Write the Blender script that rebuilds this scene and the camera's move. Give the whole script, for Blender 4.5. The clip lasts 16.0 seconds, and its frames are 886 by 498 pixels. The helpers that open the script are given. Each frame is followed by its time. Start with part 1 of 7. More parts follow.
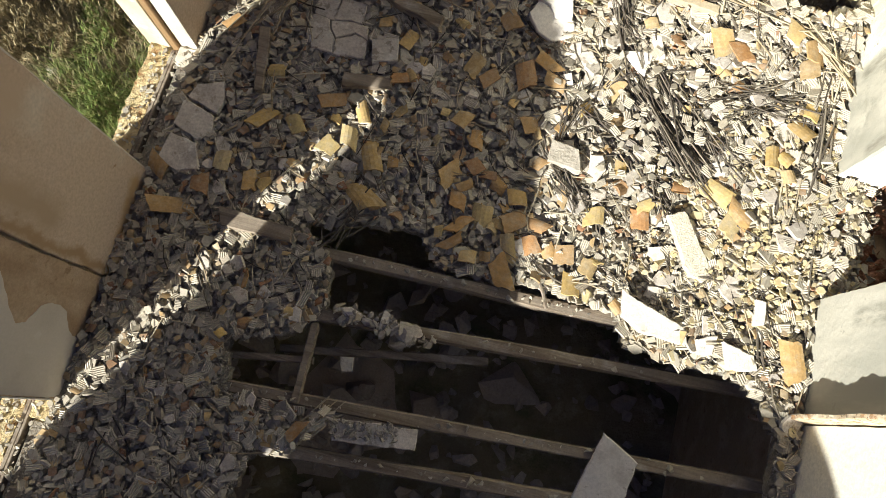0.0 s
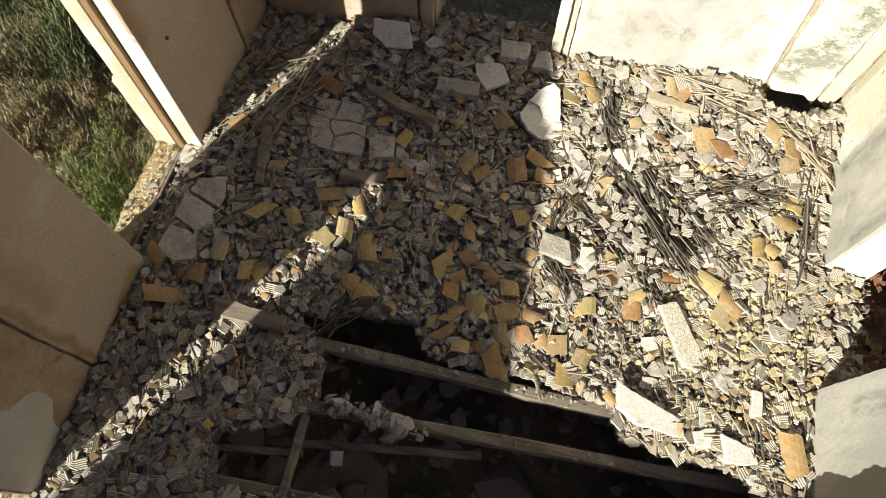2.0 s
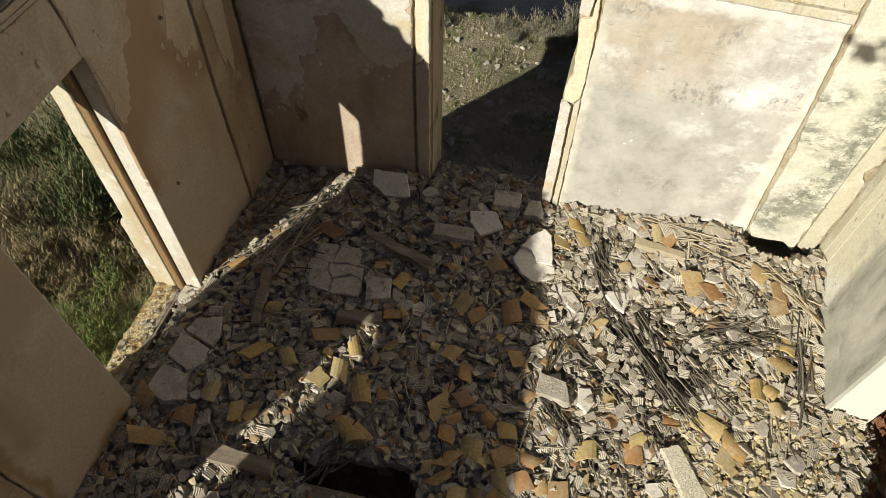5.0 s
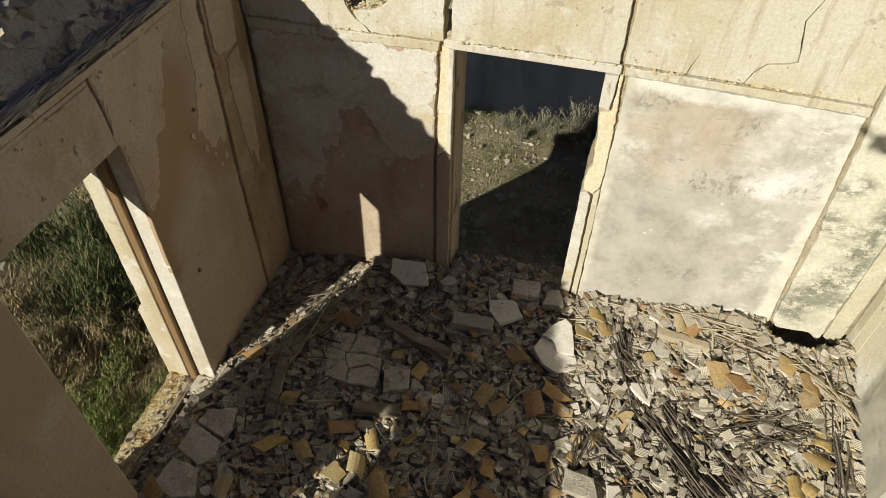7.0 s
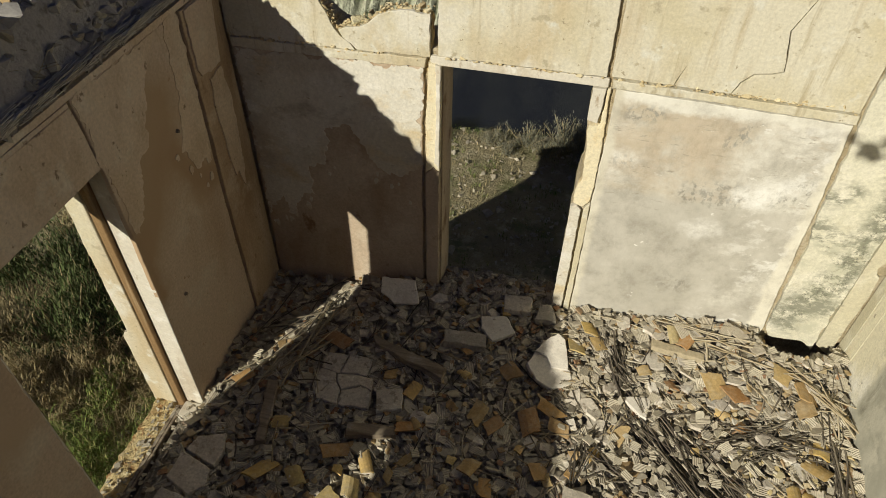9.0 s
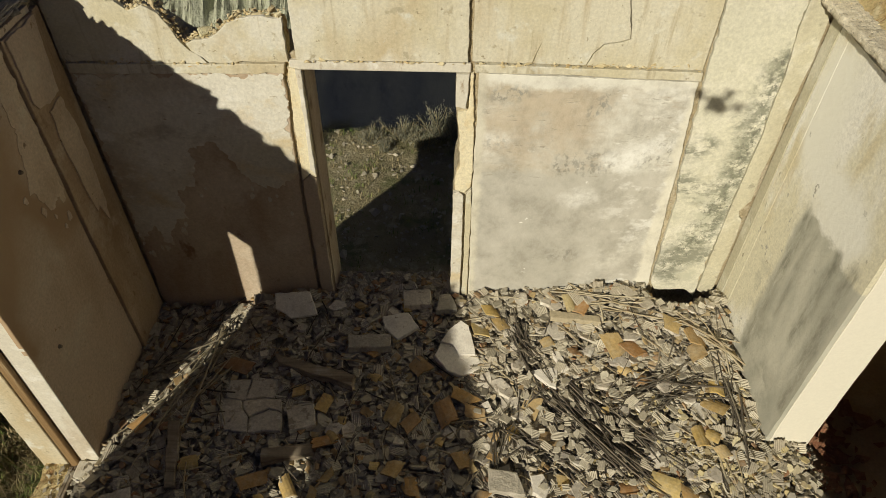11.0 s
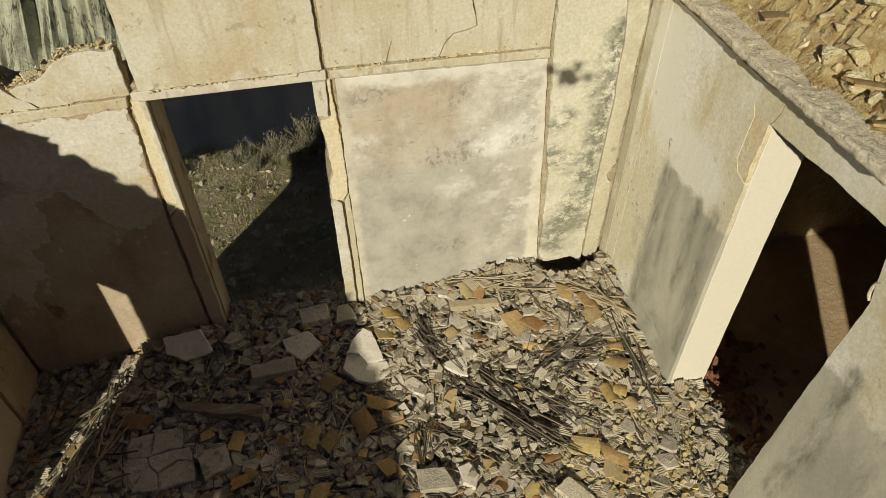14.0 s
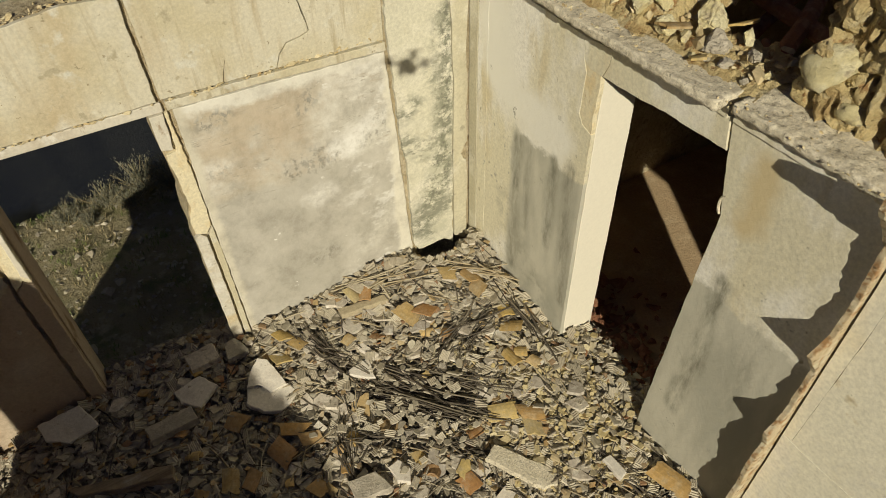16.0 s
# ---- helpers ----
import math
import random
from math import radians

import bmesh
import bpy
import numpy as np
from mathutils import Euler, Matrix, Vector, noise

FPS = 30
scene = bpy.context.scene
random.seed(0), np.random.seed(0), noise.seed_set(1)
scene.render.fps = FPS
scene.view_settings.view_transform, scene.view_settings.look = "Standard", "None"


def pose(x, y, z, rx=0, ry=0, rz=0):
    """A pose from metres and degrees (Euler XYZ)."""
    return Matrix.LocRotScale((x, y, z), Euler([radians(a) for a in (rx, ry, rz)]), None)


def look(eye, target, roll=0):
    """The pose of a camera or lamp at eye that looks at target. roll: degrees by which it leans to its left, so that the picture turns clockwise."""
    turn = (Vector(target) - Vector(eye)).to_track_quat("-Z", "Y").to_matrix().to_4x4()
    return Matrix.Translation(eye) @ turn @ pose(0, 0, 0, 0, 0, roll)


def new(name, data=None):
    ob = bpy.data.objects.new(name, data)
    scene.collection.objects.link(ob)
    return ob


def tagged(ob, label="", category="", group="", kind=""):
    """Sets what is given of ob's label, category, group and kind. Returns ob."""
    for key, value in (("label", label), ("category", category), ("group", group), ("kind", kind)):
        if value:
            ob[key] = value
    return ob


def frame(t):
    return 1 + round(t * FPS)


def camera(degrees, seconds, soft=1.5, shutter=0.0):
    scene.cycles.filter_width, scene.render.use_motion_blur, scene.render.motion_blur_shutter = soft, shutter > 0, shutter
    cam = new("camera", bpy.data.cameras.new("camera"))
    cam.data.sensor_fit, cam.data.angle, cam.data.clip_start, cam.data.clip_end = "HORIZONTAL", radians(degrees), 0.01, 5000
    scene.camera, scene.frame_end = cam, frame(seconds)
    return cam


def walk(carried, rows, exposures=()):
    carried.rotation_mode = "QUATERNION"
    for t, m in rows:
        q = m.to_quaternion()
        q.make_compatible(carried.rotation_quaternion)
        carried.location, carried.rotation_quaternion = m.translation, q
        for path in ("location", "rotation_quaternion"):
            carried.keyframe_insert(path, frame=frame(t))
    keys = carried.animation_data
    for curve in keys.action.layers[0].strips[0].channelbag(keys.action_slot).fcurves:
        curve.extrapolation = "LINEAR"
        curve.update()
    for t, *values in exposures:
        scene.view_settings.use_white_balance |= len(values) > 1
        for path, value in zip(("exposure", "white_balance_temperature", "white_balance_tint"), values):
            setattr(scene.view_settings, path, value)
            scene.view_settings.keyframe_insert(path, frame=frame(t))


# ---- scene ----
from mathutils.geometry import tessellate_polygon

cam = camera(67.0, 16.0, soft=0.75)
PATH = [
    (0, (0.04, -0.117, 4.697), (-0.091, 0.352, 2.757), -0.4),
    (0.5, (0.064, -0.133, 4.696), (-0.081, 0.4, 2.774), -0.0),
    (1, (0.086, -0.153, 4.697), (-0.075, 0.455, 2.799), 0.3),
    (1.5, (0.106, -0.18, 4.701), (-0.078, 0.498, 2.828), 0.1),
    (2, (0.123, -0.212, 4.705), (-0.086, 0.54, 2.864), -0.2),
    (2.5, (0.14, -0.247, 4.71), (-0.089, 0.568, 2.898), -0.4),
    (3, (0.156, -0.278, 4.713), (-0.088, 0.604, 2.934), -0.2),
    (3.5, (0.164, -0.305, 4.714), (-0.092, 0.643, 2.972), 0.1),
    (4, (0.157, -0.326, 4.711), (-0.107, 0.696, 3.013), 0.8),
    (6.5, (0.007, -0.412, 4.628), (-0.327, 0.898, 3.153), 1.3),
    (7, (-0.026, -0.418, 4.619), (-0.378, 0.94, 3.193), 1.2),
    (7.5, (-0.056, -0.416, 4.613), (-0.416, 0.976, 3.224), 1.0),
    (8, (-0.073, -0.406, 4.605), (-0.432, 0.985, 3.214), 0.9),
    (10.5, (-0.056, -0.354, 4.555), (-0.171, 1.08, 3.165), 1.2),
    (11, (-0.042, -0.345, 4.552), (-0.052, 1.091, 3.16), 0.9),
    (11.5, (-0.02, -0.344, 4.554), (0.058, 1.091, 3.164), 0.4),
    (12, (0.005, -0.344, 4.558), (0.141, 1.09, 3.17), -0.0),
    (12.5, (0.025, -0.335, 4.556), (0.193, 1.094, 3.166), -0.2),
    (13, (0.034, -0.322, 4.553), (0.229, 1.1, 3.159), -0.3),
    (13.5, (0.029, -0.31, 4.551), (0.268, 1.102, 3.156), -0.4),
    (14, (0.009, -0.305, 4.551), (0.31, 1.095, 3.154), -0.6),
    (14.5, (-0.023, -0.303, 4.553), (0.345, 1.077, 3.154), -0.8),
    (15, (-0.064, -0.3, 4.555), (0.378, 1.057, 3.153), -1.1),
    (15.5, (-0.11, -0.295, 4.557), (0.444, 1.02, 3.155), -1.4),
    (16, (-0.156, -0.285, 4.558), (0.535, 0.96, 3.154), -1.9),
]
EXPOSURES = [(0, 1.12, 5850, 13), (1.5, 0.88, 5950, 13), (3.5, 0.40, 6100, 12.5), (7, 0.03, 6280, 11.5), (11, -0.30, 6680, 9), (16, -0.38, 6900, 9)]
walk(cam, [(t, look(eye, target, roll)) for t, eye, target, roll in PATH], EXPOSURES)

# ---- light ----
SUN_DIR = Vector((0.516, 1.0, -0.557)).normalized()
world = bpy.data.worlds.new("sky")
scene.world = world
world.use_nodes = True
wn = world.node_tree
sky = wn.nodes.new("ShaderNodeTexSky")
sky.sky_type, sky.sun_disc = "NISHITA", False
sky.dust_density, sky.ozone_density = 0.3, 3.0
sky.sun_elevation = math.asin(-SUN_DIR.z)
sky.sun_rotation = math.atan2(-SUN_DIR.x, -SUN_DIR.y)
haze = wn.nodes.new("ShaderNodeMix")
haze.data_type, haze.blend_type = "RGBA", "MULTIPLY"
haze.inputs[0].default_value, haze.inputs[7].default_value = 1.0, (1.17, 0.95, 1.20, 1)
wn.links.new(sky.outputs[0], haze.inputs[6])
wn.links.new(haze.outputs[2], wn.nodes["Background"].inputs[0])
wn.nodes["Background"].inputs[1].default_value = 0.0188
sun = new("sun", bpy.data.lights.new("sun", "SUN"))
sun.data.energy, sun.data.angle, sun.data.color = 5.0, radians(0.53), (1.0, 0.94, 0.785)
sun.matrix_world = look((0, 0, 0), SUN_DIR)


# ---- materials ----
def ramp(nt, src, stops):
    n = nt.nodes.new("ShaderNodeValToRGB")
    els = n.color_ramp.elements
    while len(els) < len(stops):
        els.new(0.5)
    for e, (p, c) in zip(els, stops):
        e.position, e.color = p, (*c, 1)
    nt.links.new(src, n.inputs[0])
    return n.outputs[0]


def noise_out(nt, scale, detail=6, rough=0.6, stretch=None, seed=0.0):
    co = nt.nodes.new("ShaderNodeNewGeometry").outputs["Position"]
    mp = nt.nodes.new("ShaderNodeMapping")
    mp.inputs["Location"].default_value = (seed, seed * 1.7, seed * 0.3)
    if stretch:
        mp.inputs["Scale"].default_value = stretch
    nt.links.new(co, mp.inputs[0])
    n = nt.nodes.new("ShaderNodeTexNoise")
    n.inputs["Scale"].default_value, n.inputs["Detail"].default_value = scale, detail
    n.inputs["Roughness"].default_value = rough
    nt.links.new(mp.outputs[0], n.inputs[0])
    return n.outputs[0]


def mixc(nt, fac, a, b, mode="MIX"):
    n = nt.nodes.new("ShaderNodeMix")
    n.data_type, n.blend_type = "RGBA", mode
    for sock, v in ((n.inputs[0], fac), (n.inputs[6], a), (n.inputs[7], b)):
        if isinstance(v, (int, float)):
            sock.default_value = v
        elif isinstance(v, tuple):
            sock.default_value = (*v, 1)
        else:
            nt.links.new(v, sock)
    return n.outputs[2]


def surface(name, base, patches=(), rough=0.9, bump=0.3, bump_scale=60, bump_dist=0.01, vary=0.0, island=False, grain=0.22, grain_scale=48):
    """base: colour; patches: (colour, noise scale, low, high, stretch, seed) laid over it one after the other."""
    m = bpy.data.materials.new(name)
    m.use_nodes = True
    nt = m.node_tree
    b = nt.nodes["Principled BSDF"]
    b.inputs["Roughness"].default_value = rough
    b.inputs["Specular IOR Level"].default_value = 0.25
    col = base
    for c, s, lo, hi, stretch, seed in patches:
        f = ramp(nt, noise_out(nt, s, 7, 0.62, stretch, seed), [(lo, (0, 0, 0)), (hi, (1, 1, 1))])
        col = mixc(nt, f, col, c)
    g = ramp(nt, noise_out(nt, grain_scale, 8, 0.7), [(0.3, (1 - grain,) * 3), (0.7, (1 + grain * 0.4,) * 3)])
    col = mixc(nt, 1.0, col, g, "MULTIPLY")
    if vary:
        if island:
            r = nt.nodes.new("ShaderNodeNewGeometry").outputs["Random Per Island"]
        else:
            r = nt.nodes.new("ShaderNodeObjectInfo").outputs["Random"]
        v = ramp(nt, r, [(0.0, (1 - vary,) * 3), (0.5, (1.0, 0.98, 0.95)), (1.0, (1 + vary * 0.5, 1 + vary * 0.45, 1 + vary * 0.35))])
        col = mixc(nt, 1.0, col, v, "MULTIPLY")
    nt.links.new(col, b.inputs["Base Color"])
    bp = nt.nodes.new("ShaderNodeBump")
    bp.inputs["Strength"].default_value, bp.inputs["Distance"].default_value = bump, bump_dist
    nt.links.new(noise_out(nt, bump_scale, 8, 0.7), bp.inputs["Height"])
    nt.links.new(bp.outputs[0], b.inputs["Normal"])
    return m


def tints(name, colours, rough=0.9, bump=0.4, bump_scale=90, island=True, grain=0.3, dust=None, dust_scale=14):
    """A material whose pieces take one of several colours each."""
    m = bpy.data.materials.new(name)
    m.use_nodes = True
    nt = m.node_tree
    b = nt.nodes["Principled BSDF"]
    b.inputs["Roughness"].default_value, b.inputs["Specular IOR Level"].default_value = rough, 0.25
    r = nt.nodes.new("ShaderNodeNewGeometry").outputs["Random Per Island"] if island else nt.nodes.new("ShaderNodeObjectInfo").outputs["Random"]
    k = len(colours)
    col = ramp(nt, r, [(i / (k - 1), c) for i, c in enumerate(colours)])
    if dust:
        f = ramp(nt, noise_out(nt, dust_scale, 8, 0.7, None, 6), [(0.46, (0, 0, 0)), (0.70, (0.6, 0.6, 0.6))])
        col = mixc(nt, f, col, dust)
    g = ramp(nt, noise_out(nt, 35, 8, 0.7), [(0.3, (1 - grain,) * 3), (0.7, (1 + grain * 0.3,) * 3)])
    col = mixc(nt, 1.0, col, g, "MULTIPLY")
    nt.links.new(col, b.inputs["Base Color"])
    bp = nt.nodes.new("ShaderNodeBump")
    bp.inputs["Strength"].default_value, bp.inputs["Distance"].default_value = bump, 0.006
    nt.links.new(noise_out(nt, bump_scale, 8, 0.7), bp.inputs["Height"])
    nt.links.new(bp.outputs[0], b.inputs["Normal"])
    return m


TALL = (1.0, 1.0, 0.35)
DRIP = (3.0, 3.0, 0.25)
M_CREAM = surface("cream_plaster", (0.60, 0.545, 0.385), [((0.66, 0.62, 0.49), 1.4, 0.46, 0.58, None, 9), ((0.55, 0.46, 0.30), 0.9, 0.50, 0.62, TALL, 3), ((0.52, 0.45, 0.31), 2.6, 0.55, 0.68, DRIP, 1), ((0.70, 0.67, 0.57), 1.7, 0.54, 0.64, (1, 1, 0.8), 25), ((0.47, 0.41, 0.28), 7, 0.60, 0.70, (1.6, 1.6, 0.12), 29), ((0.68, 0.66, 0.56), 5.0, 0.58, 0.66, None, 5), ((0.46, 0.41, 0.29), 8, 0.61, 0.67, None, 17), ((0.35, 0.30, 0.20), 22, 0.66, 0.70, None, 11)], bump=0.35, bump_scale=22, bump_dist=0.012, grain=0.2, grain_scale=50)
M_PALE = surface("pale_cream_plaster", (0.90, 0.86, 0.70), [((0.80, 0.73, 0.54), 1.2, 0.54, 0.68, None, 9), ((0.86, 0.83, 0.71), 2.2, 0.54, 0.66, None, 3), ((0.66, 0.57, 0.38), 5.0, 0.64, 0.72, None, 19), ((0.40, 0.36, 0.27), 16, 0.71, 0.74, None, 11)], bump=0.4, bump_scale=18, bump_dist=0.01)
M_WHITE = surface("grey_whitewash", (0.61, 0.565, 0.45), [((0.54, 0.46, 0.35), 1.7, 0.46, 0.66, None, 36), ((0.70, 0.67, 0.58), 1.1, 0.44, 0.58, None, 2), ((0.62, 0.52, 0.34), 1.9, 0.52, 0.64, (1, 1, 1.7), 5), ((0.50, 0.46, 0.38), 2.8, 0.55, 0.66, (1, 1, 1.4), 14), ((0.76, 0.735, 0.66), 3.0, 0.57, 0.65, (0.9, 1, 1.4), 7), ((0.42, 0.36, 0.26), 10, 0.63, 0.69, (1, 1, 1.8), 4)], bump=0.5, bump_scale=20, bump_dist=0.01)
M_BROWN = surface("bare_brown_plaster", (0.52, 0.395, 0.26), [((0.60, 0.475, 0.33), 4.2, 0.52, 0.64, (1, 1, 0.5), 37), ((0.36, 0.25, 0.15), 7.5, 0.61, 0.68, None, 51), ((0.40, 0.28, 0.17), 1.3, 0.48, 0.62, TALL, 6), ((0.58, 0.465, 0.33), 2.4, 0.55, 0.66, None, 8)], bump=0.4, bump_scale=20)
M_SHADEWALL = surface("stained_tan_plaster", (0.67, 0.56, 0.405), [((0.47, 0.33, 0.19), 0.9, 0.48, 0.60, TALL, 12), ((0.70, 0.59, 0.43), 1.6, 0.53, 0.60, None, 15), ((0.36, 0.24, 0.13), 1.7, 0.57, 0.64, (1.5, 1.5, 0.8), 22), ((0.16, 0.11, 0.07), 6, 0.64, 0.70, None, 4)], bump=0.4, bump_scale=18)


def height_mask(nt, low, high, scale, amount, seed, stretch=None, axis="Z"):
    """1 below a wavering line between the heights low and high, 0 above it; the same along another axis."""
    sep = nt.nodes.new("ShaderNodeSeparateXYZ")
    nt.links.new(nt.nodes.new("ShaderNodeNewGeometry").outputs["Position"], sep.inputs[0])
    n = nt.nodes.new("ShaderNodeMath")
    n.operation = "MULTIPLY_ADD"
    nt.links.new(noise_out(nt, scale, 7, 0.65, stretch, seed), n.inputs[0])
    n.inputs[1].default_value = amount
    nt.links.new(sep.outputs[axis], n.inputs[2])
    r = nt.nodes.new("ShaderNodeMapRange")
    nt.links.new(n.outputs[0], r.inputs[0])
    for k, v in enumerate((low + amount / 2, high + amount / 2, 1.0, 0.0)):
        r.inputs[k + 1].default_value = v
    return r.outputs[0]


def product(nt, a, b):
    n = nt.nodes.new("ShaderNodeMath")
    n.operation = "MULTIPLY"
    nt.links.new(a, n.inputs[0])
    nt.links.new(b, n.inputs[1])
    return n.outputs[0]


def stroke(nt, plane, pts, wide, soft, wobble=0.12, scale=5.0, seed=0.0):
    """1 along a wavering line through pts on a wall (plane "y": x, z; "x": y, z), 0 away from it."""
    mp = nt.nodes.new("ShaderNodeMapping")
    mp.inputs["Location"].default_value = (seed, seed * 0.7, seed * 1.3)
    pos = nt.nodes.new("ShaderNodeNewGeometry").outputs["Position"]
    nt.links.new(pos, mp.inputs[0])
    n = nt.nodes.new("ShaderNodeTexNoise")
    n.inputs["Scale"].default_value, n.inputs["Detail"].default_value, n.inputs["Roughness"].default_value = scale, 6, 0.65
    nt.links.new(mp.outputs[0], n.inputs[0])

    def vec(op, a, b):
        v = nt.nodes.new("ShaderNodeVectorMath")
        v.operation = op
        for sock, x in zip(v.inputs, (a, b)):
            if isinstance(x, tuple):
                sock.default_value = x
            else:
                nt.links.new(x, sock)
        return v

    flat = (1, 0, 1) if plane == "y" else (0, 1, 1)
    shift = vec("MULTIPLY", vec("SUBTRACT", n.outputs["Color"], (0.5, 0.5, 0.5)).outputs[0], (wobble,) * 3).outputs[0]
    p = vec("MULTIPLY", vec("ADD", pos, shift).outputs[0], flat).outputs[0]
    best = None
    for a, b in zip(pts, pts[1:]):
        a3, b3 = (Vector((q[0], 0, q[1])) if plane == "y" else Vector((0, q[0], q[1])) for q in (a, b))
        d = b3 - a3
        rel = vec("SUBTRACT", p, tuple(a3)).outputs[0]
        along = nt.nodes.new("ShaderNodeClamp")
        nt.links.new(vec("DOT_PRODUCT", rel, tuple(d / d.length_squared)).outputs["Value"], along.inputs[0])
        sc = nt.nodes.new("ShaderNodeVectorMath")
        sc.operation = "SCALE"
        sc.inputs[0].default_value = tuple(d)
        nt.links.new(along.outputs[0], sc.inputs["Scale"])
        ln = nt.nodes.new("ShaderNodeVectorMath")
        ln.operation = "LENGTH"
        nt.links.new(vec("SUBTRACT", rel, sc.outputs[0]).outputs[0], ln.inputs[0])
        if best is None:
            best = ln.outputs["Value"]
        else:
            m = nt.nodes.new("ShaderNodeMath")
            m.operation = "MINIMUM"
            nt.links.new(best, m.inputs[0])
            nt.links.new(ln.outputs["Value"], m.inputs[1])
            best = m.outputs[0]
    r = nt.nodes.new("ShaderNodeMapRange")
    nt.links.new(best, r.inputs[0])
    for k, v in enumerate((wide, wide + soft, 1.0, 0.0)):
        r.inputs[k + 1].default_value = v
    return r.outputs[0]


def speckle(nt, scale, lo, hi, seed, stretch=None):
    return ramp(nt, noise_out(nt, scale, 8, 0.72, stretch, seed), [(lo, (0, 0, 0)), (hi, (1, 1, 1))])


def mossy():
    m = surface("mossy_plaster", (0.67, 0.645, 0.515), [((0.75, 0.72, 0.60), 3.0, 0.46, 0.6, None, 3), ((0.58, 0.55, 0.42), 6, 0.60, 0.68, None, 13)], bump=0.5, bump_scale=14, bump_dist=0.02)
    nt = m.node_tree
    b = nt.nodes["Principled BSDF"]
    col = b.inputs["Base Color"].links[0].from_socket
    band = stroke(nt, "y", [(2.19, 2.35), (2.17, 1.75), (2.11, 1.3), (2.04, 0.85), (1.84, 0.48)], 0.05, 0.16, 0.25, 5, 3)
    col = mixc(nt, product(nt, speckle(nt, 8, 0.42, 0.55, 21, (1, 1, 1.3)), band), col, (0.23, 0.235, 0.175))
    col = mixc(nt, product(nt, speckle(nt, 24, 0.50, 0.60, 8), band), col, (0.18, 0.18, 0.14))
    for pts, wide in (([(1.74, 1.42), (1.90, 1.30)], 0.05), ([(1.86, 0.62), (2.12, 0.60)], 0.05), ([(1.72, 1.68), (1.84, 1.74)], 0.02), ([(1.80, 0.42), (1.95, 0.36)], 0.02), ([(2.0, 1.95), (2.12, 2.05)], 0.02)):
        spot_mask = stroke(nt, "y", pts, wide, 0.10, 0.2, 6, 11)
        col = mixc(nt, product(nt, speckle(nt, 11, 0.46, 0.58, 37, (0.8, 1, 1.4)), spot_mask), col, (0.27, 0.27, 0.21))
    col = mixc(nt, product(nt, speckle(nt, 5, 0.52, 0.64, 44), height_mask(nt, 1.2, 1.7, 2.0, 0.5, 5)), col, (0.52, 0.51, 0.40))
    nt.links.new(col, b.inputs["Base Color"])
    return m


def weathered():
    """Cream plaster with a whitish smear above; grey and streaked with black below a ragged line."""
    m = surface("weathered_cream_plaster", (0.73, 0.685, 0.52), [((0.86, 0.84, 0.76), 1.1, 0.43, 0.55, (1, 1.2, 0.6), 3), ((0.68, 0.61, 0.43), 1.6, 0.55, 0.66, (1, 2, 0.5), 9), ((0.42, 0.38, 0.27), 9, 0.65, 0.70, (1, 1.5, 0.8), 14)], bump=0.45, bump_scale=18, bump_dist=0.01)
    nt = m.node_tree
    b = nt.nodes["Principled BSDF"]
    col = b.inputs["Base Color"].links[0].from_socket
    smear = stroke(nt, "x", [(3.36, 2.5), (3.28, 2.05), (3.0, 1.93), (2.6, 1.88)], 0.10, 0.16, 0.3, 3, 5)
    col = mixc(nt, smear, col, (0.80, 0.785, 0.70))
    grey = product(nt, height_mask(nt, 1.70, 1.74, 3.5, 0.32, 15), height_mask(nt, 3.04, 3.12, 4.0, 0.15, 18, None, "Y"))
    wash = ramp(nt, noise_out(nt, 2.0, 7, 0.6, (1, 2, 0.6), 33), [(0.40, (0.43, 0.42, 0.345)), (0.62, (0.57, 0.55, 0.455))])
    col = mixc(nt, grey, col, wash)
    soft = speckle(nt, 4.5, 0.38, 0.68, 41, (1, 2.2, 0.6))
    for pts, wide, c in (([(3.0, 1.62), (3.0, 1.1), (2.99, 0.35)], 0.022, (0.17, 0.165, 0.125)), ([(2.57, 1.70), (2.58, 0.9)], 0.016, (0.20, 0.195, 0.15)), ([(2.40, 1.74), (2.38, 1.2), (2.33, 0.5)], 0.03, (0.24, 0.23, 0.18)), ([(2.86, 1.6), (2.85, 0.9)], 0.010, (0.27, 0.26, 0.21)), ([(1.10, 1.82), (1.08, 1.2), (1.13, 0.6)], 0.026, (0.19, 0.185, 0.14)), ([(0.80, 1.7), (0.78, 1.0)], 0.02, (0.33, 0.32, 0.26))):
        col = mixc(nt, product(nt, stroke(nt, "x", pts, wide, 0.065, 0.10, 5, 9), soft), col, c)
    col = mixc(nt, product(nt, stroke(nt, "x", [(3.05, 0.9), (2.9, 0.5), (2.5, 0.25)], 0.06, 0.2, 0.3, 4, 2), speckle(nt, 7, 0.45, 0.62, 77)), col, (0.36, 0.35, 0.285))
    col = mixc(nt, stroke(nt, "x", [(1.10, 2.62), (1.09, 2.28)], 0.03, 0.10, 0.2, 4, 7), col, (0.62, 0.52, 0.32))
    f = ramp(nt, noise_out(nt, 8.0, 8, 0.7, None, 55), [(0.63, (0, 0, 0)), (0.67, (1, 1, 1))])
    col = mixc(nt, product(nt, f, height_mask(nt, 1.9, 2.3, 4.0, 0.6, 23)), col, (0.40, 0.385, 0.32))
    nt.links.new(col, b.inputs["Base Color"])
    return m


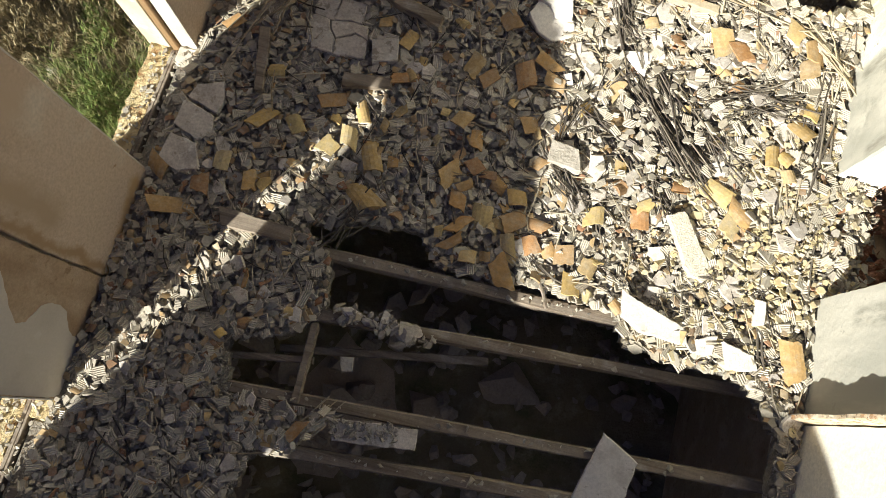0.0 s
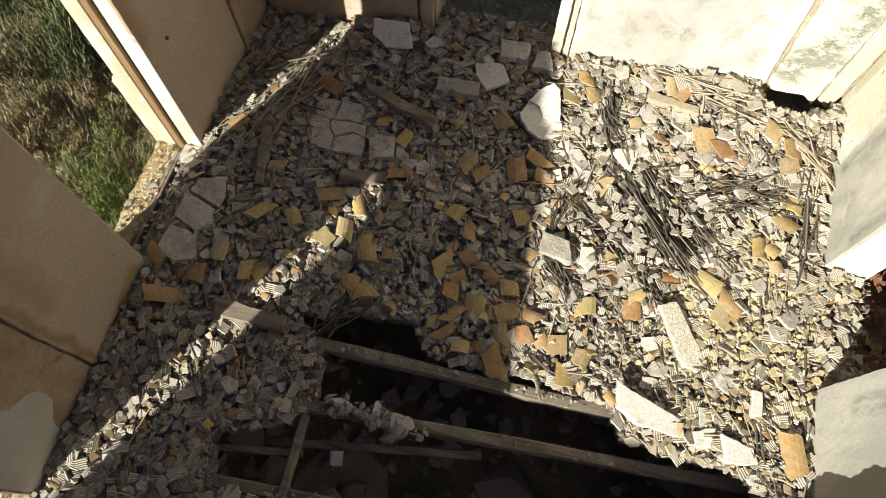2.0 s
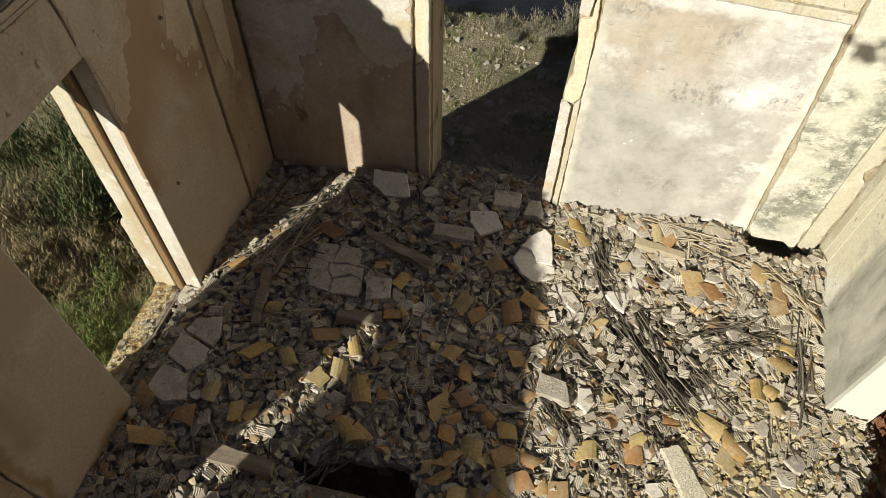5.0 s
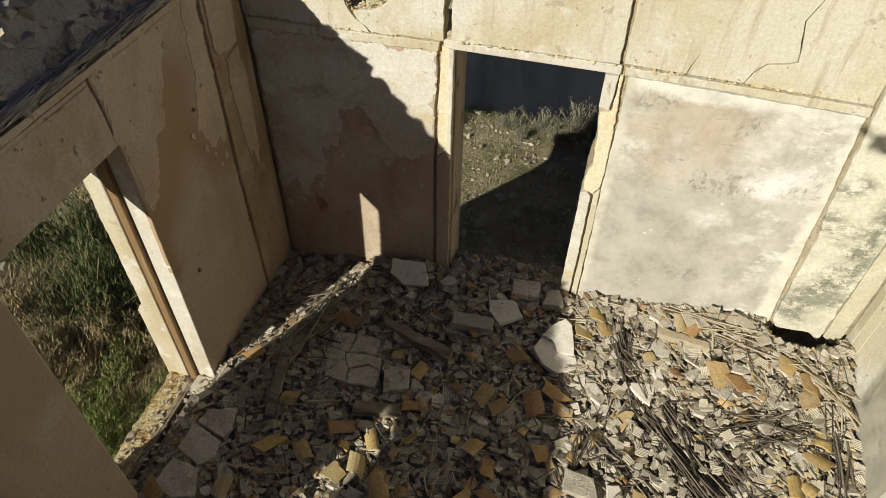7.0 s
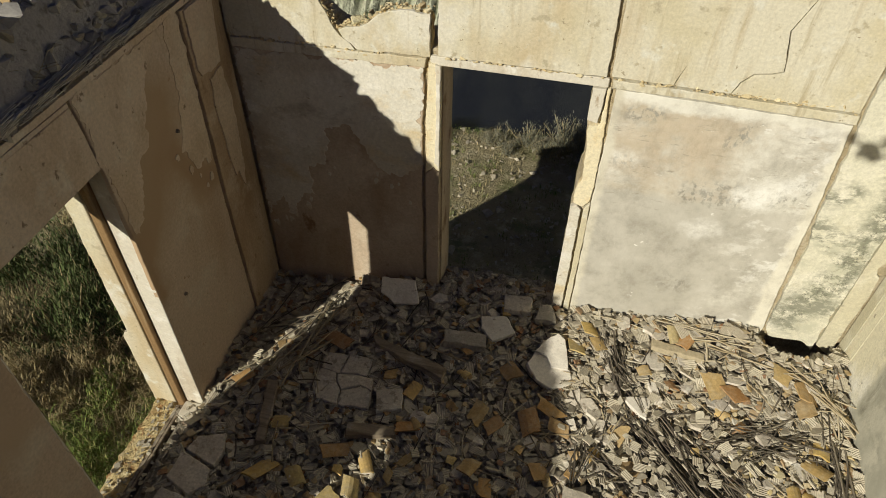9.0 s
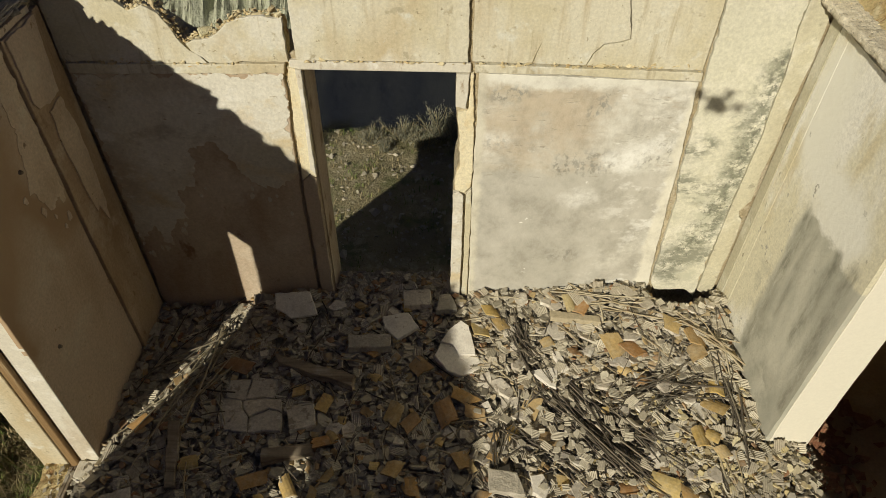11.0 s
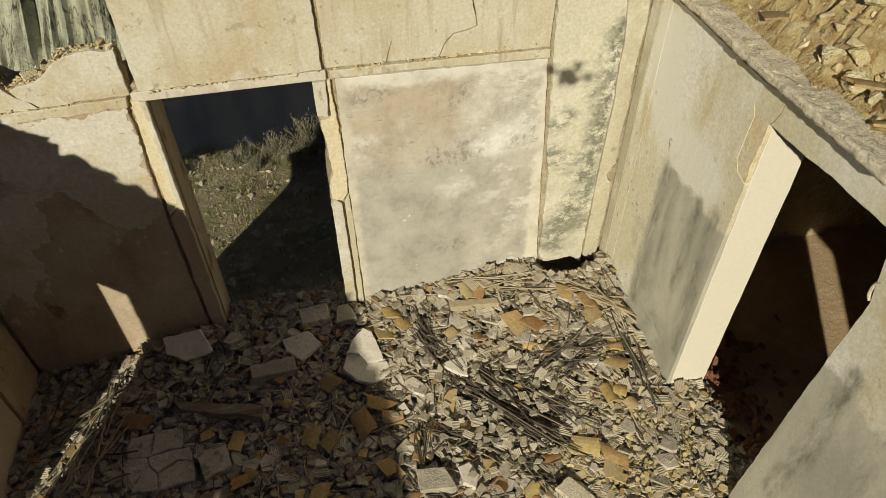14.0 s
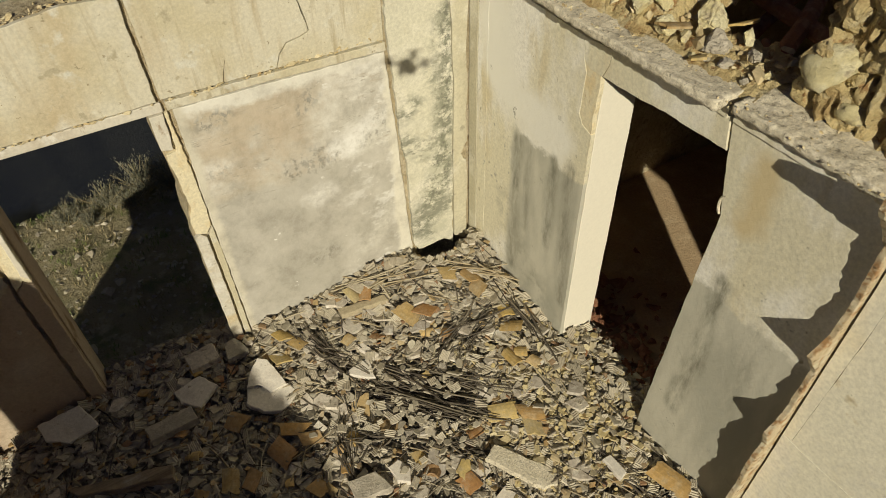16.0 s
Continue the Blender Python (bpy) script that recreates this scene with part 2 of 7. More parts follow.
def pier():
    """Tan plaster of the shaded piers with brown, rusty stains where the wash has gone."""
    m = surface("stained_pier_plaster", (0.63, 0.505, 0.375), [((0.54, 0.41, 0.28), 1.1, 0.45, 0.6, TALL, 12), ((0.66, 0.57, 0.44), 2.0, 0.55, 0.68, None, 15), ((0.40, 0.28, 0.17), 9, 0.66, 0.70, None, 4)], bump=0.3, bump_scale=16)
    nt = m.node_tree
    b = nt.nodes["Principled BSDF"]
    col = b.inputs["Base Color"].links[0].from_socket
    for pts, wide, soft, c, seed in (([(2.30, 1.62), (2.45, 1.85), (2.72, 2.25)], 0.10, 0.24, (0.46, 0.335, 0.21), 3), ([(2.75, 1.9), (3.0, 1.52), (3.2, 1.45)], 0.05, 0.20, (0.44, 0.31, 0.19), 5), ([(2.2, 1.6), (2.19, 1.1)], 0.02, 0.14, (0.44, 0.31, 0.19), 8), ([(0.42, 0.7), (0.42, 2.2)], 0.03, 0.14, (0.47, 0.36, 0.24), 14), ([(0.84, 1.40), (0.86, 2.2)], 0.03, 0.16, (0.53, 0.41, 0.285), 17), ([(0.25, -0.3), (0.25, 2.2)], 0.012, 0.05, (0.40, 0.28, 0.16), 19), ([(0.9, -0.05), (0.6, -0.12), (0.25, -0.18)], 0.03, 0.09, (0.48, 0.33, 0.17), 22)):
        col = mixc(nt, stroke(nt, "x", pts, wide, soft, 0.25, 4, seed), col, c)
    nt.links.new(col, b.inputs["Base Color"])
    return m


M_PIER = pier()
# Base darkened for the shade low on the wall; its blotches are stains.
M_SHADEBROWN = surface("shade_toned_brown_plaster", (0.52, 0.42, 0.31), [((0.42, 0.31, 0.21), 1.2, 0.48, 0.62, TALL, 12), ((0.60, 0.51, 0.39), 2.2, 0.52, 0.64, None, 15), ((0.28, 0.19, 0.12), 3.0, 0.60, 0.67, (1.4, 1.4, 0.8), 22)], bump=0.4, bump_scale=18)
M_LIMETAN = surface("tan_limewash", (0.71, 0.585, 0.435), [((0.58, 0.45, 0.31), 3.6, 0.50, 0.66, (1, 1, 0.6), 61), ((0.62, 0.485, 0.335), 1.5, 0.48, 0.62, TALL, 12), ((0.73, 0.65, 0.51), 3.0, 0.55, 0.66, None, 15), ((0.32, 0.24, 0.16), 13, 0.64, 0.68, None, 4), ((0.28, 0.20, 0.13), 4.5, 0.66, 0.70, None, 44)], bump=0.35, bump_scale=18)
M_LIMEGREY = surface("grey_limewash", (0.63, 0.58, 0.50), [((0.57, 0.52, 0.44), 1.4, 0.48, 0.62, None, 2), ((0.68, 0.64, 0.57), 4.0, 0.56, 0.66, None, 7)], bump=0.12, bump_scale=20, grain=0.08)
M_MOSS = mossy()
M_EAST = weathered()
M_CORNER = surface("aged_corner_plaster", (0.60, 0.565, 0.425), [((0.53, 0.49, 0.36), 1.6, 0.48, 0.62, TALL, 4), ((0.66, 0.63, 0.51), 3.5, 0.55, 0.65, None, 6), ((0.40, 0.37, 0.28), 9, 0.62, 0.68, None, 16)], bump=0.5, bump_scale=18, bump_dist=0.012)


def stained():
    """Old wash: grey below a ragged line, brown above it, whiter round the edges, with scratches and white flakes."""
    m = surface("stained_wall_wash", (0.59, 0.57, 0.50), [((0.51, 0.485, 0.42), 2.4, 0.46, 0.58, (1.2, 1, 0.9), 7), ((0.70, 0.68, 0.61), 3.4, 0.55, 0.66, (0.8, 1, 1.4), 27)], bump=0.5, bump_scale=20, bump_dist=0.01, grain=0.14)
    nt = m.node_tree
    b = nt.nodes["Principled BSDF"]
    col = b.inputs["Base Color"].links[0].from_socket

    def blot(scale, lo, hi, seed, stretch=None, detail=8):
        return ramp(nt, noise_out(nt, scale, detail, 0.68, stretch, seed), [(lo, (0, 0, 0)), (hi, (1, 1, 1))])

    def flip(v):
        n = nt.nodes.new("ShaderNodeMath")
        n.operation = "SUBTRACT"
        n.inputs[0].default_value = 1.0
        nt.links.new(v, n.inputs[1])
        return n.outputs[0]

    left = height_mask(nt, 0.75, 1.35, 2.0, 0.7, 12, None, "X")
    col = mixc(nt, product(nt, blot(1.9, 0.40, 0.56, 41, (1, 1, 1.5)), left), col, (0.50, 0.44, 0.335))
    col = mixc(nt, blot(6.5, 0.56, 0.66, 45, (0.7, 1, 1.8)), col, (0.47, 0.42, 0.34))
    below = height_mask(nt, 1.44, 1.50, 4.0, 0.10, 61)
    wash = ramp(nt, noise_out(nt, 1.7, 7, 0.6, (1, 1, 0.7), 71), [(0.38, (0.44, 0.42, 0.36)), (0.64, (0.53, 0.505, 0.44))])
    col = mixc(nt, below, col, wash)
    above = flip(height_mask(nt, 1.2, 1.5, 3.0, 0.3, 63))
    for pts, wide, seed in (([(0.38, 1.80), (0.62, 1.98)], 0.10, 3), ([(0.75, 1.72), (0.93, 2.1)], 0.06, 8)):
        col = mixc(nt, product(nt, stroke(nt, "y", pts, wide, 0.25, 0.4, 3, seed), speckle(nt, 6, 0.34, 0.66, 52)), col, (0.52, 0.445, 0.34))
    for pts, wide, seed in (([(0.84, 1.52), (1.14, 1.56)], 0.07, 31), ([(1.40, 1.60), (1.55, 1.70)], 0.05, 32), ([(0.32, 2.12), (0.42, 2.15)], 0.04, 33), ([(0.27, 1.73), (0.34, 1.74)], 0.02, 34), ([(0.85, 0.62), (1.0, 0.60)], 0.03, 35), ([(0.98, 2.0), (1.1, 2.12)], 0.03, 36)):
        col = mixc(nt, product(nt, stroke(nt, "y", pts, wide, 0.06, 0.12, 8, seed), blot(26, 0.50, 0.58, seed, (1, 1, 0.7))), col, (0.33, 0.315, 0.27))
    col = mixc(nt, product(nt, blot(15, 0.60, 0.66, 4, (0.45, 1, 2.6)), above), col, (0.36, 0.33, 0.27))
    right = flip(height_mask(nt, 1.05, 1.5, 2.5, 0.9, 91, None, "X"))
    col = mixc(nt, product(nt, blot(4.0, 0.52, 0.60, 95, (0.9, 1, 1.4)), right), col, (0.68, 0.665, 0.61))
    col = mixc(nt, blot(8.0, 0.66, 0.69, 8, (0.7, 1, 1.4)), col, (0.75, 0.735, 0.68))
    for pts, wide, c in (([(1.16, 1.53), (1.32, 1.60), (1.52, 1.74)], 0.012, (0.76, 0.75, 0.70)), ([(1.20, 1.58), (1.30, 1.56)], 0.03, (0.76, 0.75, 0.70)), ([(0.93, 1.21), (1.04, 1.23)], 0.03, (0.70, 0.685, 0.63)), ([(0.24, 1.72), (0.36, 1.74)], 0.02, (0.72, 0.70, 0.63)), ([(1.3, 0.52), (1.5, 0.62), (1.66, 0.86)], 0.02, (0.62, 0.60, 0.53)), ([(1.08, 1.8), (1.2, 2.05)], 0.05, (0.64, 0.62, 0.55))):
        col = mixc(nt, product(nt, stroke(nt, "y", pts, wide, 0.10, 0.22, 7, wide * 300), speckle(nt, 8, 0.36, 0.58, 63)), col, c)
    edge = flip(height_mask(nt, 2.15, 2.21, 7.0, 0.22, 81))
    col = mixc(nt, edge, col, (0.70, 0.68, 0.60))
    edge = flip(height_mask(nt, 1.59, 1.63, 7.0, 0.12, 85, None, "X"))
    col = mixc(nt, edge, col, (0.69, 0.66, 0.56))
    col = mixc(nt, height_mask(nt, 0.19, 0.23, 7.0, 0.12, 87, None, "X"), col, (0.62, 0.585, 0.48))
    g = ramp(nt, noise_out(nt, 4.5, 10, 0.75, (1.1, 1, 1.0), 121), [(0.34, (0.78, 0.77, 0.76)), (0.5, (1.0, 1.0, 1.0)), (0.66, (1.12, 1.125, 1.14))])
    col = mixc(nt, 1.0, col, g, "MULTIPLY")
    nt.links.new(col, b.inputs["Base Color"])
    return m


M_PATCH = stained()
M_MASON = surface("rubble_masonry", (0.54, 0.45, 0.29), [((0.64, 0.56, 0.40), 5, 0.48, 0.6, None, 3), ((0.34, 0.25, 0.14), 8, 0.58, 0.72, None, 6)], bump=1.0, bump_scale=14, bump_dist=0.05)
M_MORTAR = surface("grey_mortar", (0.76, 0.69, 0.53), [((0.84, 0.77, 0.61), 14, 0.48, 0.6, None, 3), ((0.46, 0.41, 0.31), 40, 0.56, 0.64, None, 8)], bump=0.6, bump_scale=45, bump_dist=0.02, grain=0.35, grain_scale=60)
M_DIRT = surface("grey_rubble_dust", (0.359, 0.317, 0.244), [((0.478, 0.437, 0.359), 6, 0.5, 0.65, None, 3), ((0.276, 0.239, 0.184), 22, 0.52, 0.64, None, 5), ((0.570, 0.524, 0.432), 60, 0.58, 0.66, None, 15)], bump=1.0, bump_scale=55, bump_dist=0.03, grain=0.4)
M_CELLAR = surface("cellar_earth", (0.60, 0.49, 0.37), [((0.68, 0.58, 0.46), 4, 0.5, 0.65, None, 3)], bump=1.0, bump_scale=12, bump_dist=0.05)
M_BEAM = surface("old_grey_timber", (0.30, 0.25, 0.185), [((0.40, 0.36, 0.30), 5, 0.54, 0.66, None, 12), ((0.17, 0.13, 0.09), 6, 0.45, 0.65, (0.15, 3, 3), 2), ((0.38, 0.31, 0.22), 10, 0.55, 0.7, (0.15, 3, 3), 8)], bump=0.6, bump_scale=30)
M_FRAME = surface("brown_painted_wood", (0.27, 0.17, 0.08), [((0.42, 0.32, 0.19), 8, 0.55, 0.7, (3, 3, 0.2), 2)], bump=0.4, rough=0.7)
M_YELLOW = surface("yellow_core_mortar", (0.80, 0.72, 0.51), [((0.78, 0.65, 0.40), 8, 0.5, 0.62, (1, 1, 0.5), 3), ((0.60, 0.46, 0.26), 14, 0.63, 0.69, (1.5, 1.5, 0.4), 8)], bump=0.5, bump_scale=30, bump_dist=0.02)
M_CORE = surface("orange_core_mortar", (0.66, 0.53, 0.34), [((0.74, 0.66, 0.48), 9, 0.46, 0.6, None, 3), ((0.48, 0.28, 0.13), 16, 0.52, 0.62, None, 8), ((0.24, 0.16, 0.09), 30, 0.58, 0.64, None, 18)], bump=0.9, bump_scale=50, bump_dist=0.02)
M_REVEAL = surface("white_reveal_plaster", (0.79, 0.75, 0.63), [((0.68, 0.60, 0.46), 3, 0.62, 0.74, TALL, 2)], bump=0.08, grain=0.06)
M_JAMB = surface("white_limewash", (0.66, 0.62, 0.52), [((0.55, 0.48, 0.37), 3, 0.52, 0.66, TALL, 2), ((0.42, 0.34, 0.24), 12, 0.62, 0.68, TALL, 7), ((0.74, 0.71, 0.63), 6, 0.56, 0.64, None, 17)], bump=0.25, bump_scale=25, grain=0.16)
M_RUBBLE = tints("plaster_rubble", [(0.305, 0.273, 0.213), (0.440, 0.397, 0.305), (0.508, 0.464, 0.359), (0.389, 0.339, 0.252), (0.558, 0.513, 0.405), (0.355, 0.323, 0.259), (0.474, 0.414, 0.298), (0.407, 0.373, 0.298)])
M_RIB = tints("reed_printed_plaster", [(0.467, 0.423, 0.325), (0.605, 0.550, 0.435), (0.415, 0.364, 0.277), (0.640, 0.584, 0.466)])
M_TILE = tints("clay_tile", [(0.60, 0.47, 0.20), (0.48, 0.31, 0.12), (0.62, 0.51, 0.27), (0.44, 0.23, 0.09), (0.60, 0.45, 0.18), (0.36, 0.25, 0.13), (0.60, 0.42, 0.14), (0.60, 0.49, 0.26)], island=False, bump_scale=40, grain=0.35, dust=(0.54, 0.47, 0.34))
M_TILERED = tints("red_clay_tile", [(0.42, 0.235, 0.10), (0.55, 0.35, 0.135), (0.33, 0.19, 0.10), (0.60, 0.42, 0.17), (0.38, 0.24, 0.125)], island=False, bump_scale=40, grain=0.35, dust=(0.50, 0.43, 0.31))
M_TILEBIT = tints("clay_tile_bits", [(0.460, 0.350, 0.175), (0.414, 0.267, 0.120), (0.515, 0.423, 0.258), (0.331, 0.166, 0.083), (0.442, 0.359, 0.221)], dust=(0.442, 0.396, 0.313), dust_scale=22)
M_SLAB = surface("white_plaster_slab", (0.66, 0.61, 0.52), [((0.50, 0.45, 0.38), 5, 0.46, 0.62, None, 3), ((0.40, 0.35, 0.28), 13, 0.56, 0.64, None, 9), ((0.74, 0.71, 0.63), 9, 0.58, 0.66, None, 19)], bump=0.7, bump_scale=28, vary=0.15, grain=0.3)
M_WHITESLAB = surface("bright_plaster_slab", (0.80, 0.76, 0.68), [((0.66, 0.61, 0.53), 6, 0.50, 0.66, None, 3), ((0.50, 0.44, 0.36), 15, 0.62, 0.68, None, 9)], bump=0.6, bump_scale=28, vary=0.08, grain=0.2)
M_STONE = surface("grey_stone", (0.50, 0.46, 0.38), [((0.64, 0.59, 0.50), 12, 0.5, 0.65, None, 3)], bump=0.9, bump_scale=35, bump_dist=0.02, vary=0.15)
M_REED = tints("dry_reeds", [(0.085, 0.07, 0.055), (0.16, 0.135, 0.10), (0.06, 0.05, 0.04), (0.26, 0.225, 0.165), (0.11, 0.095, 0.075)], bump=0.2)
M_REEDP = tints("pale_reeds", [(0.50, 0.42, 0.28), (0.36, 0.29, 0.18), (0.58, 0.51, 0.36), (0.44, 0.38, 0.27)], bump=0.2)
# Lightened copy of the pale reeds, for sun caught along the wall top.
M_SUNREED = tints("lit_pale_reeds", [(0.70, 0.64, 0.50), (0.52, 0.46, 0.34), (0.78, 0.73, 0.60), (0.62, 0.55, 0.42)], bump=0.2)
M_EARTH = surface("mud_masonry", (0.78, 0.63, 0.33), [((0.58, 0.42, 0.20), 7, 0.50, 0.62, None, 3), ((0.80, 0.69, 0.43), 12, 0.52, 0.66, None, 8), ((0.48, 0.28, 0.12), 19, 0.56, 0.64, (1, 1, 0.5), 28), ((0.30, 0.21, 0.11), 16, 0.63, 0.70, None, 18)], bump=1.0, bump_scale=22, bump_dist=0.06)
M_TANROCK = surface("tan_building_stone", (0.70, 0.62, 0.36), [((0.76, 0.70, 0.47), 9, 0.48, 0.6, None, 3), ((0.50, 0.43, 0.29), 14, 0.54, 0.64, None, 8)], bump=0.9, bump_scale=45, bump_dist=0.02)
M_GROUND = surface("dry_ground", (0.32, 0.28, 0.17), [((0.19, 0.19, 0.09), 1.8, 0.50, 0.64, None, 3), ((0.44, 0.39, 0.26), 4, 0.52, 0.66, None, 8)], bump=1.0, bump_scale=9, bump_dist=0.08)


def marl():
    m = surface("grey_green_marl", (0.66, 0.68, 0.52), [((0.54, 0.56, 0.41), 0.7, 0.44, 0.6, (2.0, 0.5, 0.5), 3), ((0.74, 0.75, 0.60), 1.6, 0.52, 0.66, (2.0, 0.4, 0.4), 8), ((0.30, 0.30, 0.20), 0.8, 0.56, 0.64, (1.6, 0.5, 0.5), 13)], bump=1.0, bump_scale=4, bump_dist=0.2)
    nt = m.node_tree
    b = nt.nodes["Principled BSDF"]
    col = b.inputs["Base Color"].links[0].from_socket
    # The dark lines paint the shade inside rills too fine for the mesh.
    for scale, wide, c, seed in ((0.42, 0.020, (0.06, 0.065, 0.04), 33), (0.8, 0.016, (0.12, 0.12, 0.08), 53), (1.6, 0.03, (0.44, 0.45, 0.33), 63)):
        f = ramp(nt, noise_out(nt, scale, 5, 0.6, (2.6, 0.42, 0.42), seed), [(0.5 - wide, (0, 0, 0)), (0.5, (1, 1, 1)), (0.5 + wide, (0, 0, 0))])
        col = mixc(nt, f, col, c)
    nt.links.new(col, b.inputs["Base Color"])
    return m


M_BADLAND = marl()
M_WATER = surface("dark_water", (0.008, 0.011, 0.024), rough=0.22, bump=0.15, bump_scale=2.5, bump_dist=0.02, grain=0.0)
M_WATER.node_tree.nodes["Principled BSDF"].inputs["Specular IOR Level"].default_value = 0.2
M_LEAF = tints("green_leaves", [(0.13, 0.20, 0.045), (0.20, 0.27, 0.065), (0.10, 0.15, 0.035), (0.27, 0.29, 0.10), (0.33, 0.30, 0.13)], bump=0.0)
M_BUSH = tints("dark_green_leaves", [(0.07, 0.105, 0.032), (0.10, 0.13, 0.045), (0.05, 0.075, 0.025), (0.17, 0.175, 0.08)], bump=0.0)
M_DRY = tints("dry_grass", [(0.38, 0.31, 0.17), (0.26, 0.21, 0.11), (0.46, 0.38, 0.22), (0.20, 0.18, 0.09)], bump=0.0)
M_SAGE = tints("grey_shrub", [(0.20, 0.20, 0.14), (0.28, 0.27, 0.20), (0.14, 0.15, 0.10), (0.34, 0.32, 0.24)], bump=0.0)
M_DRONE = surface("grey_plastic", (0.10, 0.10, 0.11), rough=0.5, bump=0.0, grain=0.05)
M_TAN = tints("tan_stones", [(0.67, 0.57, 0.35), (0.56, 0.45, 0.25), (0.74, 0.66, 0.44), (0.50, 0.39, 0.22), (0.70, 0.61, 0.39), (0.60, 0.44, 0.22)], bump=0.6, bump_scale=40)
M_OCHRE = tints("yellow_plaster_crumbs", [(0.64, 0.55, 0.32), (0.54, 0.44, 0.23), (0.70, 0.62, 0.40), (0.48, 0.40, 0.24), (0.66, 0.54, 0.28), (0.44, 0.39, 0.29)], bump=0.5)
M_DARKROCK = tints("grey_earthy_stones", [(0.494, 0.462, 0.430), (0.602, 0.570, 0.516), (0.387, 0.365, 0.334), (0.688, 0.655, 0.592)])
M_TOPDIRT = surface("grey_wall_top_earth", (0.516, 0.483, 0.440), [((0.623, 0.592, 0.527), 6, 0.5, 0.65, None, 3), ((0.280, 0.248, 0.204), 14, 0.55, 0.7, None, 5)], bump=1.0, bump_scale=30, bump_dist=0.03)
# Stone colours raised to lift the gloom of the storey below.
M_CELLARSTONE = tints("lightened_cellar_stones", [(0.46, 0.39, 0.31), (0.54, 0.47, 0.38), (0.40, 0.33, 0.25), (0.60, 0.53, 0.44)])
M_ROOMFLOOR = surface("tan_earth_floor", (0.52, 0.38, 0.23), [((0.60, 0.46, 0.29), 5, 0.5, 0.65, None, 3)], bump=0.6, bump_scale=25, bump_dist=0.02)
M_RUST = surface("red_brown_rubble", (0.34, 0.16, 0.09), [((0.46, 0.28, 0.17), 9, 0.5, 0.65, None, 3)], bump=1.0, bump_scale=25, bump_dist=0.04)


# ---- mesh helpers ----
rng = np.random.default_rng(7)


def finish(name, me, material, parent=None, label=""):
    me.materials.append(material)
    ob = new(name, me)
    if parent is not None:
        ob.parent = parent
    if label:
        ob["label"] = label
    return ob


def raw(name, verts, faces, material, parent=None, label=""):
    me = bpy.data.meshes.new(name)
    me.from_pydata([tuple(v) for v in verts], [], faces)
    me.update()
    return finish(name, me, material, parent, label)


def part(name, bm, material, parent=None, label=""):
    bmesh.ops.recalc_face_normals(bm, faces=bm.faces)
    me = bpy.data.meshes.new(name)
    bm.to_mesh(me)
    bm.free()
    return finish(name, me, material, parent, label)


def empty(name, at=(0, 0, 0)):
    ob = new(name)
    ob.location = at
    ob.empty_display_size = 0.1
    return ob


def box_bm(x0, x1, y0, y1, z0, z1, bevel=0.0, bm=None):
    own = bm if bm is not None else bmesh.new()
    m = Matrix.Translation(((x0 + x1) / 2, (y0 + y1) / 2, (z0 + z1) / 2)) @ Matrix.Diagonal((x1 - x0, y1 - y0, z1 - z0, 1))
    r = bmesh.ops.create_cube(own, size=1, matrix=m)
    if bevel:
        es = list({e for v in r["verts"] for e in v.link_edges})
        bmesh.ops.bevel(own, geom=es, offset=bevel, segments=1, affect="EDGES")
    return own


def ragged(outline, step=0.07, jag=0.008, seed=1, keep=()):
    """An outline with uneven edges; the edges whose index is in keep stay straight."""
    r = random.Random(seed)
    out = []
    n = len(outline)
    for i in range(n):
        a, b = Vector(outline[i]), Vector(outline[(i + 1) % n])
        k = max(1, int((b - a).length / step))
        side = Vector((-(b - a).y, (b - a).x)).normalized()
        for j in range(k):
            p = a.lerp(b, j / k)
            if i not in keep and j:
                q = Vector((p.x + seed * 3.7, p.y + seed * 1.3, seed))
                off = 1.5 * noise.noise(q * 7) + 1.1 * noise.noise(q * 19) + 0.7 * noise.noise(q * 47)
                p = p + side * jag * off + (b - a).normalized() * r.uniform(-0.3, 0.3) * step
            out.append((p.x, p.y))
    return out


def plate(name, outline, plane, at, thick, material, parent=None, label="", step=0.07, jag=0.008, seed=1, keep=(), chamfer=0.004):
    """A slab with the given outline. plane "y": outline in x, z, its face at y = at and its body towards thick; "x": outline in y, z; "z": in x, y."""
    pts = ragged(outline, step, jag, seed, keep)
    area = sum(a[0] * b[1] - b[0] * a[1] for a, b in zip(pts, pts[1:] + pts[:1]))
    if area < 0:
        pts.reverse()

    def place(u, v, d):
        return {"y": (u, at + d, v), "x": (at + d, u, v), "z": (u, v, at + d)}[plane]

    bm = bmesh.new()
    n = len(pts)
    inner = []
    for i in range(n):
        p, q, s = Vector(pts[i - 1]), Vector(pts[i]), Vector(pts[(i + 1) % n])
        e = (s - p)
        nrm = Vector((-e.y, e.x))
        nrm = nrm.normalized() if nrm.length > 1e-6 else nrm
        inner.append(q + nrm * chamfer)
    sgn = 1 if thick > 0 else -1
    front = [bm.verts.new(place(v.x, v.y, 0)) for v in inner]
    rim = [bm.verts.new(place(u, v, sgn * chamfer)) for u, v in pts]
    back = [bm.verts.new(place(u, v, thick)) for u, v in pts]
    for f in tessellate_polygon([[v.to_3d() for v in inner]]):
        bm.faces.new([front[i] for i in f])
    for f in tessellate_polygon([[Vector((u, v, 0)) for u, v in pts]]):
        bm.faces.new([back[i] for i in f])
    for i in range(n):
        j = (i + 1) % n
        bm.faces.new((front[i], rim[i], rim[j], front[j]))
        bm.faces.new((rim[i], back[i], back[j], rim[j]))
    return part(name, bm, material, parent, label)


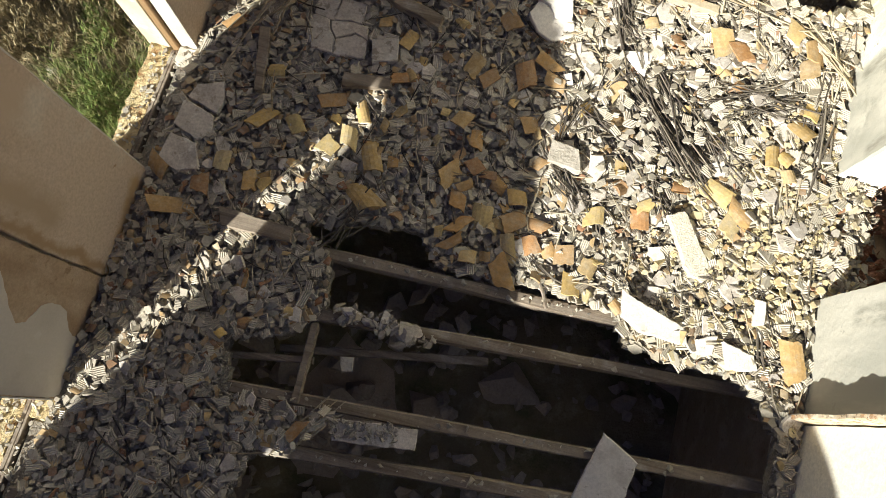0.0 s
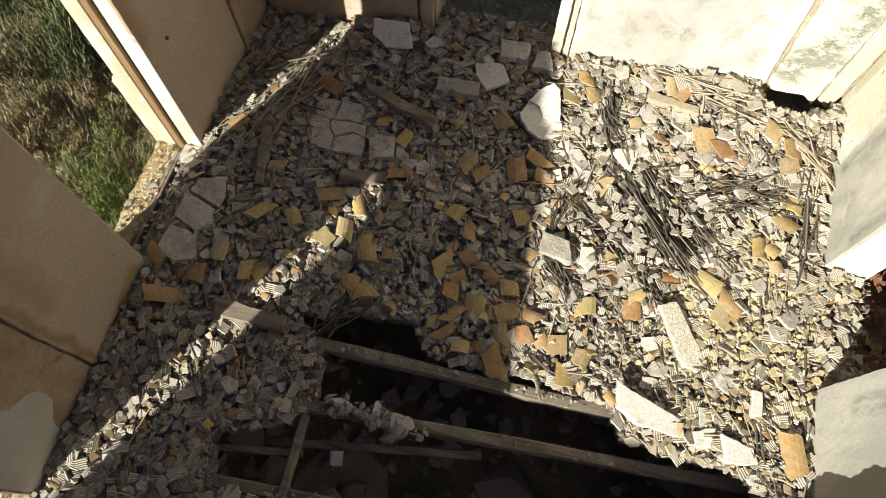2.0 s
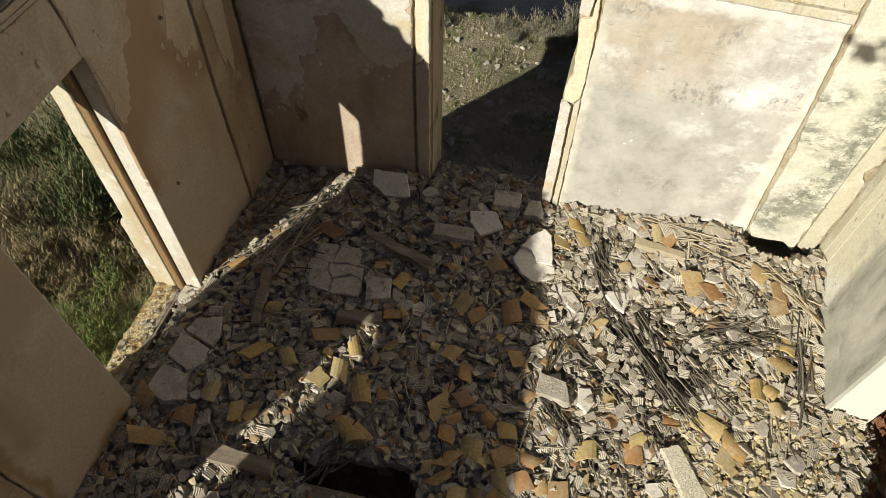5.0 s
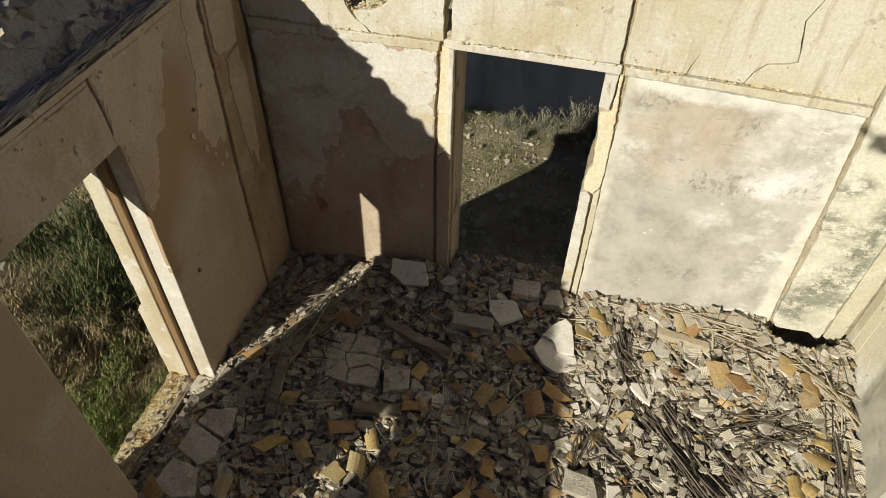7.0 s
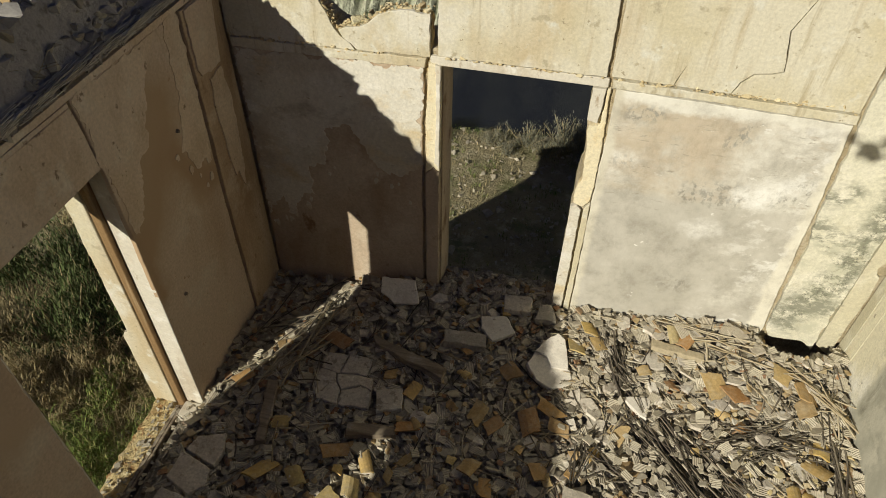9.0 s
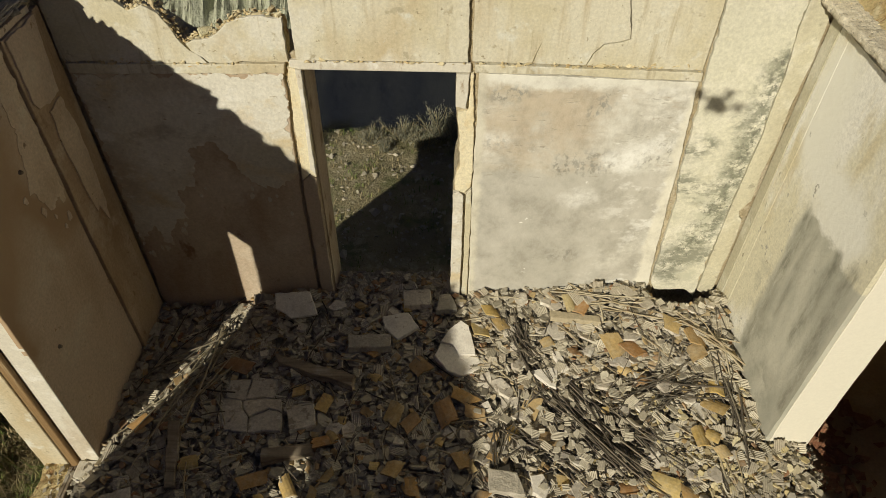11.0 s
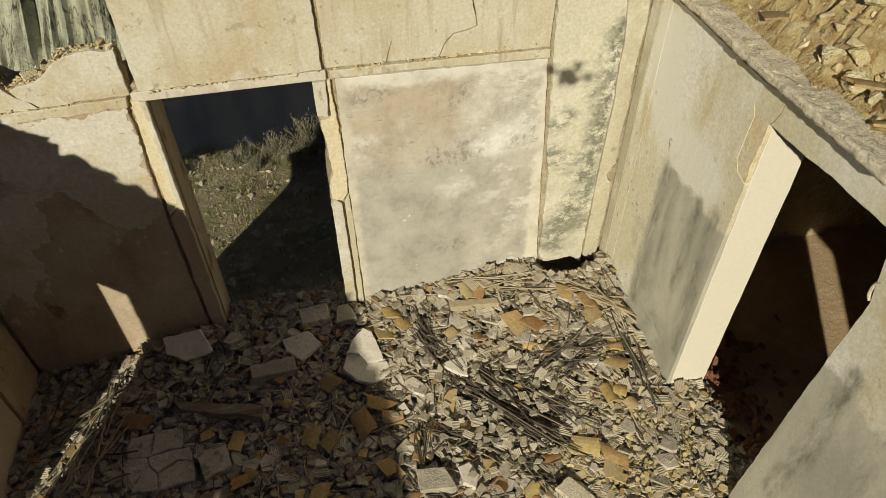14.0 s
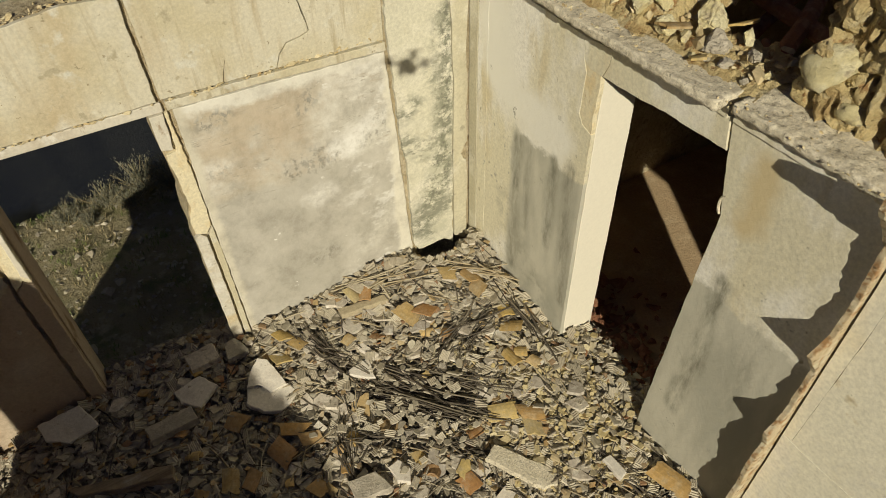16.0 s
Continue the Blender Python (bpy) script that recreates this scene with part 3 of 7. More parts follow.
def rough_bar(name, x0, x1, y0, y1, z0, z1, material, parent=None, label="", cell=0.035, amp=0.018, seed=0.0):
    """A bar with a broken, uneven skin."""
    k = [max(1, int(round((b - a) / cell))) for a, b in ((x0, x1), (y0, y1), (z0, z1))]
    lo, hi = Vector((x0, y0, z0)), Vector((x1, y1, z1))
    idx, vs, fs = {}, [], []

    def vid(i, j, m):
        if (i, j, m) not in idx:
            p = Vector((x0 + (x1 - x0) * i / k[0], y0 + (y1 - y0) * j / k[1], z0 + (z1 - z0) * m / k[2]))
            q = p * 9 + Vector((seed, seed, seed))
            d = noise.noise_vector(q * 0.5) * amp * 0.8 + noise.noise_vector(q * 2.7) * amp * 0.9
            idx[i, j, m] = len(vs)
            vs.append(p + d)
        return idx[i, j, m]

    for m in (0, k[2]):
        for i in range(k[0]):
            for j in range(k[1]):
                f = (vid(i, j, m), vid(i + 1, j, m), vid(i + 1, j + 1, m), vid(i, j + 1, m))
                fs.append(f if m else f[::-1])
    for i in (0, k[0]):
        for j in range(k[1]):
            for m in range(k[2]):
                f = (vid(i, j, m), vid(i, j + 1, m), vid(i, j + 1, m + 1), vid(i, j, m + 1))
                fs.append(f if i else f[::-1])
    for j in (0, k[1]):
        for i in range(k[0]):
            for m in range(k[2]):
                f = (vid(i, j, m), vid(i, j, m + 1), vid(i + 1, j, m + 1), vid(i + 1, j, m))
                fs.append(f if j else f[::-1])
    return raw(name, vs, fs, material, parent, label)


def smooth(a):
    a = min(max(a, 0.0), 1.0)
    return a * a * (3 - 2 * a)


def inside(poly, x, y):
    hit = False
    for (x0, y0), (x1, y1) in zip(poly, poly[1:] + poly[:1]):
        if (y0 > y) != (y1 > y) and x < (x1 - x0) * (y - y0) / (y1 - y0) + x0:
            hit = not hit
    return hit


def hull_chunk(r, size, flat=1.0, n=11):
    """An angular lump: the hull of points about a centre."""
    bm = bmesh.new()
    for _ in range(n):
        v = Vector((r.gauss(0, 1), r.gauss(0, 1), r.gauss(0, 1))).normalized() * r.uniform(0.75, 1.0)
        bm.verts.new((v.x * size[0], v.y * size[1], v.z * size[2] * flat))
    res = bmesh.ops.convex_hull(bm, input=bm.verts)
    junk = [e for e in res["geom_unused"] if isinstance(e, bmesh.types.BMVert)]
    bmesh.ops.delete(bm, geom=junk, context="VERTS")
    bm.verts.index_update()
    vs = np.array([v.co[:] for v in bm.verts])
    fs = [tuple(v.index for v in f.verts) for f in bm.faces]
    bm.free()
    return vs, fs


LUMPS = {}


def lump(r, size, n=9):
    """An angular lump from a small stock of shapes."""
    if n not in LUMPS:
        LUMPS[n] = [hull_chunk(random.Random(100 * n + k), (1, 1, 1), 1, n) for k in range(50)]
    vs, fs = r.choice(LUMPS[n])
    return vs * np.array(size), fs


def shard(r, a, b, thick):
    """A flat broken piece with 5 to 7 corners."""
    n = r.randint(4, 7)
    ang = sorted(r.uniform(0, 2 * math.pi) for _ in range(n))
    ang = [2 * math.pi * i / n + r.uniform(-0.4, 0.4) for i in range(n)]
    out = [(a * math.cos(t) * r.uniform(0.75, 1.1), b * math.sin(t) * r.uniform(0.75, 1.1)) for t in ang]
    vs = [(x, y, 0) for x, y in out] + [(x * 0.93, y * 0.93, thick) for x, y in out]
    fs = [tuple(range(n))[::-1], tuple(range(n, 2 * n))] + [(i, (i + 1) % n, n + (i + 1) % n, n + i) for i in range(n)]
    return np.array(vs), fs


def ribbed(r, a, b, thick, ribs):
    """A flat piece with the round print of reeds along it."""
    vs, fs = [], []
    k = ribs * 2
    for i in range(k + 1):
        x = (i / k - 0.5) * 2 * a
        z = thick + (0.0030 if i % 2 else -0.0026)
        y0, y1 = -b * r.uniform(0.8, 1.05), b * r.uniform(0.8, 1.05)
        vs += [(x, y0, 0), (x, y0, z), (x, y1, z), (x, y1, 0)]
    for i in range(k):
        p, q = 4 * i, 4 * i + 4
        fs += [(p, q, q + 1, p + 1), (p + 1, q + 1, q + 2, p + 2), (p + 2, q + 2, q + 3, p + 3), (p + 3, q + 3, q, p)]
    fs += [(0, 1, 2, 3), (4 * k + 3, 4 * k + 2, 4 * k + 1, 4 * k)]
    return np.array(vs), fs


def tile_bit(r, length, width, bend, thick=0.013, seg=5):
    """A broken piece of a curved roof tile."""
    vs, fs = [], []
    rad = width / max(bend, 0.2)
    cut0, cut1 = r.uniform(-0.8, 0.8), r.uniform(-0.8, 0.8)
    jag = r.uniform(0.03, 0.14)
    for i in range(seg + 1):
        u = i / seg - 0.5
        t = u * bend
        y0 = -length / 2 * (1 + cut0 * u + r.uniform(-jag, jag))
        y1 = length / 2 * (1 + cut1 * u + r.uniform(-jag, jag))
        for y, rr in ((y0, rad), (y0, rad + thick), (y1, rad + thick), (y1, rad)):
            vs.append((rr * math.sin(t), y, rr * math.cos(t) - rad * math.cos(bend / 2)))
    for i in range(seg):
        p, q = 4 * i, 4 * i + 4
        fs += [(p, q, q + 1, p + 1), (p + 1, q + 1, q + 2, p + 2), (p + 2, q + 2, q + 3, p + 3), (p + 3, q + 3, q, p)]
    e = 4 * seg
    fs += [(0, 1, 2, 3), (e + 3, e + 2, e + 1, e)]
    return np.array(vs), fs


def stick(a, b, rad, r, sides=5, bow=0.02):
    a, b = np.array(a, float), np.array(b, float)
    d = b - a
    side = np.cross(d, (0.1, 0.2, 1.0))
    side /= np.linalg.norm(side) + 1e-9
    up = np.cross(side, d)
    up /= np.linalg.norm(up) + 1e-9
    vs, fs = [], []
    off = (side * r.uniform(-1, 1) + up * r.uniform(-0.3, 0.3)) * bow
    for k, s in enumerate((0.0, 0.5, 1.0)):
        c = a + d * s + off * (1 if k == 1 else 0)
        for i in range(sides):
            t = 2 * math.pi * i / sides
            vs.append(c + (side * math.cos(t) + up * math.sin(t)) * rad)
    for k in range(2):
        for i in range(sides):
            j = (i + 1) % sides
            fs.append((k * sides + i, k * sides + j, (k + 1) * sides + j, (k + 1) * sides + i))
    fs += [tuple(range(sides))[::-1], tuple(range(2 * sides, 3 * sides))]
    return np.array(vs), fs


class Heap:
    """Collects many small pieces into one mesh."""

    def __init__(self):
        self.vs, self.fs, self.n = [], [], 0

    def add(self, piece, m=None):
        vs, fs = piece
        if m is not None:
            a = np.array(m)
            vs = vs @ a[:3, :3].T + a[:3, 3]
        self.vs.append(vs)
        self.fs += [tuple(i + self.n for i in f) for f in fs]
        self.n += len(vs)

    def build(self, name, material, parent=None, label=""):
        me = bpy.data.meshes.new(name)
        me.from_pydata(np.concatenate(self.vs).tolist(), [], self.fs)
        me.update()
        return finish(name, me, material, parent, label)


def turned(r, x, y, z, tilt=18.0):
    return pose(x, y, z, r.gauss(0, tilt), r.gauss(0, tilt), r.uniform(0, 360))


# ---- ground, water, hills ----
XL, XR, YN = -2.65, 2.34, 3.70


def foot_y(x):
    """Where the eroded bank begins."""
    return 12.6 + 0.35 * min(max(x + 5.4, -6.0), 9.0)


def land(x, y):
    """Height of the ground outside."""
    z = -2.45 + 0.9 * smooth((-2.6 - x) / 1.0) * smooth((5.0 - y) / 3.0)
    z += 0.12 * noise.noise((x * 0.5, y * 0.5, 0)) + 0.05 * noise.noise((x * 2, y * 2, 3))
    y0 = foot_y(x)
    z -= 1.2 * smooth((y - 10.0 - 0.12 * x) / 1.6) * smooth((x + 5.0) / 1.2) * (1 - smooth((y - y0 + 0.6) / 0.8)) * smooth((60 - y) / 10)
    hill = smooth((y - y0) / 6.5) * smooth((60 - y) / 25)
    rill = abs(noise.noise((x * 0.6, y * 0.10, 7))) + 0.5 * abs(noise.noise((x * 1.3, y * 0.15, 2)))
    z += hill * (7.5 - 2.5 * rill)
    far = math.hypot(x, y)
    z += 26 * smooth((far - 70) / 200) * (0.6 + 0.5 * noise.noise((x * 0.008, y * 0.008, 1)))
    return z


def grid_axis(inner, step, outer):
    a = [0.0]
    while a[-1] < outer:
        a.append(a[-1] + (step if a[-1] < inner else step + (a[-1] - inner) * 0.16))
    return [-v for v in a[:0:-1]] + a


gx, gy = grid_axis(13, 0.3, 900), [v + 8 for v in grid_axis(16, 0.3, 900)]
verts = [(x, y, land(x, y)) for y in gy for x in gx]
w = len(gx)
faces = [(j * w + i, j * w + i + 1, (j + 1) * w + i + 1, (j + 1) * w + i) for j in range(len(gy) - 1) for i in range(w - 1)]
ground = raw("ground", verts, faces, M_GROUND)
for p in ground.data.polygons:
    p.use_smooth = True
ground.data.materials.append(M_BADLAND)
for p in ground.data.polygons:
    c = p.center
    if c.y > foot_y(c.x):
        p.material_index = 1
tagged(ground, "dry stony ground with scrub and an eroded grey-green bank", "ground", kind="structure")


def rill_z(x, y):
    """The bank's skin, cut by sharp rills that run down it."""
    d = y - foot_y(x)
    cut = 0.50 * abs(noise.noise((x * 2.1 + 0.3 * noise.noise((x, y * 0.7, 1)), y * 0.22, 3))) + 0.24 * abs(noise.noise((x * 5.0, y * 0.45, 9))) + 0.10 * abs(noise.noise((x * 11, y * 1.0, 4)))
    return land(x, y) + 0.02 + cut * 1.5 * smooth(d / 0.9) * smooth((7.4 - d) / 0.8)


bx, by = [-9.5 + 0.065 * i for i in range(170)], [0.085 * j for j in range(88)]
verts = [(x, foot_y(x) + d, rill_z(x, foot_y(x) + d)) for d in by for x in bx]
w = len(bx)
faces = [(j * w + i, j * w + i + 1, (j + 1) * w + i + 1, (j + 1) * w + i) for j in range(len(by) - 1) for i in range(w - 1)]
bank = raw("eroded_bank", verts, faces, M_BADLAND)
tagged(bank, "eroded grey-green marl bank cut by rills", "bank", kind="structure")
bm = bmesh.new()
bmesh.ops.create_grid(bm, x_segments=24, y_segments=24, size=0.5, matrix=Matrix.Translation((8, 17, -2.95)) @ Matrix.Diagonal((24, 20, 1, 1)))
water = part("water", bm, M_WATER)
tagged(water, "dark still water beyond the scrub", "water", kind="structure")

# ---- walls ----
wall_north = plate("wall_north", [(-3.03, -2.7), (-1.04, -2.7), (-1.04, 2.275), (0.0, 2.275), (0.012, 1.9), (0.035, 1.72), (0.045, 1.52), (0.01, 1.36), (0.01, 0.6), (0.01, 0.0), (0.01, -2.7), (1.80, -2.7), (1.80, 0.22), (2.26, 0.22), (2.26, -2.7), (7.0, -2.7), (7.0, 2.9), (2.8, 3.05), (2.75, 3.38), (0.10, 3.36), (0.09, 3.0), (-0.4, 2.99), (-1.05, 2.93), (-1.055, 2.40), (-1.12, 2.38), (-1.6, 2.34), (-1.85, 2.38), (-2.1, 2.55), (-2.6, 2.7), (-3.03, 2.80)], "y", YN + 0.032, 0.36, M_MASON, step=0.06, jag=0.012, seed=3, keep=(0, 1, 2, 10, 11, 13, 14, 15))
part("footing", box_bm(-1.04, 0.01, YN + 0.034, YN + 0.385, -2.7, -0.12), M_MASON, wall_north)
part("footing", box_bm(1.76, 2.30, YN + 0.395, YN + 0.55, -2.7, 0.40), M_MASON, wall_north)
# Unseen stump, outlined to cast the shoulder of the shadow beyond the doorway.
plate("broken_buttress", [(-3.04, -2.7), (-3.75, -2.7), (-3.6, -1.2), (-3.42, -0.6), (-3.28, -0.3), (-3.17, 0.0), (-3.17, 0.28), (-3.33, 0.42), (-3.42, 0.55), (-3.39, 0.68), (-3.22, 0.76), (-3.04, 0.8)], "y", 3.76, 0.30, M_MASON, wall_north, "unseen masonry stump added for its shadow outside", step=0.05, jag=0.015, seed=33)
tagged(wall_north, "ruined rubble wall with cracked cream plaster and an empty doorway", "wall", kind="structure")
P = dict(parent=wall_north)
T = 0.03
CREST_WEST = [(-1.805, 2.455), (-1.845, 2.55), (-1.90, 2.65), (-1.99, 2.705), (-2.05, 2.68), (-2.09, 2.67), (-2.16, 2.73), (-2.31, 2.755), (-2.45, 2.78), (-2.64, 2.80)]
CREST_EAST = [(-1.118, 2.64), (-1.32, 2.645), (-1.40, 2.63), (-1.48, 2.595), (-1.55, 2.53), (-1.62, 2.49), (-1.72, 2.475), (-1.775, 2.45)]
plate("plaster_panel", [(-2.64, 2.305), (-1.665, 2.315), (-1.70, 2.36), (-1.76, 2.40)] + CREST_WEST, "y", YN, T, M_CREAM, seed=5, step=0.035, jag=0.009, chamfer=0.003, **P)
plate("plaster_panel", [(-1.65, 2.318), (-1.118, 2.335)] + CREST_EAST + [(-1.748, 2.40), (-1.69, 2.36)], "y", YN - 0.003, T, M_CREAM, seed=75, step=0.035, jag=0.008, chamfer=0.003, **P)
plate("mud_backing", [(-2.64, 2.2), (-1.12, 2.2), (-1.12, 2.62), (-1.32, 2.625), (-1.48, 2.57), (-1.62, 2.47), (-1.80, 2.44), (-1.86, 2.56), (-1.92, 2.62), (-2.1, 2.65), (-2.45, 2.76), (-2.64, 2.78)], "y", YN + 0.031, 0.07, M_EARTH, seed=4, jag=0.012, step=0.04, **P)
plate("plaster_panel", [(-1.065, 2.352), (0.078, 2.356), (0.07, 3.02), (-0.2, 3.04), (-0.6, 2.98), (-1.06, 2.96)], "y", YN - 0.006, T + 0.005, M_CREAM, seed=6, jag=0.004, step=0.03, **P)
plate("plaster_panel", [(0.105, 2.365), (0.50, 2.357), (0.52, 2.43), (0.545, 2.50), (0.548, 2.50), (0.524, 2.43), (0.504, 2.357), (0.855, 2.352), (0.89, 2.44), (0.95, 2.505), (1.06, 2.525), (1.11, 2.545), (1.10, 2.62), (1.06, 2.80), (1.16, 3.05), (1.2, 3.36), (0.10, 3.35)], "y", YN - 0.002, T, M_CREAM, seed=7, jag=0.0025, step=0.03, chamfer=0.002, **P)
plate("plaster_panel", [(0.862, 2.352), (1.635, 2.33), (1.65, 3.36), (1.206, 3.36), (1.166, 3.05), (1.067, 2.80), (1.107, 2.62), (1.118, 2.539), (1.063, 2.518), (0.955, 2.498), (0.897, 2.435)], "y", YN - 0.002, T, M_CREAM, seed=8, jag=0.002, step=0.03, chamfer=0.002, **P)
plate("plaster_panel", [(-2.62, -0.5), (-1.185, -0.5), (-1.185, 1.45), (-1.175, 1.9), (-1.165, 2.25), (-2.62, 2.22)], "y", YN, T, M_SHADEBROWN, seed=9, jag=0.006, step=0.03, **P)
plate("limewash_patch", [(-2.60, 0.60), (-2.52, 0.72), (-2.44, 0.84), (-2.38, 0.64), (-2.30, 0.80), (-2.25, 0.89), (-2.14, 0.91), (-2.16, 1.21), (-2.00, 1.27), (-1.97, 1.45), (-1.94, 1.64), (-1.82, 1.68), (-1.72, 1.60), (-1.62, 1.42), (-1.45, 1.25), (-1.3, 1.28), (-1.19, 1.4), (-1.172, 2.246), (-2.6, 2.217)], "y", YN - 0.004, 0.007, M_WHITE, seed=19, jag=0.030, step=0.016, chamfer=0.001, **P)
# The jamb's dark lower piece paints the shade below the sun's edge.
plate("door_jamb", [(-1.150, -0.5), (-1.045, -0.5), (-1.045, 1.36), (-1.09, 1.40), (-1.158, 1.33)], "y", YN - 0.012, 0.044, M_SHADEBROWN, seed=18, jag=0.005, step=0.03, **P)
plate("door_jamb", [(-1.155, 1.345), (-1.09, 1.412), (-1.045, 1.372), (-1.042, 2.28), (-1.13, 2.30), (-1.135, 2.1), (-1.15, 1.9), (-1.148, 1.6)], "y", YN - 0.012, 0.044, M_YELLOW, seed=10, jag=0.005, step=0.03, **P)
plate("door_jamb", [(-1.085, 1.46), (-1.043, 1.40), (-1.041, 2.28), (-1.078, 2.29), (-1.07, 1.9)], "y", YN - 0.020, 0.03, M_JAMB, seed=20, jag=0.004, step=0.03, **P)
part("door_lining", box_bm(-1.04, -1.028, YN + 0.04, YN + 0.30, -0.3, 2.27, 0.003), M_SHADEBROWN, wall_north, "brown stained lining of the doorway")
plate("door_jamb", [(0.002, 2.02), (0.075, 2.0), (0.088, 2.15), (0.09, 2.27), (0.002, 2.27)], "y", YN - 0.01, 0.04, M_JAMB, seed=11, jag=0.003, step=0.03, **P)
plate("door_jamb", [(0.0, -0.3), (0.085, -0.3), (0.088, 0.5), (0.082, 1.22), (0.045, 1.26), (0.0, 1.24)], "y", YN - 0.012, 0.042, M_WHITE, seed=12, jag=0.004, step=0.03, **P)
plate("door_jamb", [(0.015, 1.27), (0.09, 1.24), (0.135, 1.30), (0.145, 1.6), (0.14, 1.9), (0.12, 2.27), (0.10, 2.27), (0.085, 1.98), (0.02, 1.97), (0.035, 1.74), (0.048, 1.52), (0.01, 1.38)], "y", YN + 0.002, 0.030, M_YELLOW, seed=22, jag=0.007, step=0.025, **P)
plate("door_jamb", [(0.100, -0.3), (0.150, -0.3), (0.150, 1.0), (0.142, 1.28), (0.102, 1.22), (0.106, 0.6)], "y", YN + 0.003, 0.027, M_CREAM, seed=23, jag=0.004, step=0.03, **P)
plate("plaster_panel", [(0.165, -0.4), (1.70, -0.3), (1.74, 0.28), (1.715, 0.62), (1.685, 1.35), (1.635, 2.24), (0.155, 2.275), (0.15, 1.47)], "y", YN, T, M_PATCH, seed=13, jag=0.005, step=0.035, **P)
plate("plaster_panel", [(0.125, 2.285), (0.7, 2.285), (1.2, 2.265), (1.645, 2.255), (1.64, 2.318), (0.12, 2.348)], "y", YN - 0.014, 0.045, M_CREAM, seed=14, jag=0.003, step=0.018, **P)
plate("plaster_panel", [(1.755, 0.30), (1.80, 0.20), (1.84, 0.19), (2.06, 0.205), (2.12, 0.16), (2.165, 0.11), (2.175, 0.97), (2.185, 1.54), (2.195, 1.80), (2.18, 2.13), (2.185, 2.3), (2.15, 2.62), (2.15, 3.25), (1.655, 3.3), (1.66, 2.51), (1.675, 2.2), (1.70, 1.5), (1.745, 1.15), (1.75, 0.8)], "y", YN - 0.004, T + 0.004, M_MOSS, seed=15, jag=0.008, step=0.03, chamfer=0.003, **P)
plate("plaster_panel", [(2.185, 0.19), (2.33, 0.08), (2.315, 0.45), (2.328, 0.8), (2.31, 1.03), (2.285, 1.05), (2.262, 1.12), (2.30, 1.19), (2.325, 1.22), (2.308, 1.5), (2.33, 1.75), (2.312, 2.05), (2.33, 2.4), (2.318, 2.8), (2.33, 3.25), (2.158, 3.25), (2.158, 2.62), (2.193, 2.3), (2.188, 2.13), (2.203, 1.80), (2.193, 1.54), (2.183, 0.97)], "y", YN - 0.003, T + 0.003, M_CORNER, seed=35, jag=0.004, step=0.04, chamfer=0.002, **P)
plate("plaster_panel", [(-2.62, 2.222), (-1.155, 2.252), (-1.145, 2.325), (-1.6, 2.31), (-2.62, 2.298)], "y", YN - 0.012, 0.043, M_CREAM, seed=17, jag=0.005, step=0.02, **P)
lintel = part("lintel", box_bm(-1.12, 0.1, YN + 0.002, YN + 0.35, 2.276, 2.344, 0.006), M_JAMB, wall_north)

wall_west = plate("wall_west", [(-6.0, -2.7), (-4.85, -2.7), (-4.85, 2.20), (-3.7, 2.20), (-3.7, -2.7), (-1.95, -2.7), (-1.95, 2.20), (-0.72, 2.20), (-0.72, -2.7), (1.06, -2.7), (1.06, 2.24), (2.17, 2.24), (2.17, -2.7), (YN + 0.03, -2.7), (YN + 0.03, 2.74), (2.6, 2.78), (0.5, 2.76), (-2.5, 2.80), (-6.0, 2.8)], "x", XL - 0.032, -0.36, M_MASON, step=0.08, jag=0.004, seed=23, keep=(0, 1, 4, 5, 8, 9, 12, 13))
part("footing", box_bm(XL - 0.39, XL - 0.034, -4.85, -3.7, -2.7, -0.37), M_MASON, wall_west)
part("footing", box_bm(XL - 0.39, XL - 0.034, -1.95, -0.72, -2.7, -0.37), M_MASON, wall_west)
part("footing", box_bm(XL - 0.39, XL - 0.034, 1.06, 2.17, -2.7, -0.37), M_MASON, wall_west)
tagged(wall_west, "shaded ruined wall with stained plaster and two empty openings", "wall", kind="structure")
P = dict(parent=wall_west)
plate("plaster_panel", [(2.17, -0.5), (3.18, -0.5), (3.165, 1.2), (3.185, 2.0), (3.19, 2.70), (2.115, 2.70), (2.135, 2.5), (2.15, 2.15)], "x", XL, -T, M_PIER, seed=25, jag=0.004, step=0.04, **P)
plate("limewash_patch", [(2.125, 2.69), (2.14, 2.5), (2.155, 2.17), (2.18, 1.96), (2.175, 1.72), (2.22, 1.66), (2.30, 1.72), (2.37, 1.85), (2.42, 1.98), (2.45, 2.08), (2.56, 2.10), (2.58, 2.22), (2.66, 2.33), (2.70, 2.45), (2.78, 2.56), (2.93, 2.69)], "x", XL + 0.004, -0.007, M_LIMETAN, seed=26, jag=0.020, step=0.016, chamfer=0.001, **P)
plate("limewash_patch", [(3.175, 2.69), (3.03, 2.69), (2.99, 2.4), (3.00, 2.24), (2.91, 2.01), (2.84, 1.85), (2.90, 1.76), (2.94, 1.66), (3.0, 1.62), (3.06, 1.66), (3.11, 1.58), (3.16, 1.66), (3.165, 1.9)], "x", XL + 0.004, -0.007, M_LIMETAN, seed=27, jag=0.020, step=0.016, chamfer=0.001, **P)
FL = random.Random(8)
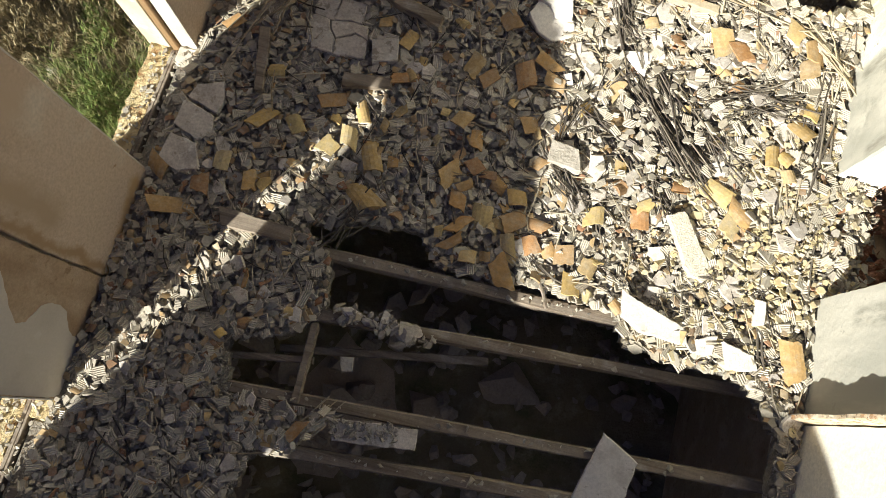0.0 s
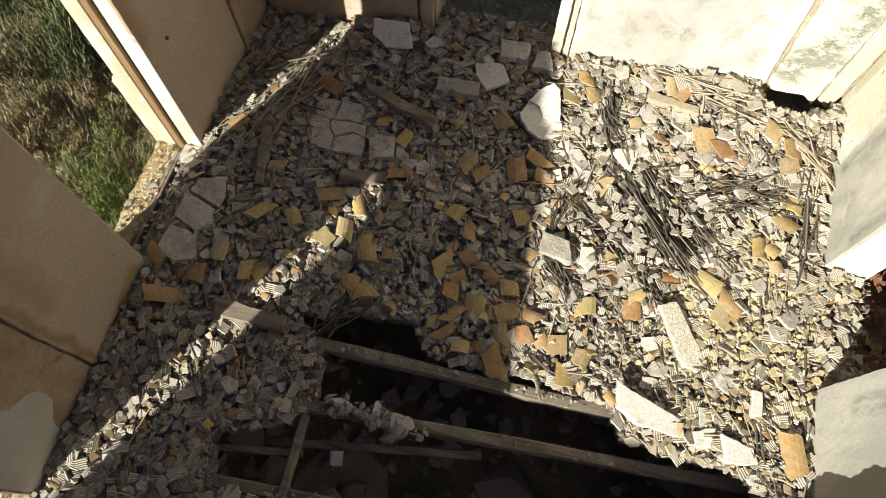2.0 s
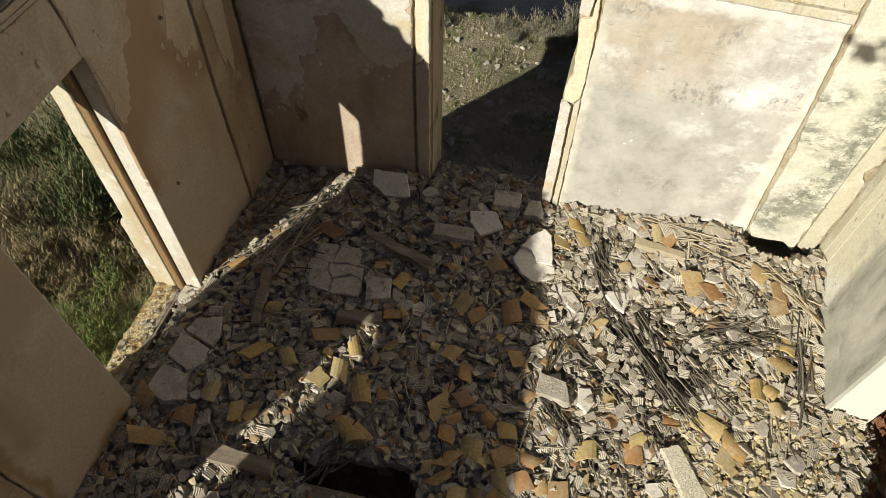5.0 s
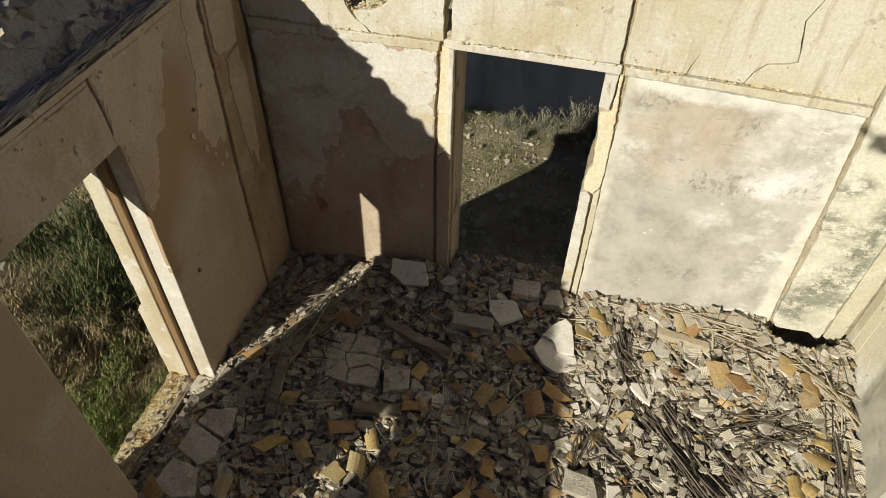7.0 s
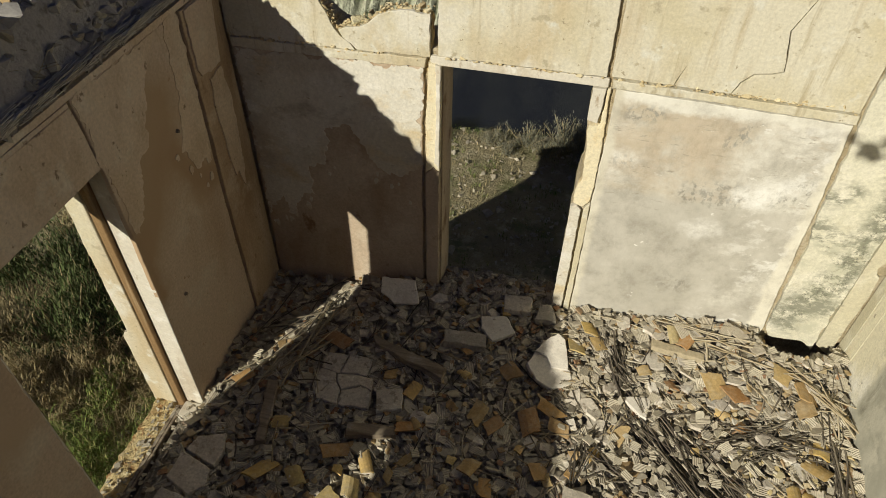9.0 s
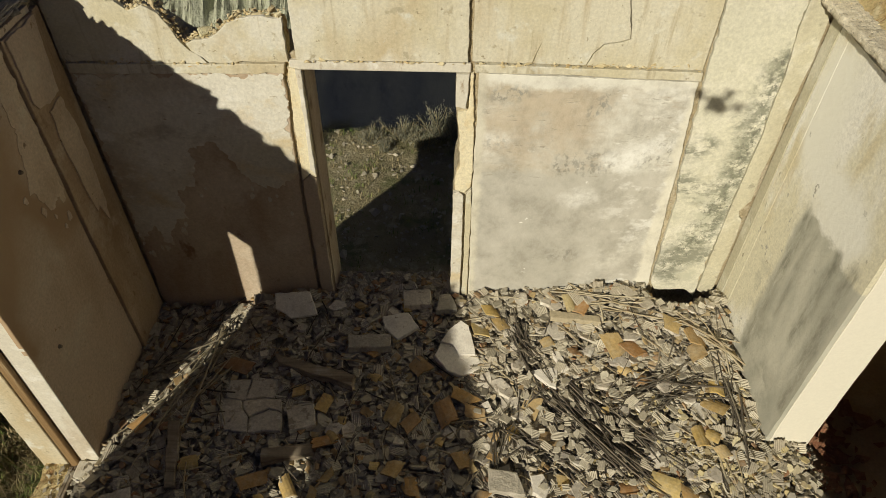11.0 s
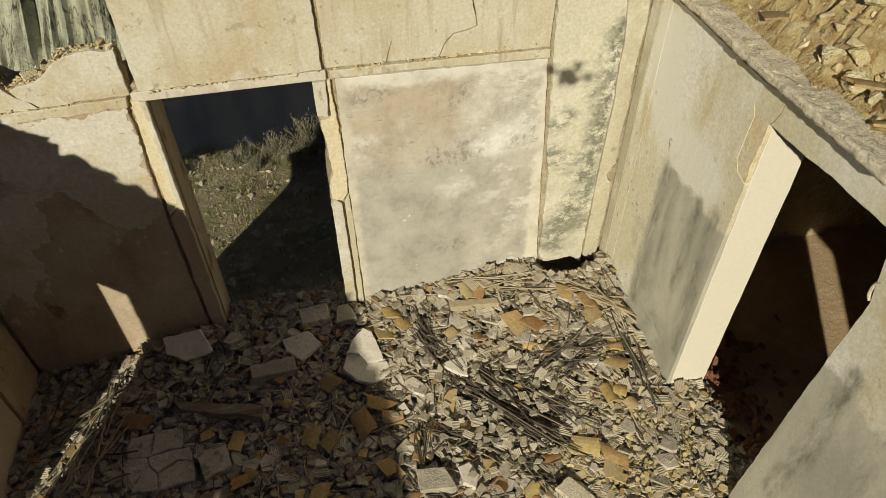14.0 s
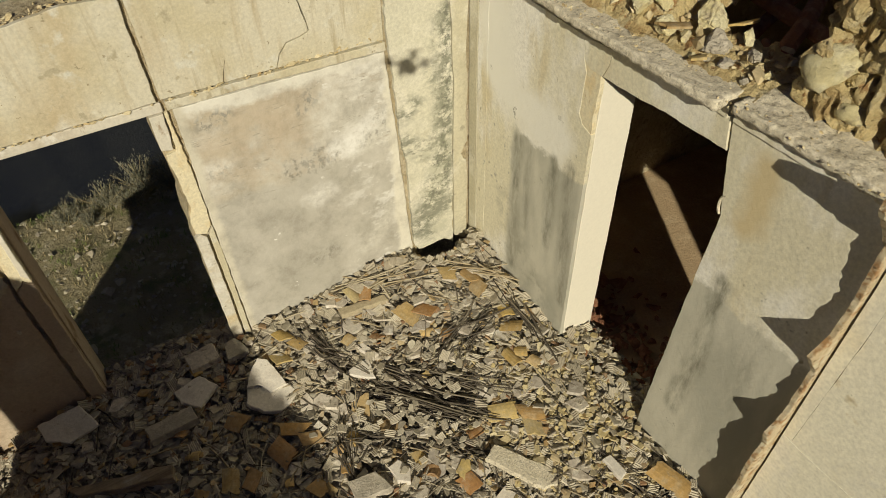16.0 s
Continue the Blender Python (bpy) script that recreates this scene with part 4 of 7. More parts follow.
for plane, at, thick, mat, wall, edge, count in (("y", YN - 0.0045, 0.006, M_WHITE, wall_north, [(-2.58, 0.55), (-2.3, 0.74), (-2.12, 0.95), (-1.98, 1.25), (-1.84, 1.58), (-1.62, 1.34), (-1.42, 1.18), (-1.25, 1.22)], 14), ("x", XL + 0.0045, -0.006, M_LIMETAN, wall_west, [(2.18, 1.64), (2.34, 1.66), (2.44, 1.95), (2.6, 2.08), (2.84, 1.74), (3.0, 1.54), (3.13, 1.5)], 7)):
    for k in range(count):
        a = FL.uniform(0, len(edge) - 1.001)
        p, q, f = edge[int(a)], edge[int(a) + 1], a % 1
        cx, cz, rad = p[0] + (q[0] - p[0]) * f + FL.gauss(0, 0.03), p[1] + (q[1] - p[1]) * f - abs(FL.gauss(0, 0.07)), FL.uniform(0.010, 0.028)
        plate("limewash_flake", [(cx + rad * math.cos(t) * FL.uniform(0.5, 1.1), cz + rad * math.sin(t) * FL.uniform(0.7, 2.0)) for t in (0, 1.05, 2.1, 3.14, 4.2, 5.25)], plane, at - math.copysign(0.0003 * k, thick), thick, mat, wall, step=0.012, jag=0.003, seed=200 + k, chamfer=0.001)
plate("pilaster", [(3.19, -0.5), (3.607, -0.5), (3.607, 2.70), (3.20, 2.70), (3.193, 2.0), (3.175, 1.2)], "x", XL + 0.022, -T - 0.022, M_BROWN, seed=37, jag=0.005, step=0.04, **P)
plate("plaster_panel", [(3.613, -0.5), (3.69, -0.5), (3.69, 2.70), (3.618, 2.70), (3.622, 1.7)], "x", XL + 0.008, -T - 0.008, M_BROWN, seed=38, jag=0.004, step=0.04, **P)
plate("limewash_patch", [(3.225, 2.69), (3.215, 2.28), (3.25, 2.22), (3.36, 2.19), (3.50, 2.20), (3.535, 2.4), (3.58, 2.69)], "x", XL + 0.036, -0.015, M_PIER, seed=39, jag=0.008, step=0.03, chamfer=0.003, **P)
plate("limewash_patch", [(3.33, 2.15), (3.50, 2.165), (3.54, 1.92), (3.53, 1.58), (3.50, 1.30), (3.45, 1.12), (3.40, 1.30), (3.36, 1.28), (3.335, 1.6), (3.31, 1.94)], "x", XL + 0.032, -0.011, M_LIMETAN, seed=40, jag=0.012, step=0.03, chamfer=0.002, **P)
plate("plaster_panel", [(-0.72, 2.23), (1.06, 2.235), (2.13, 2.235), (2.12, 2.45), (2.095, 2.664), (-0.72, 2.664)], "x", XL + 0.002, -T - 0.002, M_LIMETAN, seed=28, jag=0.003, step=0.05, **P)
plate("plaster_bead", [(-0.72, 2.668), (2.09, 2.668), (2.09, 2.694), (-0.72, 2.694)], "x", XL + 0.004, -T - 0.004, M_LIMETAN, seed=41, jag=0.001, chamfer=0.002, **P)
plate("plaster_bead", [(-0.72, 2.698), (3.6, 2.698), (3.6, 2.74), (-0.72, 2.74)], "x", XL + 0.002, -T - 0.002, M_LIMETAN, seed=42, jag=0.003, chamfer=0.002, **P)
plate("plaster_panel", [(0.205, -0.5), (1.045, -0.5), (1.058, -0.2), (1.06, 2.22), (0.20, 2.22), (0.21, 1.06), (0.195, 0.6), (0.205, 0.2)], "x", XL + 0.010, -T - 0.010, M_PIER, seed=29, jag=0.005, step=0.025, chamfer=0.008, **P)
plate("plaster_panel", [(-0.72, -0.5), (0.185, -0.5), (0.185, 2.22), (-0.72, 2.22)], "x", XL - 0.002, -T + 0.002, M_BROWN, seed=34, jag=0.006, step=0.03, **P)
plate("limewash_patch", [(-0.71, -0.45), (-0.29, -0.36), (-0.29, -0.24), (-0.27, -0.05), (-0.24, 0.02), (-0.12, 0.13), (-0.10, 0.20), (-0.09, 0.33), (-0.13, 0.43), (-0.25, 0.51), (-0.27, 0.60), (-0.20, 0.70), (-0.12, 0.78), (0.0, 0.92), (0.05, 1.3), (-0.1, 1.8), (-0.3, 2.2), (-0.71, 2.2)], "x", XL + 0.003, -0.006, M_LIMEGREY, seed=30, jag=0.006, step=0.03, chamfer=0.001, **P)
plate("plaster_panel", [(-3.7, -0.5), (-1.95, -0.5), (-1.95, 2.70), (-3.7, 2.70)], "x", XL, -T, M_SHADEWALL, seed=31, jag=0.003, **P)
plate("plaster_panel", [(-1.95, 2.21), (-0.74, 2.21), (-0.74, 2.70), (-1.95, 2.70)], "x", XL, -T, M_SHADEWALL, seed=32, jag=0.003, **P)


for y, z in ((2.404, 0.894), (2.86, 2.02)):
    bm = bmesh.new()
    bmesh.ops.create_cone(bm, cap_ends=True, segments=10, radius1=0.016, radius2=0.011, depth=0.02, matrix=pose(XL + 0.008, y, z, 0, 90, 0))
    part("nail_head", bm, M_BEAM, wall_west, "dark rusty nail head in the plaster")


def opening_frame(name, y0, y1, z1, label, block=M_JAMB):
    """Limewashed reveal, wooden frame, outer reveal and sill of an opening in the west wall."""
    th = empty(name, (XL - 0.2, (y0 + y1) / 2, -0.3))
    th["label"], th["category"], th["kind"] = label, "window", "structure"
    inv = Matrix.Translation(-th.location)

    def add(nm, b, mat, lab=""):
        bmesh.ops.transform(b, matrix=inv, verts=b.verts)
        return part(nm, b, mat, th, lab)

    for s, y in ((-1, y1), (1, y0)):
        a, b = sorted((y, y + s * 0.012))
        add("reveal", box_bm(XL - 0.155, XL - 0.002, a, b, -0.22, z1, 0.003), M_JAMB, "white limewashed reveal")
        a, b = sorted((y, y + s * 0.045))
        add("frame", box_bm(XL - 0.225, XL - 0.16, a, b, -0.28, z1, 0.006), M_FRAME, "weathered brown wooden frame")
        a, b = sorted((y, y + s * 0.02))
        add("frame", box_bm(XL - 0.25, XL - 0.228, a, b, -0.28, z1, 0.004), M_BEAM)
        ob = plate("outer_reveal", [(XL - 0.255, -0.28), (XL - 0.455, -0.28), (XL - 0.455, 0.40), (XL - 0.46, 0.57), (XL - 0.43, 0.63), (XL - 0.40, 0.64), (XL - 0.398, z1), (XL - 0.255, z1)], "y", y + s * 0.03, -s * 0.026, M_CREAM, th, "", 0.05, 0.004, 61, (0, 6, 7))
        ob.data.transform(inv)
    add("frame", box_bm(XL - 0.225, XL - 0.16, y0 + 0.05, y1 - 0.05, z1 - 0.12, z1 - 0.003, 0.006), M_FRAME)
    add("outer_lintel", box_bm(XL - 0.40, XL - 0.255, y0 + 0.035, y1 - 0.035, z1 - 0.17, z1 - 0.003, 0.01), M_PALE)
    ob = rough_bar("sill", XL - 0.42, XL - 0.235, y0 + 0.01, y1 - 0.01, -0.36, -0.235, M_EARTH, th, "rough crumbling stone sill", 0.035, 0.022, y0)
    ob.data.transform(inv)
    add("sill", box_bm(XL - 0.235, XL - 0.20, y0 + 0.05, y1 - 0.05, -0.36, -0.23, 0.006), M_BEAM)
    add("sill", box_bm(XL - 0.192, XL - 0.168, y0 + 0.05, y1 - 0.05, -0.36, -0.215, 0.005), M_BEAM)
    add("sill_bed", box_bm(XL - 0.15, XL + 0.03, y0 + 0.012, y1 - 0.18, -0.36, -0.245, 0.01), M_DIRT)
    add("sill", box_bm(XL - 0.16, XL + 0.02, y1 - 0.17, y1 - 0.015, -0.36, -0.19, 0.01), block)
    return th


opening_frame("window_1", 1.06, 2.17, 2.23, "empty window opening with a brown wooden frame and white reveals")
opening_frame("window_2", -1.95, -0.72, 2.19, "empty opening with a wooden frame and pale reveals", M_EARTH)

# Opening out of view, added so a sunbeam reaches the hole's edge.
opening_frame("unseen_window", -4.85, -3.69, 2.19, "empty opening with a wooden frame and pale reveals", M_EARTH)

# Gap at y -1.2 to -0.1 is unseen, added to admit a light strip.
wall_east = plate("wall_east", [(-6.0, -2.7), (-1.2, -2.7), (-1.2, 2.45), (-0.1, 2.45), (-0.1, -2.7), (1.26, -2.7), (1.26, 2.58), (2.29, 2.58), (2.29, -2.7), (YN + 0.03, -2.7), (YN + 0.03, 2.80), (-6.0, 2.80)], "x", XR + 0.032, 0.30, M_MASON, step=0.1, jag=0.005, seed=43, keep=(0, 1, 4, 5, 8, 9))
part("footing", box_bm(XR + 0.034, XR + 0.33, -1.2, -0.1, -2.7, -0.25), M_MASON, wall_east)
part("footing", box_bm(XR + 0.034, XR + 0.33, 1.26, 2.29, -2.7, -0.25), M_MASON, wall_east)
tagged(wall_east, "sunlit ruined wall with grey-streaked plaster and an empty doorway", "wall", kind="structure")
P = dict(parent=wall_east)
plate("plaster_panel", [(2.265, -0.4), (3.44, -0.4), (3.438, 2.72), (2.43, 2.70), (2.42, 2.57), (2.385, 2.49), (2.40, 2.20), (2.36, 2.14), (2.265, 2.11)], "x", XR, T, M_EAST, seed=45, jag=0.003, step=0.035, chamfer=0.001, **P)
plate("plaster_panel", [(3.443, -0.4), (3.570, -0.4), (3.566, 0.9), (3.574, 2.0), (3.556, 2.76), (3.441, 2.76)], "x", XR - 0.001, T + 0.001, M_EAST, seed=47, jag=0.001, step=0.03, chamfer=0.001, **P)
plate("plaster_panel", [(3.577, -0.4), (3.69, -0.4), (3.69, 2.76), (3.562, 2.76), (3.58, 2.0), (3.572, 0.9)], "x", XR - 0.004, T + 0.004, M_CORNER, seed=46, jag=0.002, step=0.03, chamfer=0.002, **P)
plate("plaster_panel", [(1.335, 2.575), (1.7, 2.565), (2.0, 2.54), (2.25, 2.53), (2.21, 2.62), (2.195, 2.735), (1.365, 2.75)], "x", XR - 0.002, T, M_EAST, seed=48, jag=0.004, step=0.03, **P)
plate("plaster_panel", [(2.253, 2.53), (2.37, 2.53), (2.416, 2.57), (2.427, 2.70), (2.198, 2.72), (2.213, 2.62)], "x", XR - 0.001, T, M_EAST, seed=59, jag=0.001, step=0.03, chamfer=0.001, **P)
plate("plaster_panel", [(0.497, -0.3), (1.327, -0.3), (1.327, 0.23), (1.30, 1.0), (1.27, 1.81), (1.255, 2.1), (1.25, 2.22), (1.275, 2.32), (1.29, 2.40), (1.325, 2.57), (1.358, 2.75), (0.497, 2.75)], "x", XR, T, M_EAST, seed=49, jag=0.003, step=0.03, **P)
plate("plaster_panel", [(-0.1, -0.3), (0.452, -0.3), (0.452, 1.223), (0.25, 1.2165), (-0.1, 1.231)], "x", XR, T, M_PALE, seed=51, jag=0.003, chamfer=0.002, **P)
plate("plaster_panel", [(-0.1, 1.234), (0.25, 1.219), (0.395, 1.226), (0.372, 2.15), (0.37, 2.72), (-0.1, 2.72)], "x", XR, T, M_PALE, seed=56, jag=0.002, chamfer=0.001, **P)
plate("plaster_panel", [(0.397, 1.226), (0.452, 1.226), (0.452, 2.72), (0.371, 2.72), (0.374, 2.15)], "x", XR, T, M_PALE, seed=57, jag=0.001, chamfer=0.001, **P)
plate("plaster_panel", [(-1.2, 2.47), (-0.105, 2.47), (-0.105, 2.72), (-1.2, 2.72)], "x", XR, T, M_PALE, seed=54, jag=0.003, **P)
plate("plaster_panel", [(-6.0, -0.3), (-1.205, -0.3), (-1.205, 2.72), (-6.0, 2.72)], "x", XR, T, M_PALE, seed=55, jag=0.003, **P)
plate("plaster_panel", [(2.374, -0.4), (2.668, -0.4), (2.668, 2.574), (2.374, 2.574)], "y", 2.262, 0.026, M_REVEAL, wall_east, seed=52, jag=0.003)
stub = plate("wall_stub", [(2.345, -0.4), (2.345, 2.78), (2.24, 2.88), (2.12, 2.97), (2.04, 3.02), (2.03, 2.97), (2.06, 2.92), (2.15, 2.82), (2.22, 2.72), (2.275, 2.66), (2.29, 2.3), (2.27, 2.1), (2.16, 2.016), (2.22, 1.92), (2.30, 1.80), (2.29, 1.5), (2.25, 1.38), (2.19, 1.32), (2.24, 1.2), (2.20, 0.95), (2.23, 0.7), (2.20, 0.45), (2.22, 0.2), (2.20, -0.4)], "y", 0.462, 0.028, M_CORE, wall_east, "broken stub of a thin plastered cross wall", step=0.03, jag=0.009, seed=53)
plate("exposed_masonry", [(2.264, 2.06), (2.38, 2.08), (2.43, 2.2), (2.43, 2.56), (2.264, 2.56)], "x", XR + 0.003, 0.03, M_YELLOW, wall_east, "bare yellow masonry beside the doorway", step=0.05, jag=0.012, seed=58, keep=(5, 6))
# rough mortar ledge that overhangs the top
for k, (a, b, x0, x1) in enumerate(((1.38, 3.72, XR - 0.125, XR + 0.30), (-4.0, 1.34, XR - 0.06, XR + 0.30))):
    ledge = rough_bar("mortar_ledge", x0, x1, a, b, 2.815, 2.862, M_MORTAR, wall_east, "rough overhanging mortar ledge", 0.018, 0.012, 3.0 * k)
    for p in ledge.data.polygons:
        p.use_smooth = True
    rough_bar("mortar_band", XR - 0.016, XR + 0.03, a, b, 2.745, 2.80, M_EAST, wall_east, "", 0.05, 0.004, 5.0 + k)

# Added wall behind the view; its top is profiled to shade the joists.
wall_south = plate("wall_south", [(-3.03, -2.7), (2.75, -2.7), (2.75, 4.0), (-0.3, 3.98), (-0.77, 4.0), (-1.03, 3.84), (-1.5, 3.70), (-2.4, 3.62), (-3.03, 3.55)], "y", -6.0, -0.4, M_MASON, step=0.15, jag=0.02, seed=71, keep=(0, 1))
tagged(wall_south, "unseen masonry wall, its top shaped to cast shade", "wall", kind="structure")

# ---- the room next door ----
wall_far_east = part("wall_east_room", box_bm(6.6, 7.0, -2.0, 3.73, -2.7, 2.9), M_MASON)
tagged(wall_far_east, "rough masonry wall of the dark room next door", "wall", kind="structure")
wall_cross = part("wall_south_room", box_bm(2.674, 6.6, -2.0, -1.7, -2.7, 2.9), M_MASON)
tagged(wall_cross, "rough masonry cross wall in the dark room", "wall", kind="structure")
floor_room = part("floor_room", box_bm(2.674, 6.6, -1.7, 3.73, -0.4, -0.12), M_ROOMFLOOR)
tagged(floor_room, "dark floor covered with red-brown earth", "floor", kind="structure")
roof_room = plate("roof_slab", [(2.68, -1.9), (7.0, -1.9), (7.0, 3.9), (2.68, 3.9), (2.68, 2.05), (3.1, 2.2), (3.9, 2.3), (4.0, 1.5), (3.2, 1.3), (2.9, 1.22), (2.68, 1.25)], "z", 2.86, -0.12, M_MORTAR, step=0.12, jag=0.02, seed=74)
tagged(roof_room, "broken roof deck with a hole, covered with rubble", "roof", kind="structure")

# ---- floor, cellar, joists ----
HOLE = [(-1.36, 0.98), (-0.95, 1.10), (-0.5, 1.16), (-0.29, 0.93), (0.1, 0.93), (0.43, 0.97), (1.05, 0.92), (1.15, 0.70), (1.5, 0.66), (1.9, 0.64), (2.04, 0.52), (2.2, 0.32), (2.24, -0.3), (2.26, -4.0), (-1.25, -4.0), (-1.25, -1.0), (-1.2, -0.70), (-0.99, -0.66), (-0.96, -0.32), (-1.5, -0.36), (-1.62, 0.0), (-1.2, 0.16), (-1.0, 0.36), (-1.08, 0.76)]


def heap_z(x, y):
    """Height of the rubble on the floor."""
    z = -0.14 + 0.24 * smooth((x - 0.5) / 1.8) + 0.2 * smooth((y - 2.6) / 1.0) * smooth((x + 2.2) / 1.0)
    z -= 0.08 * smooth((2.2 - abs(x)) / 1.6) * smooth((2.4 - y) / 1.2)
    z += 0.07 * smooth((y - 3.42) / 0.2) * smooth((x - 0.1) / 0.15) * smooth((1.85 - x) / 0.2)
    z -= 0.22 * smooth((x - 2.5) / 0.35)
    z -= 0.32 * smooth(1.5 - math.hypot((x - 2.02) / 0.30, (y - 3.72) / 0.22))
    return z + 0.03 * noise.noise((x * 1.3, y * 1.3, 5)) + 0.018 * noise.noise((x * 4, y * 4, 2))


step = 0.035
nx, ny = int((XR + 0.42 - XL) / step) + 1, int((YN + 0.3 + 4.0) / step) + 1
idx, verts, faces = {}, [], []
for j in range(ny):
    for i in range(nx):
        x, y = XL - 0.01 + i * step, -4.0 + j * step
        verts.append((x + rng.uniform(-0.01, 0.01), y + rng.uniform(-0.01, 0.01), heap_z(x, y) - 0.016 + rng.uniform(-0.012, 0.012)))


def paved(x, y):
    return not inside(HOLE, x, y) and (x < XR + 0.02 or 1.27 < y < 2.28)


solid = [[paved(XL - 0.01 + (i + 0.5) * step, -4.0 + (j + 0.5) * step) for i in range(nx - 1)] for j in range(ny - 1)]
base = len(verts)
verts += [(v[0], v[1], v[2] - 0.09) for v in verts]
for j in range(ny - 1):
    for i in range(nx - 1):
        if not solid[j][i]:
            continue
        a, b, c, d = j * nx + i, j * nx + i + 1, (j + 1) * nx + i + 1, (j + 1) * nx + i
        faces += [(a, b, c, d), (base + d, base + c, base + b, base + a)]
        for (p, q), (jj, ii) in (((a, b), (j - 1, i)), ((b, c), (j, i + 1)), ((c, d), (j + 1, i)), ((d, a), (j, i - 1))):
            if not (0 <= jj < ny - 1 and 0 <= ii < nx - 1) or not solid[jj][ii]:
                faces.append((p, base + p, base + q, q))
floor = raw("floor", verts, faces, M_DIRT)
tagged(floor, "collapsed upper floor covered with dusty rubble", "floor", kind="structure")
cellar = part("cellar_floor", box_bm(XL - 0.03, XR + 0.03, -6.0, YN + 0.03, -2.8, -2.5), M_CELLAR)
tagged(cellar, "dark earth floor of the storey below", "floor", kind="structure")

joists = []


def joist(a, b, w=0.09, h=0.13, sag=0.015, seed=0, name="joist", label="rough-hewn old timber joist"):
    r = random.Random(seed)
    a, b = Vector(a), Vector(b)
    d = (b - a).normalized()
    side = d.cross(Vector((0, 0, 1))).normalized()
    n = 14
    vs, fs = [], []
    for i in range(n + 1):
        s = i / n
        c = a.lerp(b, s) + Vector((0, 0, -sag * 4 * s * (1 - s)))
        ww, hh = w / 2 * r.uniform(0.9, 1.1), h * r.uniform(0.94, 1.05)
        for u, v in ((-1, -0.12), (-0.75, 0), (0.75, 0), (1, -0.12), (1, -0.88), (0.75, -1), (-0.75, -1), (-1, -0.88)):
            vs.append(c + side * u * ww + Vector((0, 0, v * hh)) + Vector((0, 0, r.uniform(-0.003, 0.003))))
    for i in range(n):
        for k in range(8):
            p, q = 8 * i + k, 8 * i + (k + 1) % 8
            fs.append((p, p + 8, q + 8, q))
    fs += [tuple(range(8)), tuple(range(8 * n, 8 * n + 8))[::-1]]
    ob = raw(name, vs, fs, M_BEAM)
    tagged(ob, label, "beam", "floor joists" if name == "joist" else "")
    return ob


for k, (ya, yb) in enumerate(((0.76, 0.93), (0.20, 0.66), (-0.42, 0.02), (-0.82, -0.28), (-1.4, -0.9), (-2.0, -1.5), (1.4, 1.55), (2.0, 2.1), (2.6, 2.7))):
    joist((XL - 0.1, ya, -0.21), (XR + 0.1, yb, -0.19), seed=k)
joist((-1.05, 0.28, -0.20), (-1.02, -0.30, -0.19), 0.06, 0.08, 0.0, 31, "cross_brace", "short rough timber brace between joists")
joist((-1.3, 0.05, -0.42), (0.25, 0.36, -0.36), 0.06, 0.08, 0.0, 32, "fallen_joist", "thin fallen timber under the joists")
joist((-1.9, -0.15, -0.30), (-1.0, 0.02, -0.27), 0.05, 0.07, 0.0, 33, "fallen_joist", "thin fallen timber under the joists")


# ---- rubble ----
R = random.Random(11)


def spot(margin=0.03):
    while True:
        x, y = R.uniform(XL + 0.02, XR + 0.4), R.uniform(-1.5, YN + 0.22)
        if y > YN - 0.02 and not -1.0 < x < 0.02:
            continue
        if x > XR - 0.02 and not 1.37 < y < 2.26:
            continue
        if not inside(HOLE, x, y):
            return x, y


plaster, prints, bits, gravel = Heap(), Heap(), Heap(), Heap()
for _ in range(24000):
    x, y = spot()
    s = R.uniform(0.006, 0.018)
    gravel.add(lump(R, (s * R.uniform(0.8, 1.6), s, s * 0.8), 7), turned(R, x, y, heap_z(x, y) - 0.024 + s * 0.7, 40))
for _ in range(16000):
    x, y = spot()
    s = abs(R.gauss(0, 0.006)) + 0.005
    gravel.add(lump(R, (s * R.uniform(0.9, 1.9), s, s * 0.7), 7), turned(R, x, y, heap_z(x, y) + R.uniform(-0.012, 0.022), 40))
for _ in range(15000):
    x, y = spot()
    s = abs(R.gauss(0, 0.016)) + 0.010
    m = turned(R, x, y, heap_z(x, y) - 0.010 + R.uniform(0, 0.05), 15 if R.random() < 0.75 else 35)
    if R.random() < (0.75 if x > 0.2 else 0.5):
        plaster.add(shard(R, s * R.uniform(1.1, 2.1), s, R.uniform(0.006, 0.016)), m)
    else:
        plaster.add(lump(R, (s * R.uniform(1, 1.5), s, s * R.uniform(0.4, 0.8)), 14), m)
for _ in range(420):
    x, y = spot()
    s = R.uniform(0.03, 0.055)
    if R.random() < 0.5:
        plaster.add(shard(R, s * R.uniform(1, 1.6), s, R.uniform(0.010, 0.03)), turned(R, x, y, heap_z(x, y) + R.uniform(0.01, 0.04), 15))
    else:
        plaster.add(lump(R, (s * R.uniform(1, 1.4), s, s * R.uniform(0.5, 0.8)), 18), turned(R, x, y, heap_z(x, y) + R.uniform(0.0, 0.03), 25))
for _ in range(4600):
    x, y = spot()
    if x < 0.2 and R.random() < 0.4:
        continue
    a = R.uniform(0.014, 0.042)
    prints.add(ribbed(R, a, a * R.uniform(0.7, 1.9), R.uniform(0.006, 0.012), max(2, int(a / 0.0065))), turned(R, x, y, heap_z(x, y) + R.uniform(0.005, 0.055), 20))
